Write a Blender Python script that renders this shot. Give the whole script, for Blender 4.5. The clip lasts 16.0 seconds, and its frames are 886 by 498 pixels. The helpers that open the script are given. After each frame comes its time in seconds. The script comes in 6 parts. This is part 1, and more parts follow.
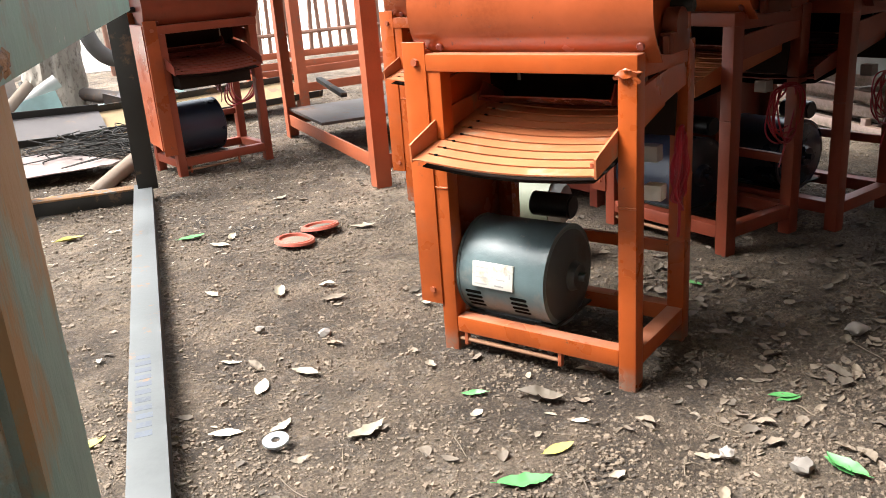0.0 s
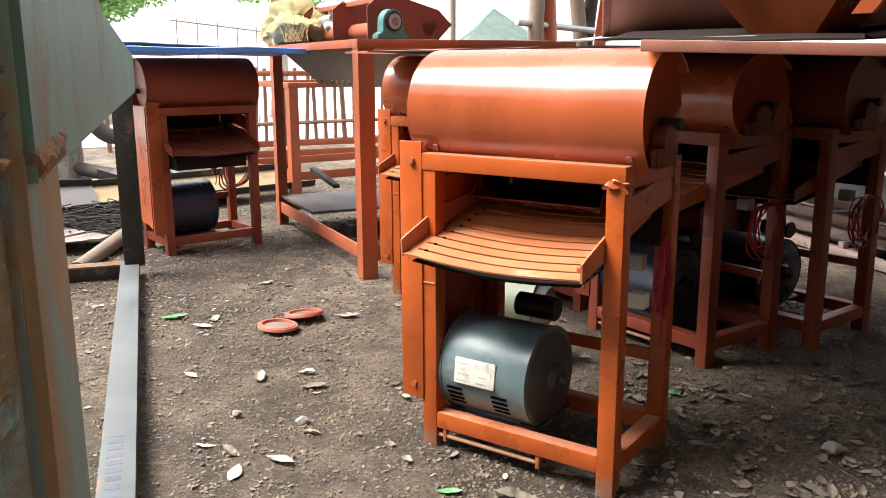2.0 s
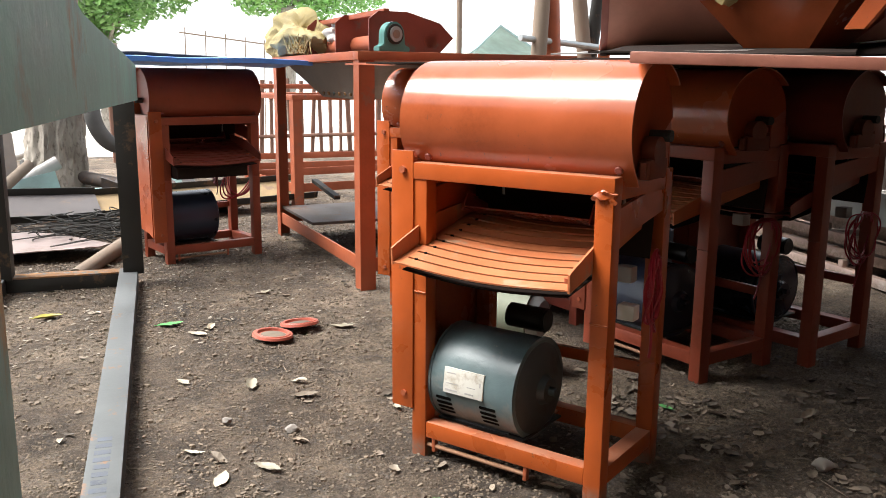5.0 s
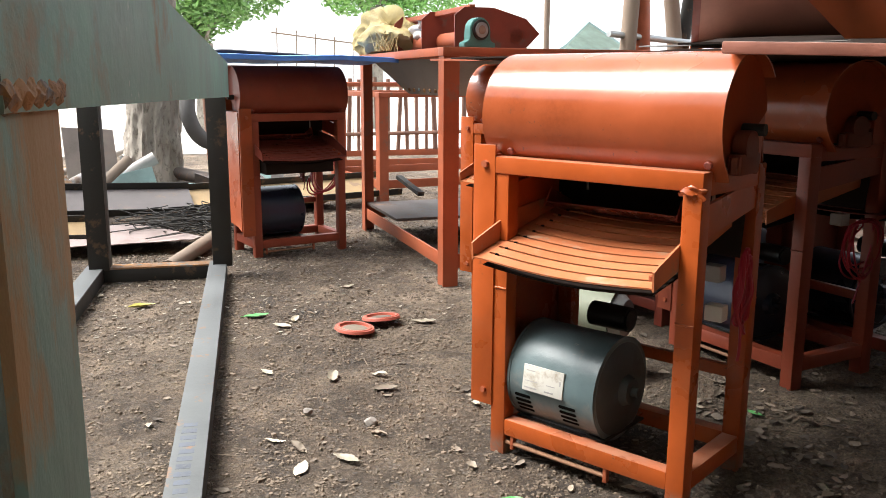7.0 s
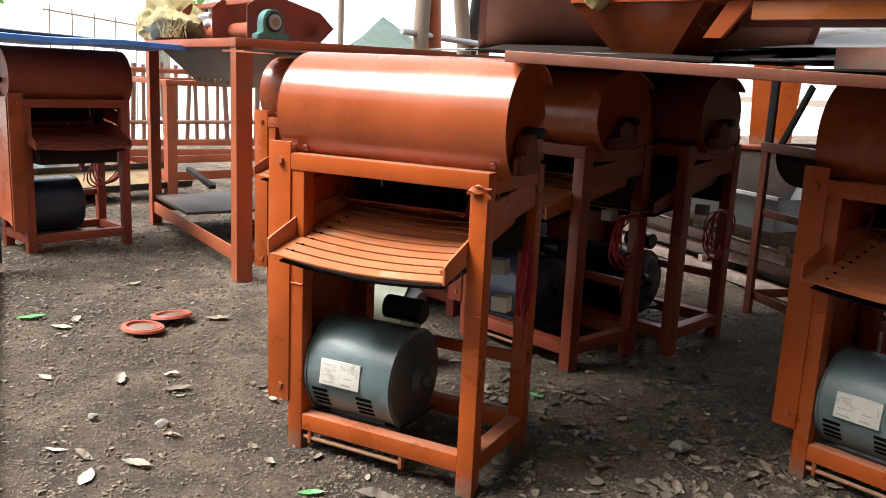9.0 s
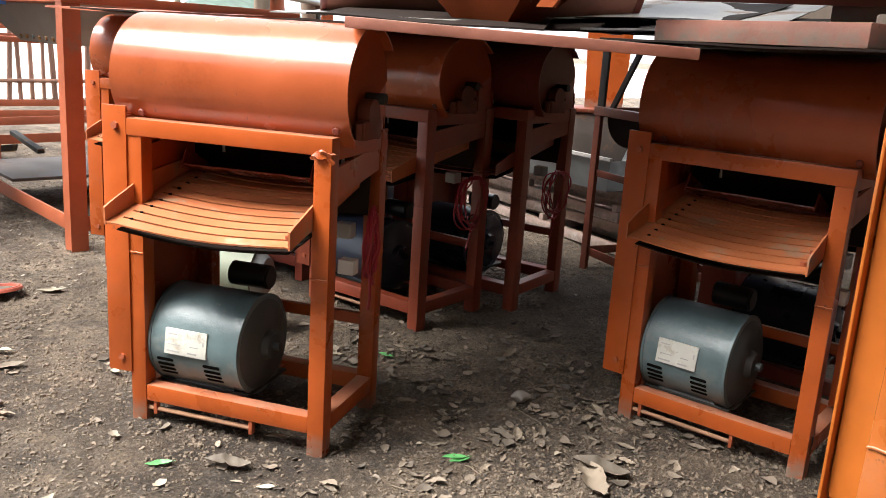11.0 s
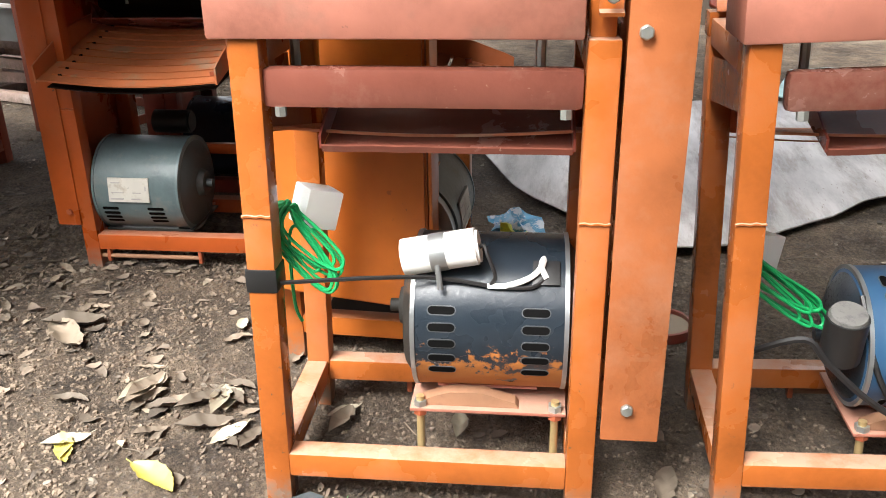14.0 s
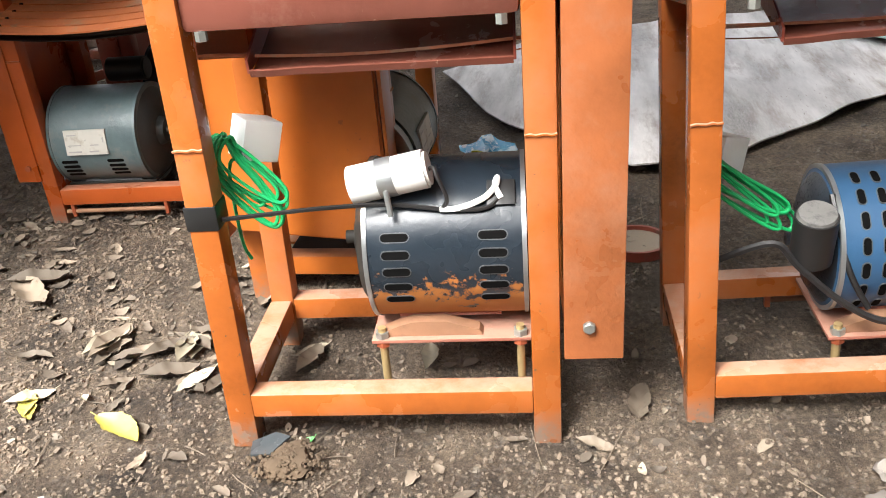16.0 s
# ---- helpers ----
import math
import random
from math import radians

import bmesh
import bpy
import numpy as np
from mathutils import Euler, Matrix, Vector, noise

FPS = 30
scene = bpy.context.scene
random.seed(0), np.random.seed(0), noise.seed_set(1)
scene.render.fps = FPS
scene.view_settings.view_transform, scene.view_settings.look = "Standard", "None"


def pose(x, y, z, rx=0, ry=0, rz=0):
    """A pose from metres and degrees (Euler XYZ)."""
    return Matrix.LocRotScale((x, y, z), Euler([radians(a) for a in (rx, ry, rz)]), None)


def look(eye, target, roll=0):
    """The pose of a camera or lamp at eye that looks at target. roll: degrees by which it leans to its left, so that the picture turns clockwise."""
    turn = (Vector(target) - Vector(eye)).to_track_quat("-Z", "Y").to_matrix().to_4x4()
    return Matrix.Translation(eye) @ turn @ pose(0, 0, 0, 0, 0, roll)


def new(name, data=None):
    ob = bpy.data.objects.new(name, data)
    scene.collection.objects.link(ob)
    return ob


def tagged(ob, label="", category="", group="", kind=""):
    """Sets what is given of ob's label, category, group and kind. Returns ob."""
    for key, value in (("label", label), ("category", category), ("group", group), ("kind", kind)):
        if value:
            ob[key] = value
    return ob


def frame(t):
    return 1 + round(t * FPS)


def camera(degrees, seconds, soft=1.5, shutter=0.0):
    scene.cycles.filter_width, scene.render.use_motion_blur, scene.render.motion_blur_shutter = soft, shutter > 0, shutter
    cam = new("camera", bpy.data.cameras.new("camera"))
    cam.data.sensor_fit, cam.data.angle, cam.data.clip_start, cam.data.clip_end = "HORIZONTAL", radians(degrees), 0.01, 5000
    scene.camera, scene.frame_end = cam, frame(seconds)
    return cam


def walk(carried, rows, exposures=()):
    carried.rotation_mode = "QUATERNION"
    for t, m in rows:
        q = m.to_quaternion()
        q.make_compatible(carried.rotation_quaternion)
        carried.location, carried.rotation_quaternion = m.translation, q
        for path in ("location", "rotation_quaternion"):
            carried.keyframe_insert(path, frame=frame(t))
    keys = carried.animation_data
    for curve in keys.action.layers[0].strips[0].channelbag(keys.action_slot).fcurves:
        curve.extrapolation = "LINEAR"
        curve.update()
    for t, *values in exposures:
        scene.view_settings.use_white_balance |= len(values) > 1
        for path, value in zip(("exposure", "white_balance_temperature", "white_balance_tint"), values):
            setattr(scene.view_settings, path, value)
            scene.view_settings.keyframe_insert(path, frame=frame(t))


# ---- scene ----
cam = camera(55.3, 16.0, soft=0.9)
PATH = [
    (0, (0.032, 0.017, 0.804), (0.914, 1.692, 0.16), -4.2),
    (0.5, (0.028, 0.012, 0.81), (0.875, 1.74, 0.267), -3.2),
    (1, (0.018, 0.006, 0.817), (0.896, 1.738, 0.338), -1.7),
    (1.5, (-0.004, 0.007, 0.823), (0.909, 1.729, 0.376), -0.4),
    (2, (0.011, 0.001, 0.81), (0.967, 1.704, 0.382), -0.2),
    (2.5, (0.061, -0.032, 0.787), (1.057, 1.649, 0.356), -1.8),
    (3, (0.048, -0.016, 0.79), (1.029, 1.672, 0.357), -0.9),
    (3.5, (0.042, -0.018, 0.797), (1.016, 1.675, 0.363), 0.0),
    (6, (0.036, -0.019, 0.798), (0.964, 1.716, 0.441), 0.3),
    (6.5, (0.072, -0.043, 0.777), (0.92, 1.731, 0.41), -1.2),
    (7, (0.049, -0.01, 0.787), (0.817, 1.794, 0.391), 0.3),
    (7.5, (0.039, -0.005, 0.792), (0.814, 1.797, 0.402), 2.0),
    (8, (0.041, -0.028, 0.796), (0.961, 1.706, 0.413), 2.4),
    (8.5, (0.035, -0.032, 0.801), (1.111, 1.609, 0.416), 2.5),
    (9, (0.034, -0.036, 0.801), (1.216, 1.526, 0.399), 2.7),
    (11.3, (0.016, -0.069, 0.815), (1.505, 1.18, 0.343), 4.2),
    (11.5, (0.008, -0.063, 0.817), (1.539, 1.134, 0.347), 4.6),
    (12, (-0.027, -0.046, 0.833), (1.608, 1.004, 0.361), 5.3),
    (12.5, (-0.04, -0.055, 0.839), (1.709, 0.804, 0.392), 5.4),
    (13, (-0.028, -0.094, 0.837), (1.803, 0.537, 0.338), 4.5),
    (13.5, (0.014, -0.185, 0.815), (1.865, 0.236, 0.184), 2.6),
    (14, (0.064, -0.247, 0.779), (1.877, 0.069, -0.004), -0.8),
    (14.5, (0.097, -0.296, 0.744), (1.846, -0.018, -0.184), -3.2),
    (15, (0.117, -0.305, 0.727), (1.833, -0.005, -0.255), -4.5),
    (15.5, (0.108, -0.306, 0.733), (1.837, 0.02, -0.218), -4.8),
    (16, (0.104, -0.306, 0.736), (1.859, 0.014, -0.168), -4.8),
]
walk(cam, [(t, look(eye, target, roll)) for t, eye, target, roll in PATH],
     [(0, 1.9), (0.5, 1.8), (1.0, 1.75), (2.0, 1.62), (3.5, 1.42), (6.0, 1.36), (7.0, 1.42), (7.5, 1.48), (8.0, 1.42), (9.0, 1.32), (11.5, 1.82), (12.5, 2.02), (13.5, 2.15), (14.5, 2.2), (16.0, 2.2)])

# ---- light ----
world = bpy.data.worlds.new("sky")
scene.world = world
world.use_nodes = True
wt = world.node_tree
sky = wt.nodes.new("ShaderNodeTexSky")
sky.sky_type, sky.sun_disc = "NISHITA", False
sky.sun_elevation, sky.sun_rotation = radians(59), radians(-63)
sky.air_density, sky.dust_density, sky.ozone_density = 1.0, 6.0, 0.4
pale = wt.nodes.new("ShaderNodeMix")
pale.data_type = "RGBA"
pale.inputs[0].default_value = 0.72
pale.inputs[7].default_value = (6.0, 6.25, 6.6, 1)
wt.links.new(sky.outputs[0], pale.inputs[6])
wt.links.new(pale.outputs[2], wt.nodes["Background"].inputs[0])
wt.nodes["Background"].inputs[1].default_value = 0.15
sun = new("sun", bpy.data.lights.new("sun", "SUN"))
sun.data.energy, sun.data.angle, sun.data.color = 4.4, radians(34), (1, 0.99, 0.97)
sun.matrix_world = look((-5.7, 2.9, 10.7), (0, 0, 0))


# ---- materials ----
def material(name, colour, rough=0.5, metal=0.0, spots=None, spot_at=0.62, spot_scale=9.0, spot_rough=0.85, grain=120.0, vary=0.14,
             bump=0.15, bump_scale=60.0, coat=0.0, stretch=(1, 1, 1), per_piece=0.0, spec=0.5, edge=0.06, chips=None, band=None, dust_glare=0.0):
    """A procedural surface: base colour varied at two scales, stains or wear of a second colour, fine relief."""
    m = bpy.data.materials.new(name)
    m.use_nodes = True
    nt = m.node_tree
    b = nt.nodes["Principled BSDF"]
    co = nt.nodes.new("ShaderNodeTexCoord")
    mp = nt.nodes.new("ShaderNodeMapping")
    mp.inputs["Scale"].default_value = stretch
    nt.links.new(co.outputs["Object"], mp.inputs[0])
    oi = nt.nodes.new("ShaderNodeObjectInfo")
    off = nt.nodes.new("ShaderNodeMath")
    off.operation = "MULTIPLY"
    off.inputs[1].default_value = 37.0
    nt.links.new(oi.outputs["Random"], off.inputs[0])
    cb = nt.nodes.new("ShaderNodeCombineXYZ")
    for i in range(3):
        nt.links.new(off.outputs[0], cb.inputs[i])
    nt.links.new(cb.outputs[0], mp.inputs["Location"])

    def noise_tex(scale, detail=4.0, roughness=0.6):
        n = nt.nodes.new("ShaderNodeTexNoise")
        n.inputs["Scale"].default_value, n.inputs["Detail"].default_value, n.inputs["Roughness"].default_value = scale, detail, roughness
        nt.links.new(mp.outputs[0], n.inputs["Vector"])
        return n

    def mixed(fac, a, c, kind="MIX"):
        x = nt.nodes.new("ShaderNodeMix")
        x.data_type, x.blend_type = "RGBA", kind
        for sock, v in ((0, fac), (6, a), (7, c)):
            if isinstance(v, (int, float)):
                x.inputs[sock].default_value = v
            elif isinstance(v, tuple):
                x.inputs[sock].default_value = v
            else:
                nt.links.new(v, x.inputs[sock])
        return x.outputs[2]

    def ramp(src, lo, hi, a=0.0, c=1.0):
        r = nt.nodes.new("ShaderNodeMapRange")
        r.inputs[1].default_value, r.inputs[2].default_value, r.inputs[3].default_value, r.inputs[4].default_value = lo, hi, a, c
        nt.links.new(src, r.inputs[0])
        return r.outputs[0]

    broad, fine = noise_tex(5.0), noise_tex(grain, 3.0)
    dark = tuple(v * (1 - 2.2 * vary) for v in colour[:3]) + (1,)
    light = tuple(min(1, v * (1 + 1.4 * vary)) for v in colour[:3]) + (1,)
    col = mixed(ramp(broad.outputs[0], 0.3, 0.7), dark, light)
    col = mixed(ramp(fine.outputs[0], 0.35, 0.65, 0.0, 0.35), col, colour)
    rough_out = ramp(broad.outputs[0], 0.3, 0.7, max(0.03, rough - 0.08), min(1, rough + 0.1))
    if per_piece:
        hsv = nt.nodes.new("ShaderNodeHueSaturation")
        nt.links.new(ramp(oi.outputs["Random"], 0, 1, 1 - per_piece, 1 + per_piece), hsv.inputs["Value"])
        nt.links.new(col, hsv.inputs["Color"])
        col = hsv.outputs[0]
    if spots:
        sp = noise_tex(spot_scale, 8.0, 0.68)
        src = sp.outputs[0]
        if band:
            sep = nt.nodes.new("ShaderNodeSeparateXYZ")
            nt.links.new(co.outputs["Object"], sep.inputs[0])
            away = nt.nodes.new("ShaderNodeMath")
            away.operation = "SUBTRACT"
            nt.links.new(sep.outputs[2], away.inputs[0])
            away.inputs[1].default_value = band[0]
            dist = nt.nodes.new("ShaderNodeMath")
            dist.operation = "ABSOLUTE"
            nt.links.new(away.outputs[0], dist.inputs[0])
            tot = nt.nodes.new("ShaderNodeMath")
            tot.operation = "ADD"
            nt.links.new(src, tot.inputs[0])
            nt.links.new(ramp(dist.outputs[0], 0.0, band[1], band[2], 0.0), tot.inputs[1])
            src = tot.outputs[0]
        f = ramp(src, spot_at, spot_at + edge)
        col = mixed(f, col, spots)
        rr = nt.nodes.new("ShaderNodeMix")
        nt.links.new(f, rr.inputs[0])
        nt.links.new(rough_out, rr.inputs[2])
        rr.inputs[3].default_value = spot_rough
        rough_out = rr.outputs[0]
    if chips:
        a, c = noise_tex(70.0, 3.0, 0.7), noise_tex(3.5, 2.0)
        sc = nt.nodes.new("ShaderNodeMath")
        sc.operation = "MULTIPLY"
        nt.links.new(ramp(a.outputs[0], 0.66, 0.70), sc.inputs[0])
        nt.links.new(ramp(c.outputs[0], 0.48, 0.62), sc.inputs[1])
        col = mixed(sc.outputs[0], col, chips)
    if dust_glare:
        # Up-facing faces turn paler: dust, plus sky glare put into the colour.
        geo, sep = nt.nodes.new("ShaderNodeNewGeometry"), nt.nodes.new("ShaderNodeSeparateXYZ")
        nt.links.new(geo.outputs["Normal"], sep.inputs[0])
        lay = nt.nodes.new("ShaderNodeMath")
        lay.operation = "MULTIPLY"
        nt.links.new(ramp(sep.outputs[2], 0.55, 0.95, 0.0, dust_glare), lay.inputs[0])
        nt.links.new(ramp(noise_tex(16.0, 6.0, 0.7).outputs[0], 0.28, 0.55, 0.25, 1.0), lay.inputs[1])
        col = mixed(lay.outputs[0], col, (0.44, 0.30, 0.22, 1))
        pos = nt.nodes.new("ShaderNodeSeparateXYZ")
        nt.links.new(co.outputs["Object"], pos.inputs[0])
        soil = nt.nodes.new("ShaderNodeMath")
        soil.operation = "MULTIPLY"
        nt.links.new(ramp(pos.outputs[2], 0.012, 0.045, 1.0, 0.0), soil.inputs[0])
        nt.links.new(ramp(noise_tex(40.0, 6.0, 0.7).outputs[0], 0.35, 0.6, 0.15, 0.9), soil.inputs[1])
        col = mixed(soil.outputs[0], col, (0.20, 0.16, 0.125, 1))
    nt.links.new(col, b.inputs["Base Color"])
    nt.links.new(rough_out, b.inputs["Roughness"])
    b.inputs["Metallic"].default_value = metal
    b.inputs["Coat Weight"].default_value = coat
    b.inputs["Coat Roughness"].default_value = 0.2
    b.inputs["Specular IOR Level"].default_value = spec
    if bump:
        bn = noise_tex(bump_scale, 5.0, 0.65)
        bp = nt.nodes.new("ShaderNodeBump")
        bp.inputs["Strength"].default_value, bp.inputs["Distance"].default_value = bump, 0.004
        nt.links.new(bn.outputs[0], bp.inputs["Height"])
        nt.links.new(bp.outputs[0], b.inputs["Normal"])
    return m


M_ORANGE = material("orange_enamel", (0.40, 0.078, 0.014, 1), 0.30, spots=(0.37, 0.10, 0.034, 1), spot_at=0.56, spot_scale=6, spot_rough=0.6, edge=0.24, bump=0.16, bump_scale=26, chips=(0.13, 0.055, 0.03, 1), dust_glare=0.4)
M_VIVID = material("bright_orange_enamel", (0.46, 0.125, 0.018, 1), 0.33, spots=(0.42, 0.13, 0.035, 1), spot_at=0.55, spot_scale=6, edge=0.22, bump=0.14, bump_scale=26, chips=(0.15, 0.06, 0.03, 1), dust_glare=0.3)
M_FADED = material("faded_orange_enamel", (0.42, 0.115, 0.022, 1), 0.26, spots=(0.40, 0.15, 0.065, 1), spot_at=0.51, spot_scale=5, spot_rough=0.6, edge=0.25, bump=0.2, bump_scale=26, vary=0.18, chips=(0.14, 0.07, 0.04, 1), dust_glare=0.75)
M_DENT = material("dented_orange_sheet", (0.41, 0.13, 0.045, 1), 0.32, spots=(0.40, 0.18, 0.10, 1), spot_at=0.50, spot_scale=7, spot_rough=0.5, edge=0.25, bump=0.9, bump_scale=13, vary=0.16)
M_HOOD = material("red_orange_enamel", (0.38, 0.086, 0.029, 1), 0.21, spots=(0.36, 0.11, 0.045, 1), spot_at=0.58, spot_scale=4, spot_rough=0.4, edge=0.22, chips=(0.16, 0.06, 0.035, 1), bump=0.06, bump_scale=14)
M_PRIMER = material("red_oxide_primer", (0.36, 0.135, 0.09, 1), 0.5, spots=(0.26, 0.12, 0.08, 1), spot_at=0.55, spot_scale=9, edge=0.15, vary=0.2, bump=0.3, bump_scale=40, chips=(0.16, 0.07, 0.05, 1), dust_glare=0.5)
# Red-orange darkened in the colour itself for parts that stand in shade.
M_REDSHADE = material("shade_darkened_red_orange", (0.16, 0.038, 0.018, 1), 0.5, spec=0.3, spots=(0.2, 0.08, 0.05, 1), spot_at=0.58)
M_ENDPLATE = material("dull_red_orange_sheet", (0.33, 0.068, 0.02, 1), 0.75, spec=0.15, spots=(0.22, 0.055, 0.022, 1), spot_at=0.54, edge=0.2)
M_HOODRED = material("deep_red_orange_enamel", (0.36, 0.076, 0.023, 1), 0.3, spots=(0.29, 0.07, 0.03, 1), spot_at=0.58, edge=0.15)
# Salmon drum paint, lightened to stand in for sky light on its side.
M_SALMON = material("lightened_salmon_primer", (0.45, 0.19, 0.13, 1), 0.5, spots=(0.38, 0.14, 0.09, 1), spot_at=0.55, spot_scale=5, edge=0.2, bump=0.1)
M_MAROON = material("worn_maroon_enamel", (0.19, 0.062, 0.042, 1), 0.2, spots=(0.25, 0.12, 0.09, 1), spot_at=0.55, spot_scale=8, spot_rough=0.4, edge=0.2, chips=(0.34, 0.2, 0.15, 1), bump=0.25, bump_scale=18)
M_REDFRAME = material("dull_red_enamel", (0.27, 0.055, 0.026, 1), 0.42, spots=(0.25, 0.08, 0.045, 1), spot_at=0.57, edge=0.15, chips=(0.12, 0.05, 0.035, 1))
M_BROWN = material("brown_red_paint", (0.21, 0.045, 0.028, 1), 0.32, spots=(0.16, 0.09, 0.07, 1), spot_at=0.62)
M_STAND = material("faded_orange_brown_paint", (0.34, 0.084, 0.034, 1), 0.5, spots=(0.24, 0.11, 0.07, 1), spot_at=0.6)
M_TRAY = material("dusty_orange_enamel", (0.44, 0.135, 0.05, 1), 0.5, spots=(0.36, 0.2, 0.12, 1), spot_at=0.58, spot_scale=11)
# Dull near-black sheet for the stack and for tray and drum parts.
M_DARKSHEET = material("near_black_sheet", (0.025, 0.018, 0.015, 1), 0.8, spec=0.08)
M_GREEN = material("green_paint_rusty", (0.15, 0.29, 0.235, 1), 0.55, chips=(0.40, 0.44, 0.38, 1), vary=0.2, spec=0.3, spots=(0.27, 0.19, 0.12, 1), spot_at=0.60, spot_scale=6, bump=0.3, bump_scale=40, edge=0.12)
M_GREENCOL = material("green_paint_peeling_to_rust", (0.20, 0.30, 0.25, 1), 0.6, spec=0.3, band=(0.78, 0.20, 0.12), spots=(0.33, 0.20, 0.10, 1), spot_at=0.55, spot_scale=13, bump=0.5, bump_scale=45, edge=0.1, vary=0.2, stretch=(1, 1, 0.45))
M_RUST = material("rusty_steel", (0.27, 0.13, 0.045, 1), 0.7, spots=(0.12, 0.15, 0.16, 1), spot_at=0.50, spot_scale=34, bump=0.8, bump_scale=110, vary=0.36, edge=0.12)
M_RUSTCOL = material("streaked_rusty_column", (0.25, 0.165, 0.085, 1), 0.7, spots=(0.19, 0.24, 0.215, 1), spot_at=0.45, spot_scale=15, chips=(0.10, 0.075, 0.05, 1), bump=0.8, bump_scale=90, vary=0.36, edge=0.1, stretch=(1, 1, 0.7), spec=0.3)
M_WELD = material("heat_tinted_weld", (0.13, 0.17, 0.20, 1), 0.55, metal=0.2, spots=(0.25, 0.165, 0.06, 1), spot_at=0.48, spot_scale=45, edge=0.15)
M_DARKSTEEL = material("dark_angle_steel", (0.032, 0.030, 0.026, 1), 0.65, spec=0.3, metal=0.1, spots=(0.11, 0.07, 0.045, 1), spot_at=0.58)
M_BARESTEEL = material("mill_scale_steel", (0.10, 0.105, 0.105, 1), 0.65, metal=0.1, spec=0.3, spots=(0.19, 0.12, 0.08, 1), spot_at=0.6, spot_scale=13)
M_MOTOR_GREY = material("grey_green_motor_paint", (0.11, 0.155, 0.16, 1), 0.36, spots=(0.22, 0.215, 0.19, 1), spot_at=0.53, spot_scale=13, edge=0.22, vary=0.24, bump=0.3, chips=(0.22, 0.22, 0.20, 1))
M_MOTOR_END = material("dark_grey_motor_end", (0.045, 0.055, 0.055, 1), 0.45, spots=(0.09, 0.09, 0.085, 1), spot_at=0.55, spot_scale=18, edge=0.15)
M_MOTOR_NAVY = material("navy_motor_paint", (0.016, 0.024, 0.045, 1), 0.3, spots=(0.10, 0.10, 0.10, 1), spot_at=0.66, spot_scale=12)
M_MOTOR_BLACK = material("worn_blue_black_motor_paint", (0.016, 0.024, 0.033, 1), 0.27, spots=(0.04, 0.044, 0.05, 1), spot_at=0.54, spot_scale=220, edge=0.12)
M_MOTOR_BLUE = material("blue_motor_paint", (0.03, 0.09, 0.18, 1), 0.38, spots=(0.13, 0.15, 0.18, 1), spot_at=0.62, spot_scale=12)
M_MOTOR_RUSTY = material("blue_black_motor_paint_rusted_below", (0.016, 0.024, 0.033, 1), 0.27, spots=(0.37, 0.135, 0.028, 1), spot_at=0.72, spot_scale=30, edge=0.05, spot_rough=0.8, chips=(0.07, 0.075, 0.08, 1), band=(0.10, 0.16, 0.56))
M_FOOT = material("dusty_rusted_foot", (0.30, 0.155, 0.085, 1), 0.8, spots=(0.22, 0.12, 0.07, 1), spot_at=0.5, spot_scale=30, edge=0.2, vary=0.2)
M_BLACK = material("black_plastic", (0.014, 0.014, 0.014, 1), 0.42, bump=0.05)
M_HOLE = material("dark_inside", (0.006, 0.006, 0.006, 1), 0.9, bump=0, spec=0.03)
M_ALU = material("dull_aluminium", (0.42, 0.44, 0.44, 1), 0.4, metal=0.8)
M_ZINC = material("zinc_plated_bolt", (0.40, 0.42, 0.39, 1), 0.35, metal=0.7)
M_BRASS = material("brassy_threaded_rod", (0.42, 0.30, 0.14, 1), 0.5, metal=0.4)
M_WHITE = material("white_plastic", (0.75, 0.75, 0.72, 1), 0.4, vary=0.04, spots=(0.5, 0.47, 0.42, 1), spot_at=0.7)
# Pale base holds the sky's white glare on the strap; guard arms share it.
M_STRAP = material("strap_steel_with_glare", (0.45, 0.40, 0.36, 1), 0.4, metal=0.3, spots=(0.40, 0.13, 0.05, 1), spot_at=0.60, spot_scale=30)
M_CHANNELBAR = material("dark_brown_steel", (0.08, 0.06, 0.05, 1), 0.6, spots=(0.15, 0.09, 0.06, 1), spot_at=0.55)
M_DUSTCAP = material("dusty_black_lid", (0.16, 0.155, 0.145, 1), 0.8, spots=(0.06, 0.06, 0.06, 1), spot_at=0.5, spot_scale=60, edge=0.2)
M_CREAM = material("dirty_cream_paint", (0.14, 0.155, 0.105, 1), 0.6, spots=(0.2, 0.18, 0.13, 1), spot_at=0.55, spot_scale=16, edge=0.15)
M_BOXGREY = material("grey_plastic_box", (0.30, 0.30, 0.29, 1), 0.45)
M_RIM = material("worn_dark_edge", (0.09, 0.095, 0.10, 1), 0.4, metal=0.3)
M_LABEL = material("worn_label", (0.56, 0.54, 0.48, 1), 0.55, spots=(0.34, 0.28, 0.20, 1), spot_at=0.53, spot_scale=28, edge=0.18, chips=(0.2, 0.19, 0.17, 1))
M_INK = material("label_ink", (0.40, 0.385, 0.36, 1), 0.6, bump=0)
M_GREENCABLE = material("green_cable", (0.012, 0.36, 0.11, 1), 0.4, bump=0)
M_REDCABLE = material("red_cable", (0.38, 0.016, 0.035, 1), 0.4, bump=0)
M_DARKCABLE = material("dark_red_cable", (0.10, 0.018, 0.022, 1), 0.4, bump=0)
M_BLACKCABLE = material("black_cable", (0.014, 0.013, 0.013, 1), 0.5, bump=0)
M_BLUESHEET = material("blue_painted_sheet", (0.09, 0.24, 0.66, 1), 0.5, spots=(0.3, 0.34, 0.42, 1), spot_at=0.6)
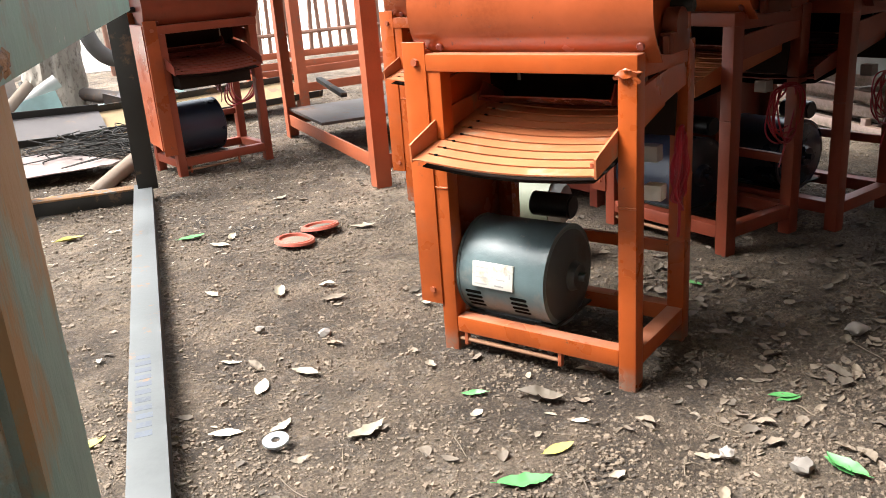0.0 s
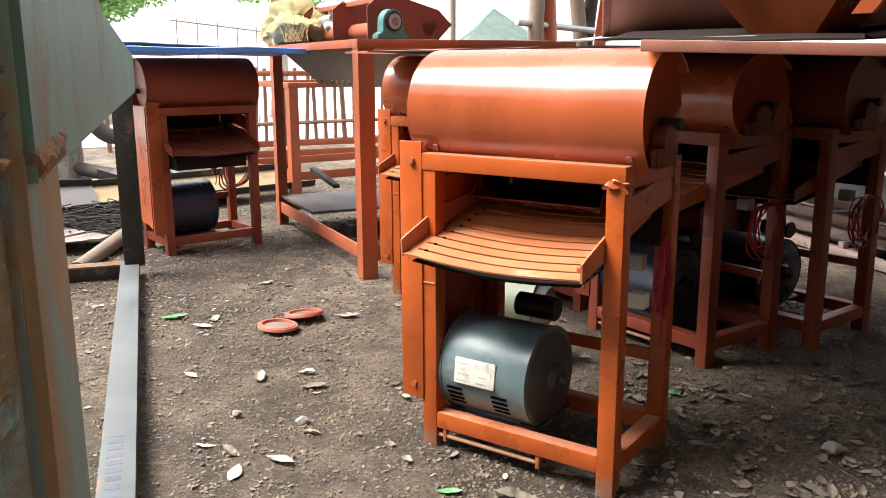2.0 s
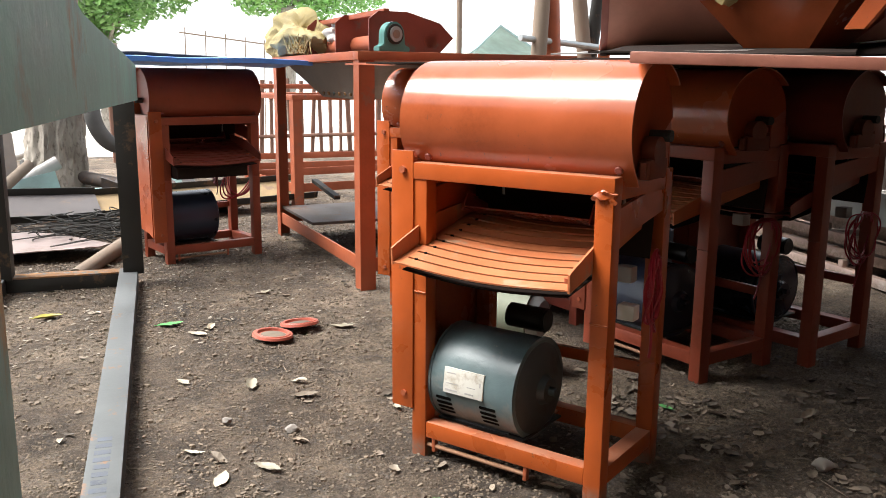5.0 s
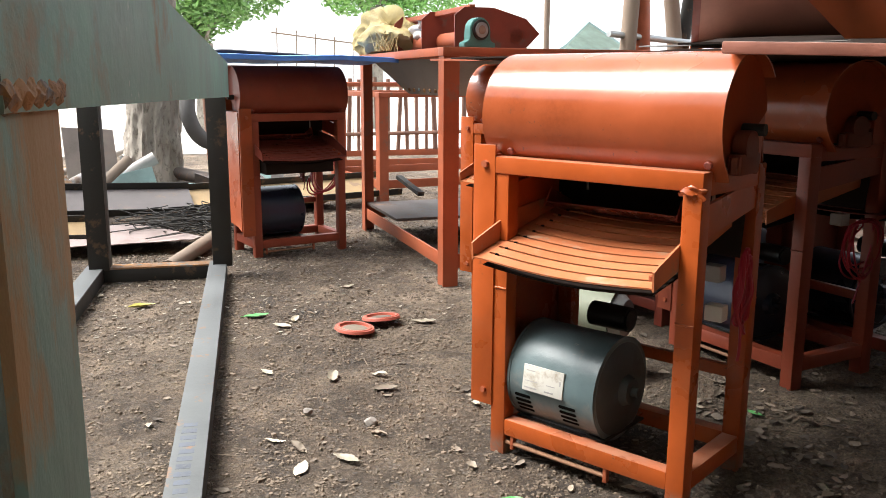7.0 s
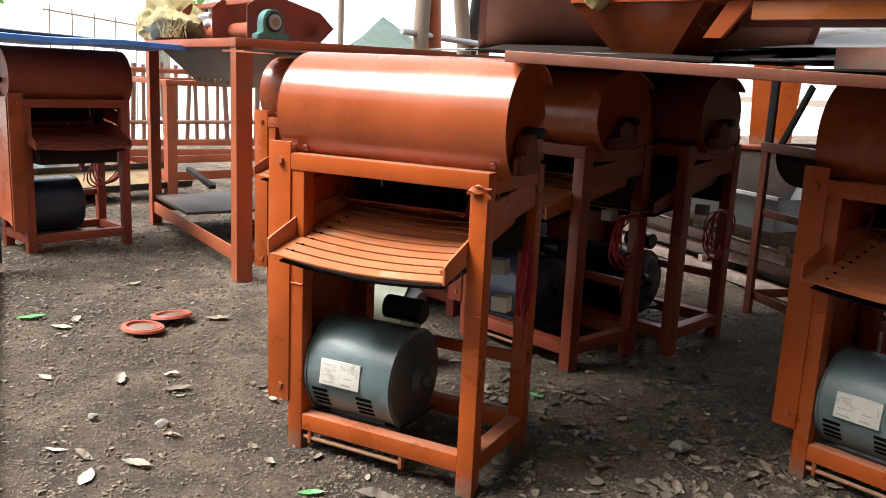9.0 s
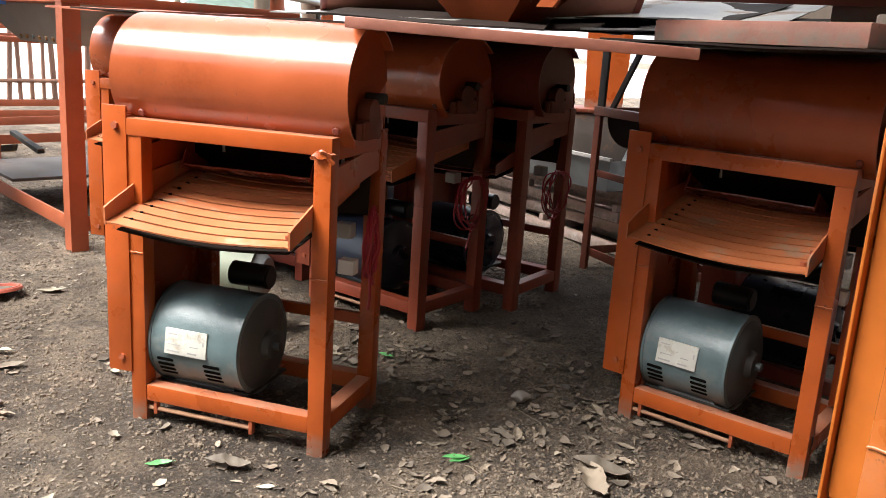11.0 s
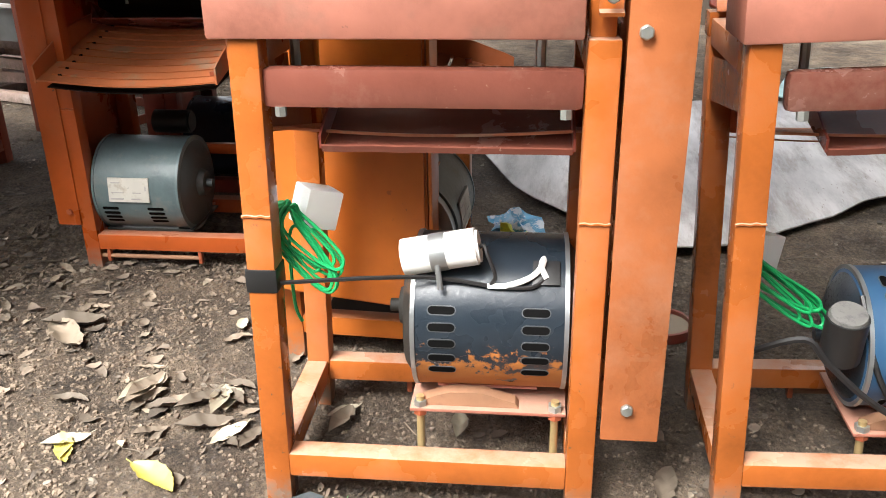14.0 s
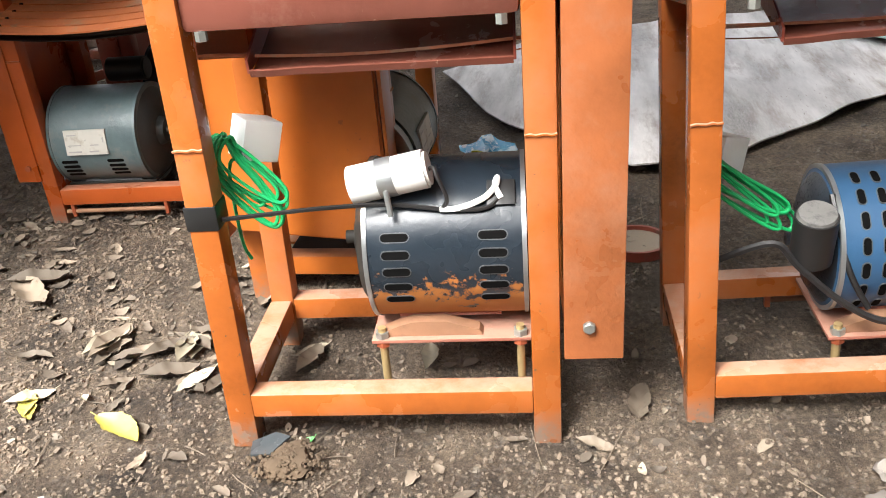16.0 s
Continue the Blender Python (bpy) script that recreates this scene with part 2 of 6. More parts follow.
M_SHEET = material("weathered_grey_sheet", (0.33, 0.31, 0.29, 1), 0.6, spots=(0.24, 0.17, 0.13, 1), spot_at=0.56, spot_scale=5, bump=0.4, bump_scale=12)
M_PINKSHEET = material("pinkish_grey_sheet", (0.30, 0.235, 0.215, 1), 0.6, spots=(0.2, 0.15, 0.13, 1), spot_at=0.55, spot_scale=6, edge=0.2)
M_PICKET = material("weathered_red_brown_wood", (0.24, 0.125, 0.085, 1), 0.8, stretch=(1, 1, 0.15), bump=0.4, vary=0.3)
M_TIN = material("weathered_tin_sheet", (0.50, 0.475, 0.455, 1), 0.5, chips=(0.16, 0.12, 0.10, 1), spots=(0.27, 0.225, 0.20, 1), spot_at=0.49, spot_scale=8, bump=0.9, bump_scale=14, edge=0.2, vary=0.3, stretch=(0.45, 1.8, 1))
M_LID = material("red_plastic_lid", (0.40, 0.10, 0.065, 1), 0.4, bump=0.05)
M_WOOD = material("grey_wood", (0.20, 0.15, 0.11, 1), 0.8, stretch=(1, 1, 0.12), bump=0.5, bump_scale=50)
M_DARKWOOD = material("dark_shading_boards", (0.075, 0.058, 0.045, 1), 0.85, stretch=(1, 1, 0.12), bump=0.5, bump_scale=50, spec=0.2)
M_BARK = material("grey_bark", (0.31, 0.275, 0.23, 1), 0.9, stretch=(1, 1, 0.45), spots=(0.12, 0.098, 0.078, 1), spot_at=0.52, spot_scale=34, edge=0.14, bump=1.0, bump_scale=40, vary=0.25)
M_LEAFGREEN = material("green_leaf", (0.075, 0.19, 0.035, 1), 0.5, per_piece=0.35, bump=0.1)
# Lighter leaf copy: sunlight on the far crowns is put into the colour.
M_LEAFFAR = material("leaf_with_painted_sun", (0.20, 0.40, 0.10, 1), 0.5, per_piece=0.3, bump=0.1)
M_LEAFBLUE = material("fallen_green_leaf", (0.09, 0.30, 0.09, 1), 0.45, per_piece=0.2, bump=0.1)
M_LEAFYEL = material("yellow_leaf", (0.50, 0.44, 0.10, 1), 0.5, per_piece=0.2, spots=(0.25, 0.13, 0.05, 1), spot_at=0.66, spot_scale=30)
M_LEAFPALE = material("pale_dry_leaf", (0.38, 0.335, 0.245, 1), 0.6, per_piece=0.25, spots=(0.3, 0.24, 0.17, 1), spot_at=0.6, spot_scale=30)
M_LEAFDRY = material("brown_dry_leaf", (0.175, 0.138, 0.10, 1), 0.75, per_piece=0.45, spots=(0.11, 0.08, 0.06, 1), spot_at=0.6, spot_scale=30)
M_STONE = material("pebble", (0.22, 0.195, 0.17, 1), 0.85, per_piece=0.4)
M_TWIG = material("dry_twig", (0.22, 0.17, 0.12, 1), 0.85, per_piece=0.3)
M_SACK = material("yellow_woven_sack", (0.37, 0.29, 0.12, 1), 0.7, bump=0.9, bump_scale=30, spots=(0.14, 0.10, 0.04, 1), spot_at=0.56, spot_scale=12, edge=0.15)
M_TEAL = material("teal_cast_housing", (0.06, 0.19, 0.17, 1), 0.45)
M_GREYPLATE = material("stained_galvanised_hopper", (0.25, 0.2, 0.165, 1), 0.5, spots=(0.33, 0.18, 0.1, 1), spot_at=0.55, spot_scale=4, edge=0.2)
M_HUT = material("pale_teal_canvas", (0.35, 0.5, 0.48, 1), 0.8)


# ---- shapes ----
def box(bm, x0, y0, z0, x1, y1, z1, bevel=0.0, m=None):
    """An axis-aligned box between two corners, its edges bevelled, moved by m."""
    r = bmesh.ops.create_cube(bm, size=1)
    vs = r["verts"]
    for v in vs:
        v.co = Vector((x0 + (v.co.x + 0.5) * (x1 - x0), y0 + (v.co.y + 0.5) * (y1 - y0), z0 + (v.co.z + 0.5) * (z1 - z0)))
    if bevel:
        es = {e for v in vs for e in v.link_edges}
        out = bmesh.ops.bevel(bm, geom=list(es), offset=bevel, segments=2, affect="EDGES", profile=0.6)
        vs = list({v for f in out["faces"] for v in f.verts} | {v for v in vs if v.is_valid})
    if m:
        bmesh.ops.transform(bm, matrix=m, verts=[v for v in vs if v.is_valid])
    return bm


def rod(bm, a, b, r, r2=None, n=12, caps=True):
    """A round bar from a to b."""
    a, b = Vector(a), Vector(b)
    d = b - a
    m = Matrix.Translation((a + b) / 2) @ d.to_track_quat("Z", "Y").to_matrix().to_4x4()
    bmesh.ops.create_cone(bm, cap_ends=caps, segments=n, radius1=r, radius2=r if r2 is None else r2, depth=d.length, matrix=m)
    return bm


def cable(bm, pts, r, n=6):
    """A round cable along points, smoothed by a spline."""
    P = [Vector(p) for p in pts]
    path = []
    for i in range(len(P) - 1):
        p0, p1, p2, p3 = P[max(0, i - 1)], P[i], P[i + 1], P[min(len(P) - 1, i + 2)]
        for k in range(5):
            t = k / 5
            path.append(0.5 * ((2 * p1) + (p2 - p0) * t + (2 * p0 - 5 * p1 + 4 * p2 - p3) * t * t + (3 * p1 - p0 - 3 * p2 + p3) * t ** 3))
    path.append(P[-1])
    rings = []
    up = Vector((0.3, 0.5, 0.8))
    for i, p in enumerate(path):
        d = (path[min(i + 1, len(path) - 1)] - path[max(i - 1, 0)]).normalized()
        s = d.cross(up)
        if s.length < 1e-4:
            s = d.cross(Vector((1, 0, 0)))
        s.normalize()
        up = s.cross(d)
        rings.append([bm.verts.new(p + r * (math.cos(a) * s + math.sin(a) * up)) for a in [2 * math.pi * k / n for k in range(n)]])
    for a, b in zip(rings, rings[1:]):
        for k in range(n):
            bm.faces.new((a[k], a[(k + 1) % n], b[(k + 1) % n], b[k]))
    bm.faces.new(rings[0][::-1]), bm.faces.new(rings[-1])
    return bm


def prism(bm, outline, axis, lo, hi, bevel=0.0):
    """A flat outline (pairs in the plane of the two other axes) thickened along one axis from lo to hi."""
    def at(p, w):
        return {"x": (w, p[0], p[1]), "y": (p[0], w, p[1]), "z": (p[0], p[1], w)}[axis]
    a = [bm.verts.new(at(p, lo)) for p in outline]
    b = [bm.verts.new(at(p, hi)) for p in outline]
    fs = [bm.faces.new(a[::-1]), bm.faces.new(b)]
    n = len(outline)
    for i in range(n):
        fs.append(bm.faces.new((a[i], a[(i + 1) % n], b[(i + 1) % n], b[i])))
    bmesh.ops.recalc_face_normals(bm, faces=fs)
    if bevel:
        bmesh.ops.bevel(bm, geom=list({e for f in fs for e in f.edges}), offset=bevel, segments=2, affect="EDGES")
    return bm


def ribbon(bm, curve, lo, hi, thick, axis="x", bow=None, steps=1):
    """A bent sheet: a profile of pairs swept along an axis, with thickness. bow(s) gives a shift (two numbers) along the sweep, s from 0 to 1."""
    n = len(curve)
    nor = []
    for i in range(n):
        p, q = curve[max(i - 1, 0)], curve[min(i + 1, n - 1)]
        d = Vector((q[0] - p[0], q[1] - p[1])).normalized()
        nor.append(Vector((-d.y, d.x)) * thick)
    cols = []
    for k in range(steps + 1):
        s = k / steps
        w = lo + (hi - lo) * s
        sh = bow(s) if bow else (0, 0)
        ring = []
        for side in (0, 1):
            for i in (range(n) if side == 0 else range(n - 1, -1, -1)):
                p = (curve[i][0] + nor[i].x * side + sh[0], curve[i][1] + nor[i].y * side + sh[1])
                ring.append(bm.verts.new({"x": (w, p[0], p[1]), "y": (p[0], w, p[1]), "z": (p[0], p[1], w)}[axis]))
        cols.append(ring)
    fs = []
    for a, b in zip(cols, cols[1:]):
        for i in range(2 * n):
            fs.append(bm.faces.new((a[i], a[(i + 1) % (2 * n)], b[(i + 1) % (2 * n)], b[i])))
    fs.append(bm.faces.new(cols[0][::-1])), fs.append(bm.faces.new(cols[-1]))
    bmesh.ops.recalc_face_normals(bm, faces=fs)
    return bm


def blob(bm, centre, r, seed=0, squash=0.7, sub=1, rough=0.35):
    """A lumpy small mass: weld bead, clod, pebble."""
    out = bmesh.ops.create_icosphere(bm, subdivisions=sub, radius=r)
    c = Vector(centre)
    for v in out["verts"]:
        k = 1 + rough * noise.noise(v.co * (1.7 / r) + Vector((seed * 3.1, seed, 0)))
        v.co = Vector((v.co.x * k, v.co.y * k, v.co.z * k * squash)) + c
    return bm


def smooth(me, angle=40):
    for p in me.polygons:
        p.use_smooth = True
    me.set_sharp_from_angle(angle=radians(angle))


def part(name, bm, mat, parent, label="", soft=40):
    """Links a bmesh as one mesh object under a thing or a part."""
    me = bpy.data.meshes.new(name)
    bm.to_mesh(me)
    bm.free()
    me.materials.append(mat)
    smooth(me, soft)
    ob = new(name, me)
    if parent:
        ob.parent = parent
    if label:
        ob["label"] = label
    return ob


def thing(name, label, category, m=None, group="", kind=""):
    ob = new(name)
    ob.empty_display_size = 0.1
    if m:
        ob.matrix_basis = m
    return tagged(ob, label, category, group, kind)


def solo(name, bm, mat, label, category, m=None, group="", kind="", soft=40):
    ob = part(name, bm, mat, None, soft=soft)
    if m:
        ob.matrix_basis = m
    return tagged(ob, label, category, group, kind)


def B():
    return bmesh.new()


def arc(cy, cz, r, a0, a1, n):
    return [(cy + r * math.cos(radians(a0 + (a1 - a0) * i / n)), cz + r * math.sin(radians(a0 + (a1 - a0) * i / n))) for i in range(n + 1)]


def bolt(at, way, r, head, washer=0.0):
    """A hexagon bolt head on its washer."""
    at, way = Vector(at), Vector(way).normalized()
    b = B()
    rod(b, at, at + way * head, r, n=6)
    if washer:
        bmesh.ops.bevel(b, geom=b.edges[:], offset=r * 0.18, segments=1, affect="EDGES")
    return b


# ---- the threshing machine ----
W, DP, LEG, TOP = 0.447, 0.285, 0.036, 0.60
HY, HZ, HR = 0.132, 0.713, 0.122


def hood(parent, mat, lo=-0.040, hi=W + 0.024, strap_u=(0.002, W - 0.036), HZ=HZ):
    prof = arc(HY, HZ, HR, 226, 40, 30)
    prof = [(prof[0][0] + 0.006, prof[0][1] - 0.012)] + prof
    h = part("hood", ribbon(B(), prof, lo, hi, 0.003), mat, parent, "curved sheet hood in glossy red-orange enamel")
    if hi < W:
        lip = arc(HY, HZ, HR + 0.0045, 84, 40, 8)
        part("hood_lip", ribbon(B(), lip, lo, hi, 0.004), mat, h)
    for u0, u1 in ((lo + 0.018, lo + 0.022), (hi - 0.024, hi - 0.020)):
        out = arc(HY, HZ, HR - 0.001, 222, 8, 28) + [(HY + 0.060, HZ - 0.02), (HY + 0.0, HZ - 0.062), (HY - 0.045, 0.634)]
        part("end_plate", prism(B(), out, "x", u0, u1), M_ENDPLATE if mat is M_HOOD or mat is M_HOODRED else M_REDSHADE if mat is M_BROWN else mat, h)
    for u in (0.02, W - 0.005):
        part("bolt", bolt((u, 0.032, 0.645), (0, -1, -0.5), 0.0085, 0.009, 0.011), M_BROWN, h)
    for u0 in strap_u:
        path = (arc(HY, HZ, HR + 0.009, 76, 30, 8) if hi < W else arc(HY, HZ, HR + 0.009, 36, 22, 3)) + [(DP - 0.022, 0.72), (DP - 0.006, 0.66)] + ([(DP + 0.001, 0.60)] if hi > W else [(DP + 0.008, 0.655)] if u0 < 0.1 else [])
        s = part("strap", ribbon(B(), path, u0, u0 + 0.026, 0.004), M_STRAP if hi < W and u0 > 0.1 else mat, h, "flat steel strap bolted to the hood")
        for i in (0, 3):
            p = path[i]
            part("bolt", bolt((u0 + 0.013, p[0], p[1] + 0.003), (0, p[0] - HY, p[1] - HZ), 0.009, 0.007, 0.009), mat, s)
        if hi > W or u0 < 0.1:
            part("bolt", bolt((u0 + 0.013, DP + 0.008, 0.648 if hi > W else 0.676), (0, 1, 0), 0.008, 0.009, 0.011), M_ZINC, s)
    return h


def frame_of(parent, mat, bars=True, lean=0.0, weld=0.36, lump=False):
    for i, (u, v) in enumerate(((0, 0), (W - LEG, 0), (0, DP - LEG), (W - LEG, DP - LEG))):
        lb = box(B(), u, v, -0.012, u + LEG, v + LEG, TOP if v == 0 else TOP + 0.03, 0.003)
        tilt = lean if u else 0.0
        for q in lb.verts:
            q.co.x -= tilt * max(0.0, q.co.z)
        leg = part("leg", lb, mat, parent)
        vv = v - 0.0005 if v == 0 else v + LEG + 0.0005
        part("weld_bead", cable(B(), [(u - weld * tilt + LEG * k / 6, vv, weld + 0.0008 * math.sin(k * 2.4 + i)) for k in range(7)], 0.002), mat, leg)
    L = LEG
    rails = (("bottom_rail", (L, 0.001, 0.038, W - L, L - 0.002, 0.074)), ("bottom_rail", (L, DP - L + 0.002, 0.038, W - L, DP - 0.001, 0.074)),
             ("bottom_rail", (0.001, L, 0.038, L - 0.001, DP - L, 0.074)), ("bottom_rail", (W - L + 0.001, L, 0.038, W - 0.001, DP - L, 0.074)),
             ("top_rail", (-0.002, -0.003, TOP - 0.002, W + 0.002, L - 0.003, TOP + 0.032)), ("top_rail", (0.001, L - 0.003, TOP - 0.012, L, DP - L, TOP + 0.024)),
             ("top_rail", (W - L, L - 0.003, TOP - 0.012, W - 0.001, DP - L, TOP + 0.024)))
    for n, c in rails:
        part(n, box(B(), *c, bevel=0.003), mat, parent)
    b = blob(B(), (0, 0, 0), 0.017, 5, 0.8, 3, 1.1)
    bmesh.ops.transform(b, matrix=Matrix.Translation((W - L / 2, 0.004, TOP - 0.002)) @ Matrix.Diagonal((1.25, 0.6, 1.0, 1)), verts=b.verts)
    if lump:
        part("weld_lump", b, mat, parent, "rough brazed weld lump in paint")
    # bars that slope from the top corner to the tray
    for u0 in (0.004, W - 0.012):
        out = [(L, 0.512), (DP - L, 0.545), (DP - L, 0.60), (L, 0.572)]
        part("side_bar", prism(B(), out, "x", u0, u0 + 0.008), mat, parent)
    # the round hinge bar low in front
    b = B()
    rod(b, (0.035, 0.010, 0.020), (0.285, 0.010, 0.020), 0.005, n=10)
    hb = part("hinge_bar", b, M_FOOT, parent, "thin round hinge bar low between the legs")
    for u in (0.05, 0.277):
        part("tab", box(B(), u, 0.004, 0.008, u + 0.009, 0.016, 0.040, 0.002), M_STAND, hb)
    if bars:
        part("mid_rail", box(B(), L, DP - 0.022, 0.188, W - L, DP - 0.008, 0.214, 0.002), mat, parent)
    # motor bars
    for u in (0.075, 0.20) if bars else ():
        part("motor_bar", box(B(), u, L - 0.004, 0.060, u + 0.03, DP - L + 0.004, 0.066, 0.002), mat, parent)


def guard(parent, mat, holes=True):
    """The belt guard on the pulley side: a flat box with a tall flange toward the feeding side."""
    b = B()
    out = [(0.012, 0.115), (0.05, 0.13), (DP - 0.02, 0.15), (DP + 0.004, 0.18), (DP + 0.004, 0.815), (DP - 0.055, 0.815), (DP - 0.075, 0.64), (0.004, 0.64), (0.004, 0.125)]
    prism(b, out, "x", -0.055, -0.006, 0.004)
    g = part("belt_guard", b, mat, parent, "sheet-metal belt guard in orange paint")
    part("front_flange", box(B(), -0.052, -0.004, 0.098, 0.004, 0.002, 0.655, 0.0015), mat, g)
    part("rear_flange", box(B(), -0.076, DP + 0.006, 0.130, -0.004, DP + 0.011, 0.82, 0.002), M_DENT if mat is M_FADED else mat, g)
    part("bolt", bolt((-0.020, -0.004, 0.616), (0, -1, 0), 0.008, 0.007), M_STAND, g)
    part("bolt", bolt((-0.018, -0.004, 0.13), (0, -1, 0), 0.007, 0.005), M_STAND, g)
    for u, z in ((-0.034, 0.178), (-0.022, 0.640)):
        part("bolt", bolt((u, DP + 0.011, z), (0, 1, 0), 0.0085, 0.008, 0.010), M_ZINC, g)
    return g


def tray(parent, mat, deep=True):
    """The slotted sieve tray: crossing slats on a sagging bed with raised flanges, and a plate below it."""
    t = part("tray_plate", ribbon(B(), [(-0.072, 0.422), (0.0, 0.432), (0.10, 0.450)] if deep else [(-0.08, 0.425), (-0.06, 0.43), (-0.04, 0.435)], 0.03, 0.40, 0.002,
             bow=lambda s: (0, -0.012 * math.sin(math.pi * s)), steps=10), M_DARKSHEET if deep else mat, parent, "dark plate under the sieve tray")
    n, v0, v1 = 10, -0.088, 0.225
    step = (v1 - v0) / n
    for i in range(n):
        a, c = v0 + i * step, v0 + (i + 1) * step - (0.006 if i < n - 1 else 0)
        za, zc = 0.437 + (a - v0) * 0.24, 0.437 + (c - v0) * 0.24
        part("slat", ribbon(B(), [(a, za), (c, zc)], 0.036, 0.402, 0.0035, bow=lambda s: (-0.005 * math.sin(math.pi * s) ** 0.8, -0.009 * math.sin(math.pi * s)), steps=12), mat, t)
    for i in range(n - 1):
        c = v0 + (i + 1) * step - 0.003
        z = 0.4395 + (c - v0) * 0.24
        b = B()
        rod(b, (0.056, c - 0.001, z - 0.003), (0.056, c - 0.001, z + 0.0008), 0.0038, n=10)
        part("slot_end", b, M_HOLE, t)
    for u0, u1 in ((0.014, 0.018), (0.408, 0.412)):
        out = [(-0.088, 0.434), (0.225, 0.509), (0.225, 0.54), (0.05, 0.52), (-0.075, 0.475), (-0.09, 0.468)]
        part("flange", prism(B(), out, "x", u0, u1), mat, t)
    for s0, s1 in ((0.018, 0.037), (0.401, 0.408)):
        part("edge_strip", ribbon(B(), [(-0.088, 0.437), (0.225, 0.512)], s0, s1, 0.003), mat, t)
    for v in (-0.055, 0.0):
        b = B()
        rod(b, (0.392, v, 0.446 + (v + 0.088) * 0.24 - 0.008), (0.392, v, 0.446 + (v + 0.088) * 0.24), 0.0075, n=10)
        part("bolt", b, M_STAND, t)
    return t


def works(parent, mat, bearing_mat, closed=True):
    """Drum, shaft, feed bar and bearing blocks between hood and frame."""
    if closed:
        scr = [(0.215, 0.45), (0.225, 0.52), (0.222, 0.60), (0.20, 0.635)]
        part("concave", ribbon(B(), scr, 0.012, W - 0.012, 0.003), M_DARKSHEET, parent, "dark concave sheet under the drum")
    b = B()
    rod(b, (0.03, HY + 0.012, 0.70), (W - 0.03, HY + 0.012, 0.70), 0.068, n=28)
    d = part("drum", b, M_BROWN, parent, "dark red threshing drum")
    b = B()
    rod(b, (-0.05, HY + 0.012, 0.70), (W + (0.045 if closed else -0.002), HY + 0.012, 0.70), 0.011, n=12)
    part("shaft", b, M_DARKSTEEL, d)
    for k in range(8):
        a = k * math.pi / 4 + 0.2
        y, z = HY + 0.012 + 0.070 * math.cos(a), 0.70 + 0.070 * math.sin(a)
        part("beater", box(B(), 0.035, -0.006, -0.006, W - 0.035, 0.006, 0.006, 0.001, Matrix.Translation((0, y, z)) @ Matrix.Rotation(a, 4, "X")), M_BROWN, d)
    b = B()
    rod(b, (0.02, DP - 0.047, 0.714), (W - 0.02, DP - 0.047, 0.714), 0.013, n=16)
    f = part("feed_roller", b, mat, parent, "glossy orange feed roller")
    loop = part("feed_guard", box(B(), 0.045, DP - 0.036, 0.770, W - 0.045, DP - 0.032, 0.790, 0.001), mat, f)
    for u in (0.045, W - 0.051):
        part("guard_arm", box(B(), u, DP - 0.038, 0.681, u + 0.005, DP - 0.030, 0.790, 0.001), mat if closed else M_STRAP, f)
    for u in (0.004, W - 0.034):
        b = box(B(), u, DP - 0.075, TOP + 0.0, u + 0.03, DP - 0.02, 0.705, 0.006)
        rod(b, (u - 0.002, DP - 0.047, 0.714), (u + 0.032, DP - 0.047, 0.714), 0.024, n=18)
        part("bearing_block", b, mat, parent)
    for u in (-0.02, W + 0.008) if closed else ():
        b = box(B(), u, 0.075, TOP + 0.022, u + 0.026, 0.16, 0.66, 0.006)
        rod(b, (u, 0.118, 0.672), (u + 0.026, 0.118, 0.672), 0.028, n=18)
        rod(b, (u + 0.013, 0.07, 0.626), (u + 0.013, 0.07, 0.655), 0.009, n=6)
        rod(b, (u + 0.013, 0.165, 0.62), (u + 0.013, 0.165, 0.668), 0.006, n=8)
        part("bearing_block", b, bearing_mat, parent)


def feed_side(parent, mat, reach=0.008, table_mat=None):
    """Feeding side: thick box table with bolts, round lower rail and a folded chute."""
    t = part("feed_table", box(B(), 0.040, DP - 0.105, 0.630, W + reach, DP + 0.006, 0.680, 0.004), table_mat or M_PRIMER, parent, "thick box feed table")
    for u in (0.085, W - 0.075):
        bo = part("bolt", rod(B(), (u, DP - 0.06, 0.55), (u, DP - 0.06, 0.694), 0.006, n=8), M_ZINC, t)
        part("washer", rod(B(), (u, DP - 0.06, 0.680), (u, DP - 0.06, 0.684), 0.017, n=20), M_ZINC, bo)
        part("nut", rod(B(), (u, DP - 0.06, 0.684), (u, DP - 0.06, 0.692), 0.0095, n=6), M_ZINC, bo)
    b = box(B(), LEG, DP - 0.034, 0.550, W - LEG - 0.010, DP - 0.006, 0.597, 0.010)
    r = part("round_rail", b, M_MAROON, parent, "dark red glossy rail")
    for u in (LEG + 0.02, W - LEG - 0.03):
        b = B()
        rod(b, (u, DP - 0.012, 0.541), (u, DP - 0.012, 0.552), 0.007, n=6)
        part("bolt", b, M_ZINC, r)
    b = ribbon(B(), [(0.12, 0.53), (0.17, 0.512), (0.21, 0.500), (DP - 0.035, 0.492), (DP - 0.032, 0.500)], 0.045, W - 0.105, 0.003,
               bow=lambda q: (0.0012 * noise.noise(Vector((q * 4, 2, 0))), 0.001 * noise.noise(Vector((q * 7, 0, 1)))), steps=24)
    c = part("chute", b, M_MAROON, parent, "folded dark red discharge chute")
    for u in (0.042, W - 0.105):
        part("cheek", prism(B(), [(0.12, 0.522), (DP - 0.035, 0.496), (DP - 0.033, 0.512), (0.14, 0.56)], "x", u, u + 0.003), M_BROWN, c)


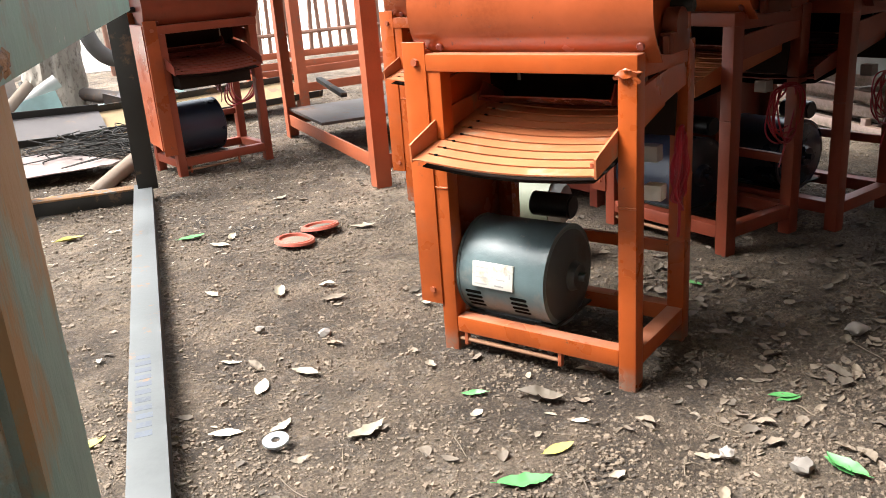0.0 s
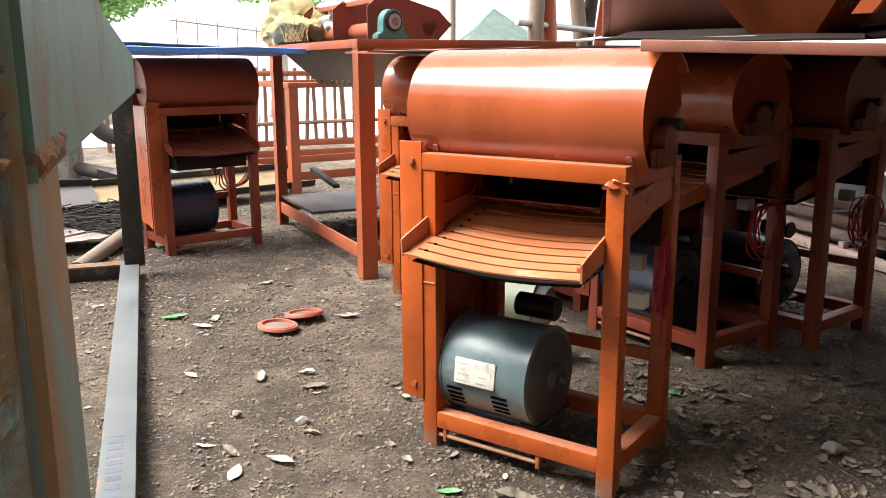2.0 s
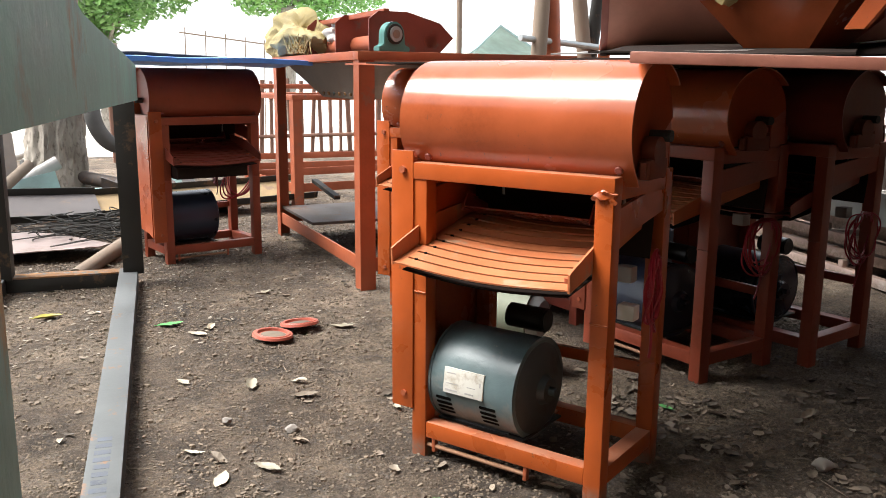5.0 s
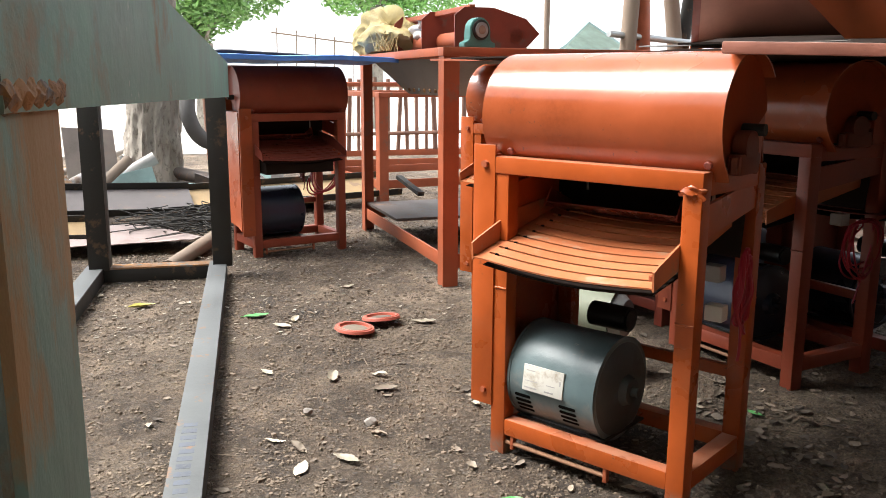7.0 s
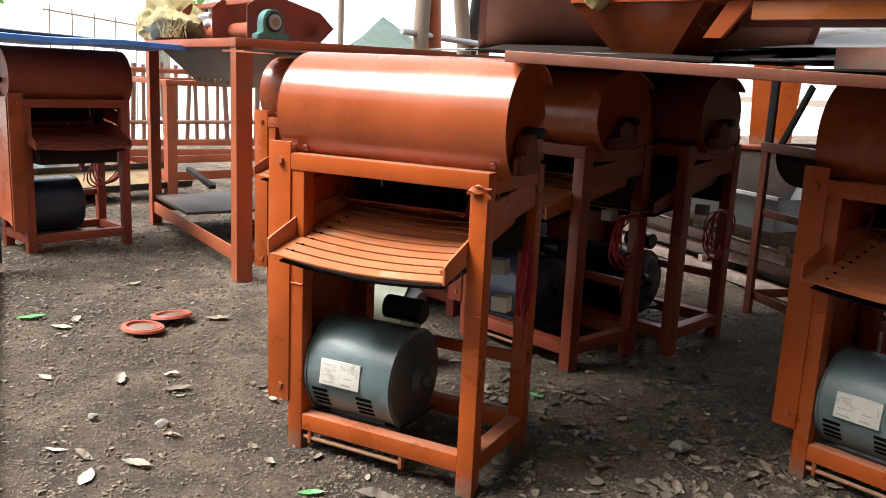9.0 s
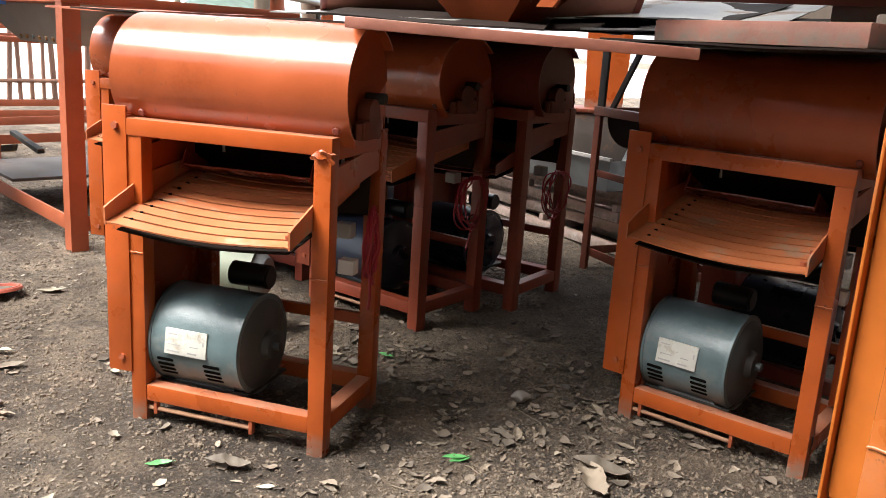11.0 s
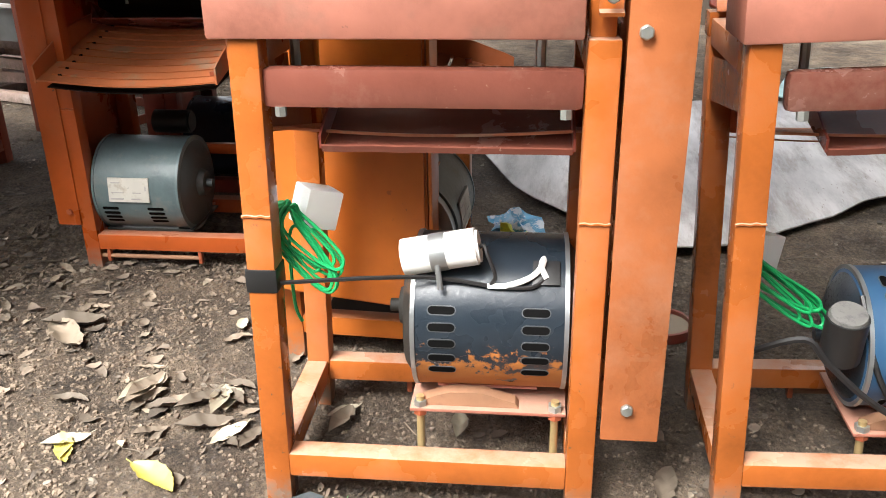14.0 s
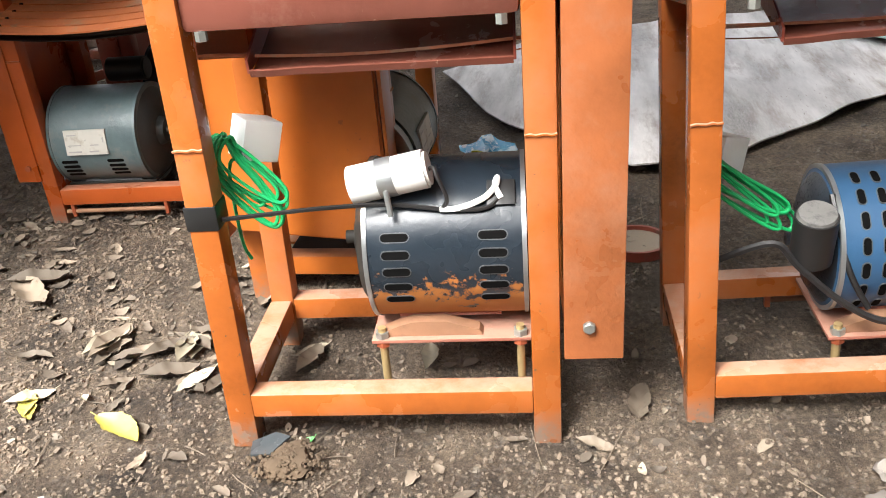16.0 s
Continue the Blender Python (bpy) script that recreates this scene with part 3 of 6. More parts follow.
def motor(parent, mat, end_mat, style, cy=0.115, cz=0.164, r=0.107):
    """An electric motor lying along the machine: shell, end bells, vents, label, feet."""
    u0, u1 = 0.036, 0.248
    b = B()
    prof = [(u0, r - 0.006), (u0 + 0.004, r), (u1 - 0.004, r), (u1, r - 0.006)]
    n = 48
    rings = [[b.verts.new((x, cy + q * math.cos(2 * math.pi * k / n), cz + q * math.sin(2 * math.pi * k / n))) for k in range(n)] for x, q in prof]
    for p, q in zip(rings, rings[1:]):
        for k in range(n):
            b.faces.new((p[k], p[(k + 1) % n], q[(k + 1) % n], q[k]))
    b.faces.new(rings[0][::-1]), b.faces.new(rings[-1])
    bmesh.ops.recalc_face_normals(b, faces=b.faces)
    m = part("motor", b, mat, parent, {"grey": "grey-green electric motor with a worn white label", "navy": "dark navy electric motor",
             "black": "blue-black slotted electric motor with rust below", "blue": "blue slotted electric motor"}[style])
    for x, s in ((u0 + 0.004, -1), (u1 - 0.004, 1)):
        b = B()
        rod(b, (x - 0.003, cy, cz), (x + 0.003, cy, cz), r + 0.0018, n=48)
        part("rim", b, M_ALU if style in ("black", "blue") else mat, m)
        b = B()
        rod(b, (x, cy, cz), (x + s * 0.016, cy, cz), r - 0.004, r - 0.026, n=36)
        rod(b, (x + s * 0.014, cy, cz), (x + s * 0.030, cy, cz), 0.034, 0.026, n=24)
        rod(b, (x + s * 0.02, cy, cz), (x + s * (0.045 if s > 0 else 0.075), cy, cz), 0.0095, n=12)
        e = part("end_bell", b, end_mat, m)
        for k in range(6):
            a = k * math.pi / 3 + 0.3
            mm = Matrix.Translation((x + s * 0.0118, cy + 0.058 * math.cos(a), cz + 0.058 * math.sin(a))) @ Matrix.Rotation(a, 4, "X")
            part("vent", box(B(), -0.003, -0.011, -0.017, 0.003, 0.011, 0.017, 0.0015, mm), M_HOLE, e)

    def slot(x, deg, length, w=0.0065, proud=0.0006, turn=0):
        """A dark stadium-shaped vent set in the shell at an angle round the axis."""
        b = B()
        prism(b, [(-length / 2 + w / 2 - w / 2 * math.sin(t), w / 2 * math.cos(t)) for t in [math.pi * k / 6 for k in range(7)]] +
              [(length / 2 - w / 2 + w / 2 * math.sin(t), -w / 2 * math.cos(t)) for t in [math.pi * k / 6 for k in range(7)]], "z", -0.004, proud)
        a = radians(deg)
        mm = Matrix.Translation((x, cy + r * math.cos(a), cz + r * math.sin(a))) @ Matrix.Rotation(a - math.pi / 2, 4, "X") @ Matrix.Rotation(radians(turn), 4, "Z")
        bmesh.ops.transform(b, matrix=mm, verts=b.verts)
        return b
    if style == "grey":
        for x in (0.075, 0.185):
            for k in range(4):
                part("vent", slot(x, 196 + k * 7, 0.040, 0.0075), M_HOLE, m)
        mm = Matrix.Translation((0.128, cy + r * math.cos(radians(172)), cz + r * math.sin(radians(172)))) @ Matrix.Rotation(radians(82), 4, "X")
        lab = part("label_plate", box(B(), -0.049, -0.027, -0.003, 0.049, 0.027, 0.0022, 0.0004, mm), M_LABEL, m, "worn white label plate")
        for u, dz, w, hh in ((-0.042, 0.016, 0.022, 0.0012), (-0.042, -0.006, 0.03, 0.0009), (0.010, -0.006, 0.02, 0.0009), (-0.043, -0.020, 0.03, 0.0016), (0.006, -0.020, 0.022, 0.0016), (0.040, 0.004, 0.003, 0.005)):
            part("print_line", box(B(), u, dz - hh, 0.0015, u + w, dz + hh, 0.0028, 0.0, mm), M_INK, lab)
    if style in ("black", "blue"):
        for x in (0.080, 0.205) if style == "black" else (0.06, 0.085, 0.115, 0.15, 0.19, 0.215):
            for k in range(5 if style == "black" else 7):
                deg, size, turn = ((24 - k * 12), 0.036, 0) if style == "black" else ((75 - k * 19), 0.022, 90)
                w = 0.0105 if style == "black" else 0.009
                v = part("vent", slot(x, deg, size, w, 0.0009, turn), M_HOLE, m)
                part("vent_rim", slot(x, deg, size + 0.003, w + 0.003, 0.0004, turn), M_RIM, v)
    if style == "black":
        part("terminal_plate", box(B(), -0.018, -0.018, -0.002, 0.018, 0.018, 0.003, 0.001,
             Matrix.Translation((0.068, cy + (r + 0.001) * math.cos(radians(52)), cz + (r + 0.001) * math.sin(radians(52)))) @ Matrix.Rotation(radians(-38), 4, "X")), M_BLACK, m)
    # cradle
    b = ribbon(B(), arc(cy, cz, r + 0.004, 235, 305, 10), 0.075, 0.215, 0.006)
    part("cradle", b, end_mat if style in ("grey", "navy") else M_STAND, m)
    return m


def base_plate(parent, tall):
    """The motor's tilting plate with its threaded rods."""
    z = tall or 0.067
    p = part("motor_plate", box(B(), 0.035, 0.05, z, 0.252, 0.215, z + 0.005, 0.001), M_PRIMER if tall else M_DARKSTEEL, parent)
    if tall:
        foot = [(0.10, 0.0), (0.238, 0.0), (0.236, 0.007), (0.215, 0.016), (0.195, 0.022), (0.15, 0.022), (0.125, 0.014), (0.105, 0.008)]
        part("motor_foot", prism(B(), [(x, z + 0.0055 + q) for x, q in foot], "y", 0.185, 0.206), M_FOOT, p)
        for u in (0.050, 0.238):
            b = B()
            rod(b, (u, 0.205, 0.005), (u, 0.205, z + 0.02), 0.0058, n=10)
            r = part("threaded_rod", b, M_BRASS, p)
            part("nut", bolt((u, 0.205, z), (0, 0, -1), 0.010, 0.008), M_STAND, r)
            part("nut", bolt((u, 0.205, z + 0.005), (0, 0, 1), 0.010, 0.009), M_ZINC, r)


def capacitor(parent, mat, a, b_, r=0.024, label="black capacitor"):
    a, b_ = Vector(a), Vector(b_)
    b = B()
    rod(b, a, b_, r, n=24)
    d = (b_ - a).normalized()
    rod(b, b_ - d * 0.001, b_ + d * 0.004, r * 0.86, n=24)
    return part("capacitor", b, mat, parent, label)


def coil(parent, centre, mat, seed, turns=7, rx=0.03, rz=0.055, r=0.0023):
    """A hanging hank of cable: several uneven loops and a loose end."""
    rnd = random.Random(seed)
    b = B()
    c = Vector(centre)
    pts = []
    for k in range(turns * 8):
        a = 2 * math.pi * k / 8
        q = 1 + rnd.uniform(-0.16, 0.16)
        pts.append(c + Vector((rnd.uniform(-0.010, 0.010), rx * q * math.sin(a), rz * q * math.cos(a) - rz)))
    pts.append(c + Vector((0.004, -0.01, -2.3 * rz)))
    pts.append(c + Vector((0.0, -0.006, -2.9 * rz)))
    cable(b, pts, r)
    return part("cable_coil", b, mat, parent, "hanging coil of thin cable")


def hank(parent, centre, mat, seed):
    """Loose round loops of cable hung from a switch box, with an end dangling down."""
    rnd = random.Random(seed)
    b = B()
    c = Vector(centre)
    pts = []
    for k in range(7):
        rx, rz, dx = rnd.uniform(0.045, 0.065), rnd.uniform(0.062, 0.085), rnd.uniform(-0.012, 0.012)
        pts += [c + Vector((dx + 0.01 * math.sin(2 * a + k), -0.03 + rx * math.sin(a) + 0.004 * k, rz * math.cos(a) - rz * 0.75 + 0.02)) for a in [2 * math.pi * i / 12 for i in range(12)]]
    pts += [c + Vector((0.01, 0.0, 0.035)), c + Vector((0.005, 0.02, 0.0)), c + Vector((0, 0.0, -0.1)), c + Vector((0, -0.03, -0.19))]
    cable(b, pts, 0.0024)
    return part("cable_hank", b, mat, parent, "loose red cable hanging in loops")


def switch_box(parent, at, mat, seed):
    x, y, z = at
    s = part("switch_box", box(B(), x - 0.018, y - 0.015, z - 0.016, x + 0.018, y + 0.015, z + 0.016, 0.003), mat, parent, "small switch box")
    part("switch", box(B(), x - 0.009, y + 0.016, z - 0.009, x + 0.008, y + 0.021, z + 0.008, 0.002), M_BOXGREY, s)
    return s


def thresher(label, m, style="grey", mats=None, cable_mat=None, tall=0.0, group="threshing machines in the yard", seed=1, big=False, motor_at=None):
    paint, hood_mat = mats or (M_ORANGE, M_HOOD)
    t = thing("threshing_machine", label, "machine", m, group)
    frame_of(t, paint, not tall, 0.022 if style == "black" else 0.0, 0.42 if tall else 0.36, seed == 1)
    guard(t, M_HOODRED if big else paint)
    hood(t, hood_mat, *((-0.004, W - 0.004, (0.001, W - 0.046), HZ + 0.022) if tall else ()))
    tray(t, M_BROWN if big or (hood_mat is M_BROWN and style != "grey") else M_TRAY, not tall)
    works(t, paint, paint if tall else M_REDSHADE, not tall)
    feed_side(t, paint, 0.008 if tall else 0.085 if seed == 2 else -0.012, M_PRIMER if tall else paint)
    mats_m = {"grey": (M_MOTOR_GREY, M_MOTOR_END), "navy": (M_MOTOR_NAVY, M_MOTOR_NAVY), "black": (M_MOTOR_RUSTY, M_DARKSTEEL), "blue": (M_MOTOR_BLUE, M_MOTOR_BLACK)}[style]
    motor(t, *mats_m, style, *((0.118, tall + 0.117, 0.110) if style == "black" else (0.118, tall + 0.108, 0.1) if tall else (0.125, 0.186, 0.113) if big else motor_at or ()))
    base_plate(t, tall)
    if style in ("grey", "navy") and not big:
        capacitor(t, M_BLACK, (0.122, 0.205, 0.284), (0.212, 0.205, 0.284), 0.027)
    if big:
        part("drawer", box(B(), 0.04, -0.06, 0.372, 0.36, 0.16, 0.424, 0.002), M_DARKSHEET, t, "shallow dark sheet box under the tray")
        switch_box(t, (W - 0.05, 0.12, 0.395), M_WHITE, seed)
        coil(t, (W - 0.10, DP - 0.02, 0.425), M_DARKCABLE, seed, 5, 0.02, 0.06)
        loops = [(W - 0.055 + 0.06 * math.sin(a + 0.2 * k) * (1 + 0.13 * k), 0.09 + 0.012 * k, 0.335 + 0.07 * math.cos(a) * (1 + 0.09 * k)) for k in range(4) for a in [2 * math.pi * i / 14 for i in range(14)]]
        b = cable(B(), loops, 0.0034)
        part("cable_loops", b, M_REDCABLE, t, "red cable hanging in loose loops")
    elif cable_mat:
        switch_box(t, (W - 0.04, 0.165, 0.425), M_BOXGREY, seed)
        if seed < 3:
            switch_box(t, (W - 0.035, 0.175, 0.345), M_WHITE, seed)
            coil(t, (W - 0.004, 0.225, 0.46), cable_mat, seed, 7, 0.022, 0.075, 0.0032)
        else:
            hank(t, (W - 0.01, 0.235, 0.385), cable_mat, seed)
    return t


def standing(x, y, yaw, z=0.0):
    return pose(x, y, z, 0, 0, yaw)


# ---- ground ----
def ground_z(x, y):
    """Height of the uneven yard."""
    clod = noise.noise(Vector((x * 22, y * 22, 11)))
    return (0.010 * noise.noise(Vector((x * 1.3, y * 1.3, 0))) + 0.007 * noise.noise(Vector((x * 5, y * 5, 3))) + 0.005 * noise.noise(Vector((x * 14, y * 14, 7)))
            + 0.006 * max(0.0, clod) + 0.0025 * noise.noise(Vector((x * 50, y * 50, 2))) - 0.008)


def ground():
    b = B()
    xs = [-60, -30, -15, -8, -5] + [-3.5 + 0.05 * i for i in range(70)] + [0.012 * i for i in range(184)] + [2.208 + 0.045 * i for i in range(96)] + [8, 12, 20, 40, 90]
    ys = [-60, -30, -15, -8, -5] + [-3.5 + 0.05 * i for i in range(54)] + [-0.8 + 0.012 * i for i in range(300)] + [2.8 + 0.035 * i for i in range(106)] + [8, 12, 20, 40, 120]
    grid = []
    for y in ys:
        row = []
        for x in xs:
            row.append(b.verts.new((x, y, ground_z(x, y))))
        grid.append(row)
    for r, q in zip(grid, grid[1:]):
        for i in range(len(xs) - 1):
            b.faces.new((r[i], r[i + 1], q[i + 1], q[i]))
    m = bpy.data.materials.new("yard_earth")
    m.use_nodes = True
    nt = m.node_tree
    p = nt.nodes["Principled BSDF"]
    co = nt.nodes.new("ShaderNodeTexCoord")

    def tex(scale, detail=6, rough=0.65):
        t = nt.nodes.new("ShaderNodeTexNoise")
        t.inputs["Scale"].default_value, t.inputs["Detail"].default_value, t.inputs["Roughness"].default_value = scale, detail, rough
        nt.links.new(co.outputs["Object"], t.inputs["Vector"])
        return t.outputs[0]

    def ramp(src, stops):
        r = nt.nodes.new("ShaderNodeValToRGB")
        els = r.color_ramp.elements
        els[0].position, els[0].color = stops[0]
        els[1].position, els[1].color = stops[-1]
        for pos, c in stops[1:-1]:
            e = els.new(pos)
            e.color = c
        nt.links.new(src, r.inputs[0])
        return r.outputs[0]

    def mix(f, a, c, kind="MIX"):
        x = nt.nodes.new("ShaderNodeMix")
        x.data_type, x.blend_type = "RGBA", kind
        for s, v in ((0, f), (6, a), (7, c)):
            if isinstance(v, (float, int, tuple)):
                x.inputs[s].default_value = v
            else:
                nt.links.new(v, x.inputs[s])
        return x.outputs[2]
    broad = ramp(tex(1.1), [(0.36, (0.096, 0.070, 0.049, 1)), (0.5, (0.166, 0.126, 0.090, 1)), (0.64, (0.245, 0.196, 0.148, 1))])
    mid = ramp(tex(9), [(0.32, (0.42, 0.41, 0.40, 1)), (0.68, (1.35, 1.33, 1.3, 1))])
    fine = ramp(tex(120, 5, 0.8), [(0.34, (0.50, 0.48, 0.46, 1)), (0.5, (0.97, 0.96, 0.95, 1)), (0.66, (1.6, 1.56, 1.5, 1))])
    col = mix(1.0, mix(1.0, broad, mid, "MULTIPLY"), fine, "MULTIPLY")
    vor = nt.nodes.new("ShaderNodeTexVoronoi")
    vor.inputs["Scale"].default_value, vor.inputs["Randomness"].default_value = 110, 1.0
    nt.links.new(co.outputs["Object"], vor.inputs["Vector"])
    grit = ramp(vor.outputs["Distance"], [(0.0, (1, 1, 1, 1)), (0.35, (0.4, 0.4, 0.4, 1)), (0.7, (0, 0, 0, 1))])
    few = ramp(tex(30, 2), [(0.5, (0, 0, 0, 1)), (0.62, (1, 1, 1, 1))])
    f = mix(1.0, grit, few, "MULTIPLY")
    col = mix(mix(1.0, f, (0.5, 0.5, 0.5, 1), "MULTIPLY"), col, (0.30, 0.265, 0.235, 1))
    speck = ramp(tex(420, 3, 0.7), [(0.36, (0.78, 0.77, 0.76, 1)), (0.52, (1.0, 1.0, 1.0, 1)), (0.68, (1.28, 1.26, 1.23, 1))])
    col = mix(1.0, col, speck, "MULTIPLY")
    damp = ramp(tex(2.6, 3, 0.6), [(0.40, (0.72, 0.70, 0.68, 1)), (0.56, (1.08, 1.07, 1.06, 1))])
    col = mix(1.0, col, damp, "MULTIPLY")
    nt.links.new(col, p.inputs["Base Color"])
    p.inputs["Roughness"].default_value = 0.9
    b1 = nt.nodes.new("ShaderNodeBump")
    b1.inputs["Strength"].default_value, b1.inputs["Distance"].default_value = 1.0, 0.026
    nt.links.new(tex(75, 10, 0.85), b1.inputs["Height"])
    b2 = nt.nodes.new("ShaderNodeBump")
    b2.inputs["Strength"].default_value, b2.inputs["Distance"].default_value = 0.5, 0.006
    nt.links.new(f, b2.inputs["Height"])
    nt.links.new(b1.outputs[0], b2.inputs["Normal"])
    nt.links.new(b2.outputs[0], p.inputs["Normal"])
    return tagged(part("ground", b, m, None), "bare brown earth strewn with grit and leaf litter", "ground", kind="structure")


ground()
# Far ground: strong sunlight is put into its pale base colour.
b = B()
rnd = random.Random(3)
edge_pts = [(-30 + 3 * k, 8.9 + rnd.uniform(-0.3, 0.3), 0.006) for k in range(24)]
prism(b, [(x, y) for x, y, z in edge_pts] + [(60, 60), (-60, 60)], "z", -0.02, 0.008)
tagged(part("pale_yard", b, material("sun_paled_ground", (0.62, 0.58, 0.52, 1), 0.9, spots=(0.42, 0.37, 0.31, 1), spot_at=0.56, spot_scale=0.8, edge=0.2, bump=0.4), None), "ground beyond the fence, bright sunlight put in its pale colour", "ground", kind="structure")

# ---- machines ----
thresher("orange threshing machine with a grey motor and red cable", standing(0.82, 1.534, -64.3), cable_mat=M_REDCABLE, seed=1)
thresher("orange threshing machine with a grey motor, under a stacked sheet", standing(1.669, 0.856, -86.5) @ Matrix.Diagonal((0.945, 1, 1, 1)), "grey", (M_ORANGE, M_HOODRED), M_REDCABLE, seed=2)
thresher("red-brown threshing machine with a navy motor under a blue sheet", standing(0.724, 3.70, 9.5), "navy", (M_REDFRAME, M_REDFRAME), M_REDCABLE, seed=3, big=True)
thresher("orange threshing machine half hidden behind another", standing(1.315, 2.70, -64.0), seed=4)
# Machines under the sheets: part of the shade is in their darker paint.
thresher("orange threshing machine with a red cable, frame paint darkened for shade", standing(1.658, 2.004, -84.0) @ Matrix.Diagonal((1, 1.14, 1, 1)), "navy", (M_REDFRAME, M_HOOD), M_REDCABLE, seed=5)
thresher("threshing machine under sheets, shade put in its brown-red paint", standing(2.030, 1.958, -82.0) @ Matrix.Diagonal((1, 1.14, 1, 1)), "navy", (M_REDFRAME, M_BROWN), M_REDCABLE, seed=6)
thresher("threshing machine crowded under the sheets, shade put in its brown-red paint", standing(1.70, 2.60, -84.0), "navy", (M_BROWN, M_BROWN), seed=12)
thresher("threshing machine crowded under the sheets, shade put in its brown-red paint", standing(2.13, 2.55, -80.0), "navy", (M_BROWN, M_BROWN), seed=13)
thresher("threshing machine close behind another, shade put in its brown-red paint", standing(2.07, 0.83, -86.5), "navy", (M_BROWN, M_BROWN), M_REDCABLE, seed=14)
with_black = thresher("orange threshing machine with a slotted black motor and green cable", standing(1.276, -0.262, 94.0), "black", (M_FADED, M_FADED), None, 0.106, seed=7)
with_blue = thresher("orange threshing machine with a slotted blue motor and green cable", pose(1.345, -0.881, 0.010, 0, 2.6, 92.5), "blue", (M_FADED, M_FADED), None, 0.075, seed=8)
turned = thresher("orange threshing machine turned with its belt guard outward", standing(1.36, -0.01, 0.0), "grey", (M_VIVID, M_VIVID), None, seed=9, motor_at=(0.072, 0.232, 0.103))
part("end_plate", rod(B(), (0.018, 0.072, 0.232), (0.034, 0.072, 0.232), 0.099, 0.101, n=40), M_ALU, turned, "pale grey motor end")
part("label_plate", box(B(), 0.0145, -0.022, -0.026, 0.0175, 0.022, 0.026, 0.0005, Matrix.Translation((0, 0.018, 0.245)) @ Matrix.Rotation(radians(-30), 4, "X")), M_LABEL, turned, "white label on the motor end")


spare = thing("gear_motor", "small cream gear motor with a yellow label on a block", "motor", pose(1.30, 1.86, 0.0, 0, 0, -58))
part("block", box(B(), -0.09, -0.07, -0.01, 0.09, 0.07, 0.09, 0.004), M_WOOD, spare, "dark wooden block")
part("body", rod(B(), (-0.085, 0, 0.165), (0.06, 0, 0.165), 0.075, n=28), M_CREAM, spare, "cream painted body")
part("end_cap", rod(B(), (0.06, 0, 0.165), (0.085, 0, 0.165), 0.068, 0.05, n=28), M_ALU, spare)
part("label_plate", box(B(), -0.082, -0.078, 0.14, -0.03, -0.070, 0.20, 0.001), material("yellow_label", (0.55, 0.48, 0.05, 1), 0.5), spare, "yellow printed label")


def wiring(t, box_at, seed, lean=0.0):
    """Switch box with a hank of green cable, taped leg, and the wires to the motor, on the feeding side."""
    x, y, z = box_at
    s = part("switch_box", box(B(), -0.025, -0.022, -0.026, 0.025, 0.022, 0.026, 0.003, Matrix.Translation(box_at) @ Matrix.Rotation(radians(40), 4, "Z") @ Matrix.Rotation(radians(-18), 4, "Y")), M_WHITE, t, "white plastic switch box")
    part("switch", box(B(), -0.029, -0.008, -0.010, -0.024, 0.010, 0.010, 0.002, Matrix.Translation(box_at) @ Matrix.Rotation(radians(40), 4, "Z") @ Matrix.Rotation(radians(-18), 4, "Y")), M_WHITE, s)
    rnd = random.Random(seed)
    b = B()
    pts = []
    for k in range(9):
        w, lo, dx = rnd.uniform(0.016, 0.03), rnd.uniform(0.085, 0.125), rnd.uniform(-0.008, 0.012)
        c = Vector((x + 0.024 + dx, y + 0.034 + rnd.uniform(-0.008, 0.012), z + 0.018))
        pts += [c, c + Vector((w * 0.7 - lean * lo * 0.35, 0.004, -lo * 0.35)), c + Vector((-w * 0.8 - lean * lo * 0.8, 0.006, -lo * 0.8)), c + Vector((-w * 2.0 - lean * lo, 0.004, -lo)), c + Vector((-w * 2.3 - lean * lo * 0.8, 0.0, -lo * 0.8)), c + Vector((-w * 0.8 - lean * lo * 0.3, -0.002, -lo * 0.3))]
    pts += [Vector((x + 0.03, y + 0.03, z - 0.03)), Vector((x + 0.028, y + 0.04, z - 0.12)), Vector((x + 0.02, y + 0.04, z - 0.15))]
    cable(b, pts, 0.0023)
    part("cable_coil", b, M_GREENCABLE, t, "hank of green cable")
    return s


wiring(with_black, (W - 0.075, 0.185, 0.398), 3)
wiring(with_blue, (W - 0.06, 0.15, 0.33), 4, 0.5)
b = box(B(), W - LEG - 0.0095, DP - LEG - 0.002, 0.318, W - 0.005, DP + 0.002, 0.350, 0.003)
part("tape", b, M_BLACK, with_black, "black tape wound round the leg")
part("lead", cable(B(), [(W - LEG - 0.01, DP - 0.01, 0.328), (W - 0.10, DP - 0.03, 0.324), (W - 0.16, 0.235, 0.320), (0.21, 0.206, 0.309), (0.13, 0.206, 0.298), (0.085, 0.204, 0.299), (0.068, 0.190, 0.310)], 0.0030), M_BLACKCABLE, with_black, "black lead to the motor")
cap = capacitor(with_black, M_WHITE, (0.257, 0.190, 0.330), (0.160, 0.190, 0.349), 0.025, "white capacitor in a metal clamp")
b = B()
rod(b, (0.199, 0.190, 0.3414), (0.220, 0.190, 0.3373), 0.0258, n=24)
part("clamp", b, M_ALU, cap)
part("clamp_bolt", rod(B(), (0.210, 0.212, 0.330), (0.206, 0.218, 0.298), 0.004, n=8), M_ALU, cap)
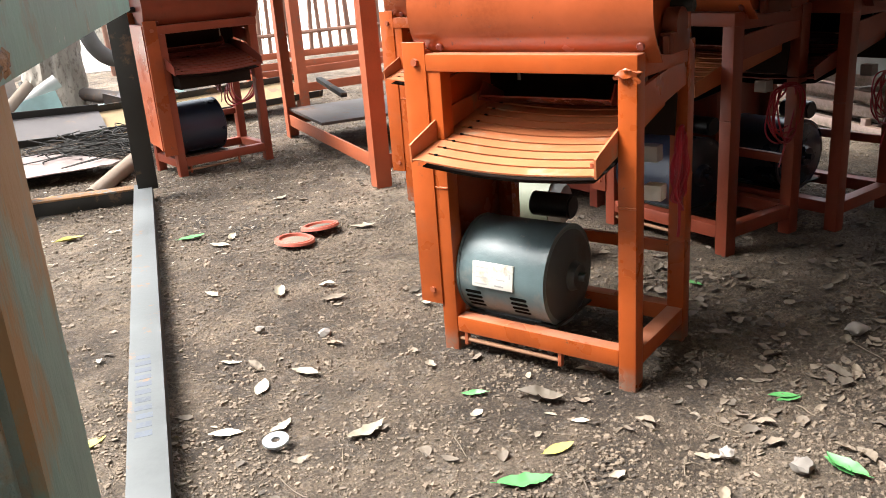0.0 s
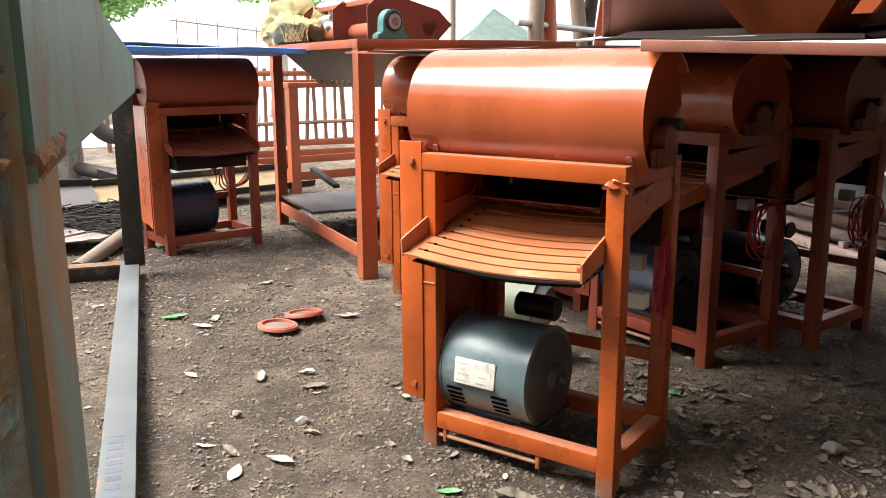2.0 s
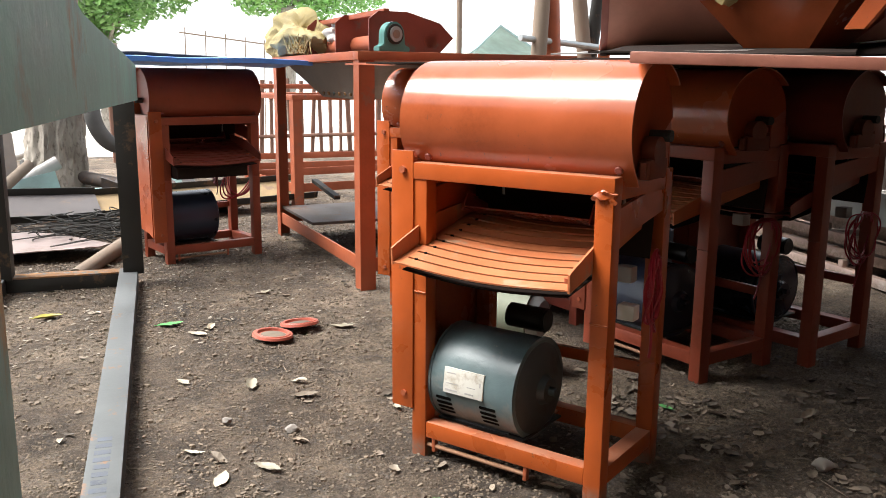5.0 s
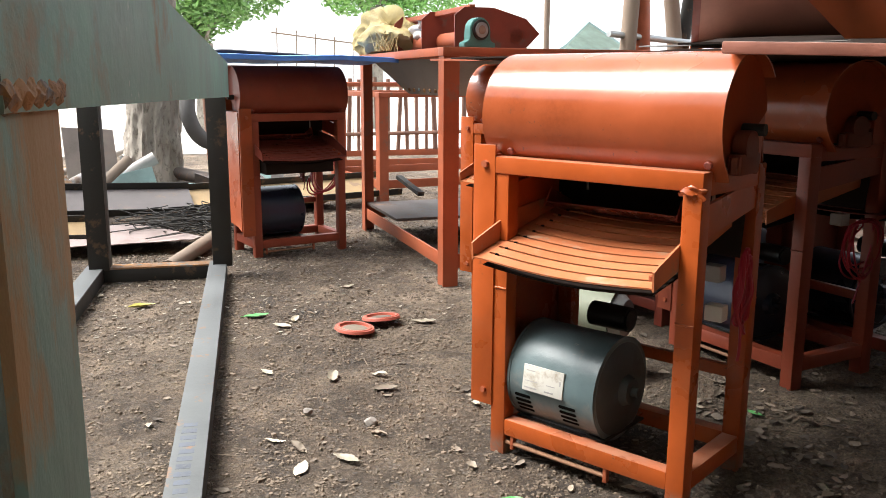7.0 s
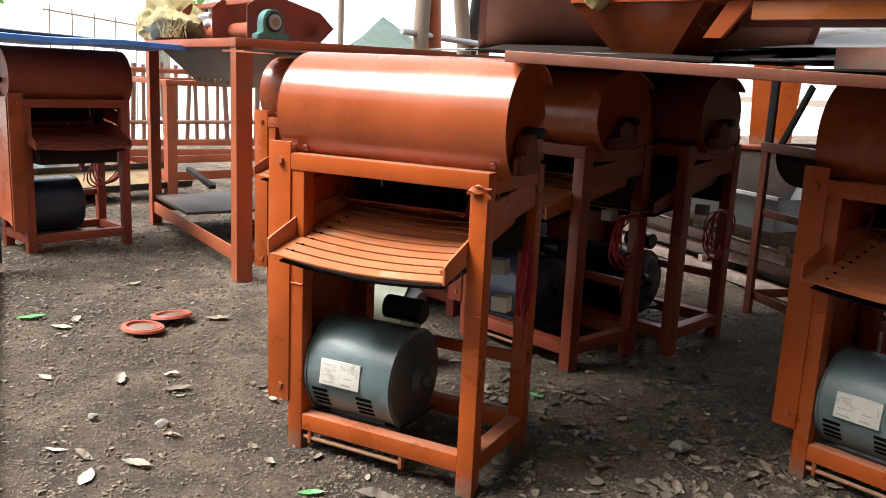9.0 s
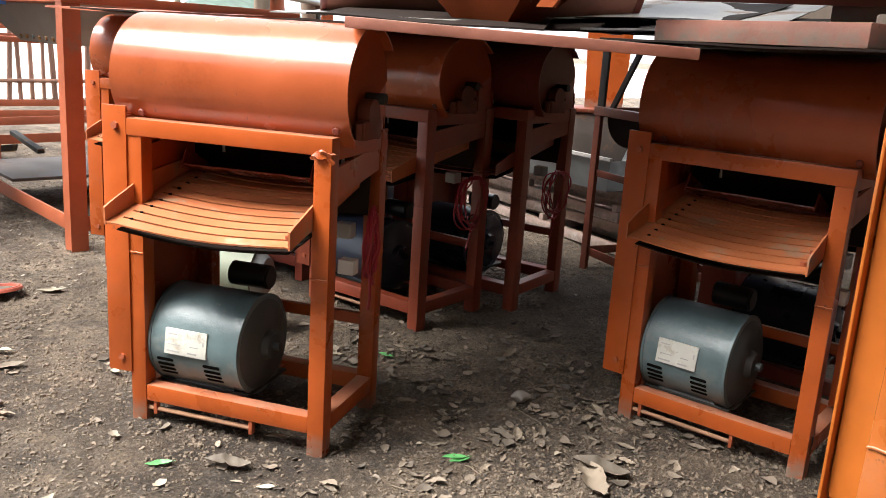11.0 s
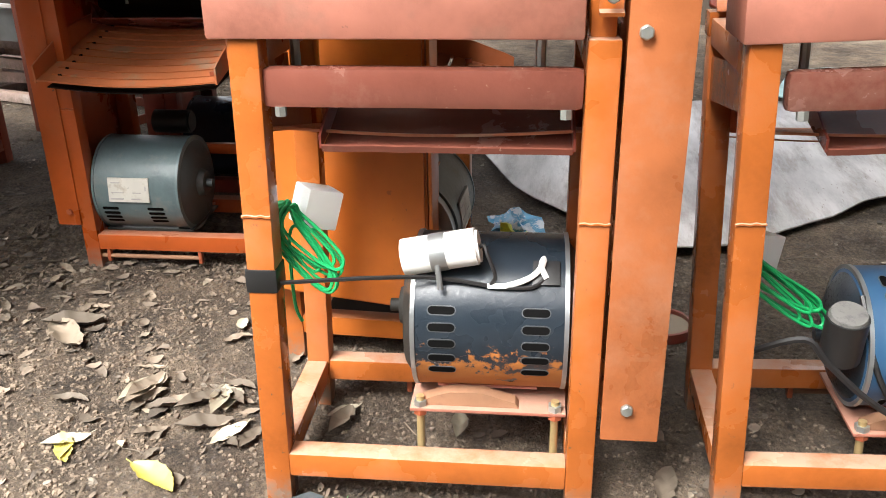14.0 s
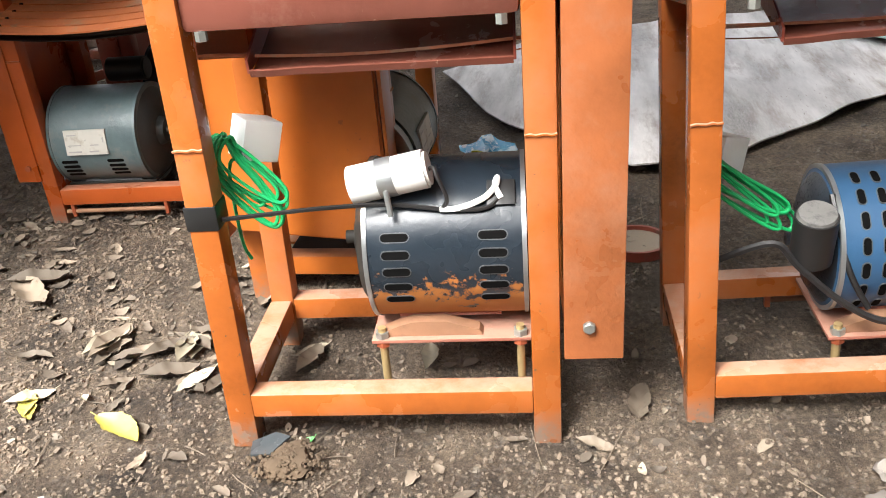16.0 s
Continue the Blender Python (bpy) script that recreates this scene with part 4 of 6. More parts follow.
part("lead", cable(B(), [(0.162, 0.190, 0.345), (0.150, 0.198, 0.353), (0.145, 0.205, 0.343), (0.135, 0.206, 0.314), (0.142, 0.205, 0.300)], 0.0028), M_BLACKCABLE, with_black)
part("sleeve", cable(B(), [(0.145, 0.205, 0.299), (0.12, 0.205, 0.300), (0.09, 0.198, 0.309), (0.075, 0.187, 0.320), (0.072, 0.177, 0.328), (0.075, 0.185, 0.320), (0.068, 0.195, 0.307)], 0.0042), M_WHITE, with_black, "white cable sleeve")
cap = capacitor(with_blue, M_BLACK, (0.280, 0.20, 0.195), (0.280, 0.215, 0.262), 0.027, "black round capacitor with a dusty top")
part("cap_top", rod(B(), (0.280, 0.215, 0.262), (0.280, 0.217, 0.268), 0.025, 0.023, n=20), M_DUSTCAP, cap, "dusty pale lid")
part("lead", cable(B(), [(W - 0.05, 0.2, 0.20), (0.33, 0.21, 0.225), (0.30, 0.22, 0.195), (0.25, 0.235, 0.15), (0.20, 0.24, 0.12), (0.15, 0.235, 0.115)], 0.005), M_BLACKCABLE, with_blue)
part("lead", cable(B(), [(0.25, 0.17, 0.27), (0.245, 0.20, 0.23), (0.235, 0.22, 0.18), (0.21, 0.225, 0.13)], 0.004), M_BLACKCABLE, with_blue)


# ---- the green hopper frame beside the camera ----
def along(s, n, z):
    """A place by its distance along the frame, its distance inward and its height."""
    return Vector((-0.025 + 0.1767 * s - 0.9843 * n, 0.9843 * s + 0.1767 * n, z))


green = thing("hopper_rig", "large green-painted rusty steel hopper frame on an angle-iron base", "frame", Matrix.Translation((-0.025, 0, 0)) @ Matrix.Rotation(math.atan2(0.9843, 0.1767), 4, "Z"))
col = part("column", box(B(), 0.276, 0.003, -0.01, 0.370, 0.11, 1.25, 0.003), M_RUSTCOL, green, "rust-stained column with a weld seam")
part("face_plate", box(B(), 0.278, -0.001, -0.005, 0.371, 0.004, 1.25, 0.001), M_GREENCOL, col, "green painted strip with rust")
def bead(pts, r, seed):
    """A rippled weld: a thick cable with uneven girth."""
    b = cable(B(), pts, r, 8)
    for v in b.verts:
        v.co += Vector((noise.noise(v.co * 260), noise.noise(v.co * 260 + Vector((5, seed, 0))), 0)) * r * 0.25
    return b


b = B()
rnd = random.Random(8)
for k in range(64):
    w = blob(B(), (0, 0, 0), 0.0064, k, 1.0, 2, 0.45)
    bmesh.ops.transform(w, matrix=Matrix.Translation((0.2765, 0.0085 + rnd.uniform(-0.001, 0.001), 0.786 + k * 0.0062)) @ Matrix.Rotation(radians(rnd.uniform(8, 24)), 4, "X") @ Matrix.Diagonal((0.42, 1.0 + rnd.uniform(-0.1, 0.15), 0.55, 1)), verts=w.verts)
    tmp = bpy.data.meshes.new("bead")
    w.to_mesh(tmp)
    b.from_mesh(tmp)
    bpy.data.meshes.remove(tmp)
part("weld_seam", b, M_WELD, col, "coarse vertical weld seam")
part("weld_bead", bead([(0.28 + 0.005 * k, -0.0005, 0.781 + 0.0015 * math.sin(k * 2)) for k in range(18)], 0.0055, 3), M_RUST, col)
part("weld_bead", bead([(0.2755, 0.003 + 0.003 * k, 0.781 + 0.0012 * math.sin(k * 2.2)) for k in range(17)], 0.003, 5), M_RUST, col)
part("cover_plate", box(B(), 0.2735, 0.006, -0.005, 0.2765, 0.108, 0.772, 0.001), M_RUSTCOL, col)
prism(b := B(), [(0.28, 0.776), (0.9, 0.764), (3.50, 0.710), (3.50, 0.842), (0.9, 0.857), (0.28, 0.90)], "y", -0.004, 0.0005)
beam = part("side_sheet", b, M_GREEN, green, "long green sheet with rust patches")
part("flange", box(B(), 0.37, 0.006, 0.845, 3.50, 0.05, 0.851, 0.001), M_GREEN, beam)
for n0, nm in ((0.010, "post"), (0.475, "post")):
    p = part(nm, box(B(), 3.42, n0, 0.045, 3.428, n0 + 0.075, 0.76, 0.001), M_DARKSTEEL, green, "dark unpainted angle-iron post")
    part("web", box(B(), 3.428, n0, 0.045, 3.50, n0 + 0.008, 0.76, 0.001), M_DARKSTEEL, p)
rails = []
for n0 in (0.033, 0.50):
    r = part("base_rail", box(B(), 0.37, n0, 0.046, 3.50, n0 + 0.068, 0.053, 0.001), M_BARESTEEL, green, "bare angle-iron base rail")
    part("web", box(B(), 0.37, n0, -0.004, 3.50, n0 + 0.007, 0.046, 0.001), M_DARKSTEEL, r)
    rails.append(r)
ink = material("faded_blue_grey_ink", (0.07, 0.08, 0.10, 1), 0.65, vary=0.3, spots=(0.10, 0.105, 0.105, 1), spot_at=0.5, spot_scale=120, edge=0.2)
rnd = random.Random(12)
for k in range(11):
    part("print_bar", box(B(), 1.44 + 0.034 * k, 0.056 + rnd.uniform(0, 0.004), 0.0525, 1.460 + 0.034 * k, 0.084 + rnd.uniform(0, 0.006), 0.0534), ink, rails[0])
r = part("cross_rail", box(B(), 3.43, 0.10, 0.0465, 3.50, 0.50, 0.0535, 0.001), M_RUST, green)
part("web", box(B(), 3.43, 0.10, -0.004, 3.437, 0.50, 0.0465, 0.001), M_DARKSTEEL, r)
part("cross_beam", box(B(), 3.44, 0.006, 0.74, 3.50, 0.55, 0.80, 0.002), M_GREEN, green)


# ---- stands ----
def stand(name, label, m, lx, ly, h, a, mat, rail_z=0.06, hopper=False):
    """A tall table of angle iron: four legs, rails below and on top."""
    t = thing(name, label, "stand", m, "steel stands")
    for x, sx in ((0, 1), (lx, -1)):
        for y, sy in ((0, 1), (ly, -1)):
            q = [(x, y), (x + sx * a, y), (x + sx * a, y + sy * 0.007), (x + sx * 0.007, y + sy * 0.007), (x + sx * 0.007, y + sy * a), (x, y + sy * a)]
            part("leg", prism(B(), q, "z", -0.01, h - 0.03), mat, t)
    for z0, z1, nm in ((rail_z, rail_z + a * 0.9, "bottom_rail"), (h - 0.032, h, "top_rail")):
        e = 0.009 if nm == "bottom_rail" else -0.004
        w = 0.008 if nm == "bottom_rail" else a
        part(nm, box(B(), e, e, z0, lx - e, e + w, z1, 0.002), mat, t)
        part(nm, box(B(), e, ly - e - w, z0, lx - e, ly - e, z1, 0.002), mat, t)
        part(nm, box(B(), e, e + w, z0, e + w, ly - e - w, z1, 0.002), mat, t)
        part(nm, box(B(), lx - e - w, e + w, z0, lx - e, ly - e - w, z1, 0.002), mat, t)
    if hopper:
        b = B()
        top = [b.verts.new((x, y, h - 0.035)) for x, y in ((0.05, 0.09), (lx - 0.09, 0.09), (lx - 0.09, ly - 0.09), (0.05, ly - 0.09))]
        low = [b.verts.new((x, y, h - 0.185)) for x, y in ((0.11, 0.34), (lx - 0.28, 0.34), (lx - 0.28, ly - 0.50), (0.11, ly - 0.50))]
        for k in range(4):
            b.faces.new((top[k], top[(k + 1) % 4], low[(k + 1) % 4], low[k]))
        bmesh.ops.solidify(b, geom=b.faces[:], thickness=0.004)
        hp = part("hopper", b, M_GREYPLATE, t, "stained grey sheet-metal hopper")
        for k in range(6):
            part("bolt", bolt((0.098, 0.38 + k * 0.075, h - 0.165), (-1, 0, -0.3), 0.009, 0.007), M_RUST, hp)
    return t


T_YAW = math.degrees(math.atan2(1.30, 0.09)) - 90
tall = stand("hopper_stand", "orange-brown angle-iron stand with a grey hopper", standing(1.30, 2.93, T_YAW), 0.95, 1.31, 0.90, 0.062, M_STAND, hopper=True)
part("shelf", box(B(), 0.02, 0.72, 0.132, 0.93, 1.28, 0.146, 0.002), M_CHANNELBAR, tall, "weathered board shelf low on the stand")
part("tilt_bar", box(B(), 0.15, 0.82, 0.15, 0.18, 1.2, 0.17, 0.002, Matrix.Rotation(radians(6), 4, "X")), M_DARKSTEEL, tall)
stand("work_stand", "red-brown steel stand out in the light", standing(1.75, 5.0, 4), 1.3, 0.9, 0.70, 0.06, M_STAND, 0.10)
stand("work_stand", "red-brown steel stand out in the light", standing(1.95, 6.6, -6), 1.6, 0.9, 0.75, 0.06, M_STAND, 0.08)
stand("work_stand", "long red-brown steel stand beyond the machines", standing(3.6, 4.6, -12), 1.6, 0.8, 0.72, 0.055, M_STAND, 0.10)

# The stand's dark paint carries the shade around it.
bare = stand("work_stand", "steel stand deep in the shade, shade put in its red-brown paint", standing(2.76, 1.71, -112), 0.46, 0.30, 0.62, 0.035, M_REDSHADE, 0.05)
part("rung", box(B(), 0.008, 0.008, 0.36, 0.45, 0.016, 0.385, 0.001), M_REDSHADE, bare)
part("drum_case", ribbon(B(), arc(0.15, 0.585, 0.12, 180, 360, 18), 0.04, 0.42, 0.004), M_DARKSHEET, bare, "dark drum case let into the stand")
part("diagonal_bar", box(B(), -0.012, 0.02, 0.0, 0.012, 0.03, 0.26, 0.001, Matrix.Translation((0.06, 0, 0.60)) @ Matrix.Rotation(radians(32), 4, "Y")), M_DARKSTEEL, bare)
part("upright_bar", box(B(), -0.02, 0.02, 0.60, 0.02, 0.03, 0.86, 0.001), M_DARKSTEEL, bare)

# parts lying on the tall stand
top = 0.902
bear = thing("pillow_block_bearing", "teal cast pillow block bearing with a steel race on the stand", "bearing", pose(1.46, 2.955, top, 0, 0, 12) @ Matrix.Scale(0.86, 4))
prof = [(-0.085, 0.0), (0.085, 0.0), (0.085, 0.018), (0.058, 0.03), (0.056, 0.07)] + arc(0, 0.072, 0.056, 0, 180, 12) + [(-0.056, 0.07), (-0.058, 0.03), (-0.085, 0.018)]
part("housing", prism(B(), prof, "y", 0.0, 0.045, 0.003), M_TEAL, bear)
part("race", rod(B(), (0, -0.006, 0.074), (0, 0.05, 0.074), 0.044, n=28), M_DARKSTEEL, bear)
part("inner_ring", rod(B(), (0, -0.012, 0.074), (0, 0.056, 0.074), 0.033, n=28), M_ALU, bear)
part("bore", rod(B(), (0, -0.0135, 0.074), (0, 0.057, 0.074), 0.019, n=20), M_GREYPLATE, bear)
rollers = thing("roller_carriage", "red-brown plate carriage with rollers lying on the stand", "machine part", pose(1.40, 3.06, top, 0, 0, -4))
for y, hh in ((0.0, 0.155), (0.42, 0.165), (0.85, 0.17)):
    part("side_plate", prism(B(), [(0.0, 0.0), (0.30, 0.0), (0.36, 0.06), (0.30, hh * 0.75), (0.16, hh), (0.04, hh), (0.0, hh * 0.8)], "y", y, y + 0.006), M_BROWN, rollers)
part("roller", rod(B(), (0.1, 0.0, 0.04), (0.1, 1.05, 0.04), 0.035, n=20), M_STAND, rollers)
part("roller", rod(B(), (0.26, 0.0, 0.05), (0.26, 1.05, 0.05), 0.03, n=20), M_STAND, rollers)
part("top_bar", box(B(), 0.06, 0.0, 0.145, 0.085, 1.02, 0.165, 0.002), M_STAND, rollers)
b = blob(B(), (0, 0, 0), 0.15, 4, 0.75, 5, 0.15)
for v in b.verts:
    q = v.co.copy()
    fold = 1 - abs(noise.noise(Vector((q.x * 11 + q.y * 5, q.y * 8, q.z * 6)))) * 2.6
    crease = 1 - abs(noise.noise(Vector((q.x * 24, q.y * 17 + q.z * 9, q.z * 22 + 3)))) * 2.2
    v.co = Vector((q.x * 0.9, q.y * 1.75, max(-0.085, q.z * 1.05))) * (0.84 + 0.34 * fold + 0.11 * crease) + Vector((1.50, 4.12, top + 0.088))
solo("sack", b, M_SACK, "crumpled yellow woven sack lying on the stand", "sack")
b = blob(B(), (0, 0, 0), 0.055, 9, 0.9, 4, 0.9)
solo("sack_scrap", b, M_LABEL, "crumpled pale cloth tucked between the rollers", "cloth", Matrix.Translation((1.56, 3.75, top + 0.11)))
b = B()
rnd = random.Random(14)
for k in range(40):
    c = Vector((1.40 + rnd.uniform(-0.03, 0.05), 3.92 + rnd.uniform(-0.12, 0.05), top + 0.01))
    cable(b, [c, c + Vector((rnd.uniform(-0.05, 0.03), rnd.uniform(-0.07, 0.04), rnd.uniform(0.02, 0.09)))], 0.0025, 4)
solo("straw", b, M_SACK, "loose dry straw spilling from the sack", "straw", kind="stuff")

# blue sheet over the brown-red machine
b = B()
ribbon(b, [(0.40, 0.858), (0.62, 0.861), (0.85, 0.855), (1.10, 0.861), (1.36, 0.853)], 3.58, 4.15, 0.020, "y", lambda q: (0, 0.006 * math.sin(q * 5)), 8)
solo("blue_sheet", b, M_BLUESHEET, "flat blue painted sheet lying over a machine", "sheet")
solo("black_hose", cable(B(), [(0.50, 3.72, 0.875), (0.62, 3.75, 0.895), (0.8, 3.8, 0.89), (0.98, 3.85, 0.885), (1.12, 3.95, 0.88)], 0.008), M_BLACKCABLE, "black hose lying on the blue sheet", "hose")


# ---- sheets and parts stacked on the machines ----
def slab(name, label, cat, corners, thick, mat, rim=0.0, rim_mat=None):
    """A flat plate through four corners, with an optional folded rim along the first edge."""
    t = thing(name, label, cat)
    P = [Vector(c) for c in corners]
    b = B()
    n = 8
    up = [[None] * (n + 1) for _ in range(n + 1)]
    lo = [[None] * (n + 1) for _ in range(n + 1)]
    for i in range(n + 1):
        for j in range(n + 1):
            s_, r_ = i / n, j / n
            p = P[0].lerp(P[1], s_).lerp(P[3].lerp(P[2], s_), r_)
            p.z += 0.006 * noise.noise(Vector((p.x * 4, p.y * 4, 5)))
            up[i][j], lo[i][j] = b.verts.new(p), b.verts.new(p - Vector((0, 0, thick)))
    for i in range(n):
        for j in range(n):
            b.faces.new((up[i][j], up[i + 1][j], up[i + 1][j + 1], up[i][j + 1]))
            b.faces.new((lo[i][j + 1], lo[i + 1][j + 1], lo[i + 1][j], lo[i][j]))
        for k in (0, n):
            b.faces.new((up[i][k], lo[i][k], lo[i + 1][k], up[i + 1][k]))
            b.faces.new((up[k][i], up[k][i + 1], lo[k][i + 1], lo[k][i]))
    bmesh.ops.recalc_face_normals(b, faces=b.faces)
    pl = part("plate", b, mat, t)
    if rim:
        d = (P[1] - P[0])
        m = Matrix.Translation(P[0]) @ d.to_track_quat("X", "Z").to_matrix().to_4x4()
        part("folded_rim", box(B(), 0, -0.012, -0.016, d.length, 0.012, rim - 0.016, 0.003, m), rim_mat or mat, t)
    return t


slab("cover_sheet", "primer-red sheet with a folded rim laid across the machines", "sheet",
     [(1.035, 1.13, 0.845), (1.425, 0.645, 0.828), (2.60, 1.35, 0.86), (2.30, 2.20, 0.86)], 0.004, M_SHEET, 0.020, M_PRIMER)
slab("cover_sheet", "dark weathered sheet lying over the rear machines", "sheet",
     [(1.08, 2.36, 0.847), (1.15, 1.25, 0.841), (2.48, 1.66, 0.842), (2.38, 2.75, 0.842)], 0.004, M_DARKSHEET)
slab("cover_sheet", "near-black sheet tilted up on the stack", "sheet",
     [(1.17, 1.42, 0.856), (1.42, 0.98, 0.853), (2.10, 1.46, 0.905), (1.85, 2.02, 0.912)], 0.004, M_DARKSHEET)
slab("cover_sheet", "grey weathered sheet on the stack under the drum", "sheet",
     [(1.22, 1.62, 0.862), (1.45, 1.25, 0.866), (2.10, 1.60, 0.893), (1.85, 2.20, 0.895)], 0.003, M_SHEET)
slab("cover_sheet", "dark sheet lying over the machine hood", "sheet",
     [(1.50, 0.90, 0.845), (1.46, 0.30, 0.842), (2.25, 0.15, 0.85), (2.4, 1.15, 0.85)], 0.004, M_DARKSHEET)
slab("cover_sheet", "pale weathered sheet lying on the stack", "sheet",
     [(1.72, 1.10, 0.872), (1.75, 0.55, 0.868), (2.6, 0.5, 0.88), (2.7, 1.2, 0.88)], 0.005, M_TIN)
plank = Matrix.Translation((1.71, 0.90, 0.848)) @ Matrix.Rotation(math.atan2(-0.47, -0.13), 4, "Z")
solo("box_beam", box(B(), 0.0, 0.0, 0.0, 0.50, 0.16, 0.044, 0.004), M_PRIMER, "primer-red box beam lying over the machine", "beam", plank)
solo("flat_bar", box(B(), 0.0, 0.0, 0.0, 0.20, 0.05, 0.040, 0.002), M_GREYPLATE, "rusty tan box bar lying askew on the stack", "bar", pose(1.62, 0.42, 0.868, 0, -2, -68))
solo("flat_bar", box(B(), 0.0, 0.0, 0.0, 0.30, 0.06, 0.035, 0.002), M_PRIMER, "short primer-red bar lying on the stack", "bar", pose(1.95, 0.62, 0.91, 0, 0, -95))
solo("flat_bar", box(B(), 0.0, 0.0, 0.0, 0.32, 0.04, 0.04, 0.002), M_CHANNELBAR, "dark steel bar propped in the stack of sheets", "bar", pose(1.80, 0.10, 0.875, 0, -14, -40))
for k, (x, y, z, yaw, rx, lx, ly, mt, lab) in enumerate((
        (1.78, 0.98, 0.876, -88, 4, 0.95, 0.75, M_TIN, "crumpled grey tin sheet in the stack"), (1.86, 0.52, 0.893, -96, 5, 0.85, 0.8, M_DARKSHEET, "near-black sheet in the stack"),
        (1.93, 0.40, 0.915, -84, 5, 0.9, 0.7, M_TIN, "grey tin sheet in the stack"), (2.02, 0.30, 0.940, -92, 6, 0.8, 0.7, M_PINKSHEET, "pinkish stained sheet on top of the stack"),
        (1.98, 1.30, 0.900, -80, 6, 0.9, 0.7, M_DARKSHEET, "near-black sheet in the stack"), (2.10, 0.95, 0.955, -98, 9, 0.9, 0.6, M_PINKSHEET, "pinkish stained sheet on top of the stack"),
        (1.66, 0.36, 0.862, -92, 9, 0.95, 0.8, M_DARKSHEET, "near-black sheet in the stack"), (1.74, 0.28, 0.880, -86, 12, 0.95, 0.75, M_TIN, "grey tin sheet in the stack"),
        (1.85, 0.20, 0.893, -97, 14, 0.9, 0.75, M_DARKSHEET, "near-black sheet in the stack"), (1.95, 0.24, 0.955, -90, 12, 0.95, 0.7, M_SHEET, "weathered grey sheet high in the stack"),
        (1.98, 1.85, 0.868, -86, 15, 0.85, 0.8, M_DARKSHEET, "near-black sheet in the stack"), (2.10, 1.75, 0.905, -80, 14, 0.9, 0.8, M_SHEET, "weathered grey sheet high in the stack"))):
    b = B()
    bow = [(q * ly / 8, 0.008 * noise.noise(Vector((q * 0.7, k * 3.1, 0))) + 0.0011 * q * rx) for q in range(9)]
    ribbon(b, bow, 0.0, lx, 0.003, "x", lambda q, k=k: (0.006 * noise.noise(Vector((q * 5, k, 2))), 0.012 * noise.noise(Vector((q * 3, k, 7)))), 14)
    solo("stacked_sheet", b, mt, lab, "sheet", pose(x, y, z, 0, 0, yaw), "sheets in the stack")

slab("cover_sheet", "thin orange-brown sheet strip lying over the hidden machine", "sheet",
     [(1.16, 2.72, 0.850), (1.20, 2.30, 0.846), (1.75, 2.40, 0.865), (1.72, 2.85, 0.865)], 0.006, M_STAND)
drum = thing("sheet_drum", "large brown-red sheet-metal drum lying on the stack", "drum", Matrix.Translation((1.70, 2.02, 0.875 + 0.24)) @ Matrix.Rotation(radians(-39), 4, "Z"))
b = B()
ribbon(b, arc(0, 0, 0.24, 0, 359.9, 56), 0.0, 0.92, 0.004)
part("shell", b, M_SALMON, drum)
for u in (0.0, 0.92):
    part("ring", ribbon(B(), arc(0, 0, 0.243, 0, 359.9, 56), u - 0.01, u + 0.01, 0.006), M_BROWN, drum)
part("end_disc", rod(B(), (0.9, 0, 0), (0.905, 0, 0), 0.238, n=48), M_BROWN, drum)

trough = thing("feed_trough", "orange feed trough with a hopper end lying on the stack", "machine part", Matrix.Translation((1.57, 1.33, 0.905)) @ Matrix.Rotation(math.atan2(-0.62, 0.13), 4, "Z"))
b = B()
hop = [[(-0.03, 0.02, -0.045), (0.10, 0.02, -0.045), (0.10, 0.16, -0.045), (-0.03, 0.16, -0.045)], [(-0.13, -0.04, 0.075), (0.20, -0.04, 0.075), (0.20, 0.26, 0.075), (-0.13, 0.26, 0.075)]]
lo = [b.verts.new(p) for p in hop[0]]
hi = [b.verts.new(p) for p in hop[1]]
for k in range(4):
    b.faces.new((lo[k], lo[(k + 1) % 4], hi[(k + 1) % 4], hi[k]))
b.faces.new(lo[::-1])
bmesh.ops.solidify(b, geom=b.faces[:], thickness=0.003)
part("hopper", b, M_HOOD, trough)
part("tray", ribbon(B(), [(-0.05, 0.15), (-0.045, 0.076), (0.40, 0.07), (0.405, 0.15)], -0.13, 1.25, 0.003), M_HOODRED, trough, "orange sheet tray")
part("brace", prism(B(), [(0.20, 0.0), (0.24, 0.0), (0.30, 0.075), (0.25, 0.075)], "y", -0.03, -0.015), M_HOOD, trough)
part("side_beam", box(B(), 0.30, -0.03, 0.036, 1.3, -0.012, 0.074, 0.003), M_FADED, trough, "worn tan-orange side beam")
part("inner_web", box(B(), 0.22, 0.10, 0.03, 0.9, 0.106, 0.075, 0.001), M_BROWN, trough)
b = B()
blob(b, (0, 0, 0), 0.03, 3, 0.9, 2, 0.8)
solo("dry_tuft", b, M_SACK, "dry straw tuft caught on the trough", "straw", Matrix.Translation((1.50, 1.36, 0.99)))

for k, (x, y, lean, r, mt, lab) in enumerate(((3.05, 4.35, 3, 0.05, M_WOOD, "grey wooden pole standing behind the machines"), (3.3, 4.4, -4, 0.06, M_STAND, "rusty round pipe standing behind the machines"),
                                      (3.5, 4.5, 7, 0.045, M_DARKSTEEL, "dark steel tube leaning behind the machines"), (3.72, 4.5, -9, 0.05, M_WOOD, "grey wooden pole leaning behind the machines"))):
    solo("pole", rod(B(), (0, 0, -0.02), (0, 0, 2.4), r, r * 0.9, n=14), mt, lab, "pole", pose(x, y, 0, 0, lean, 0), "poles behind the machines")
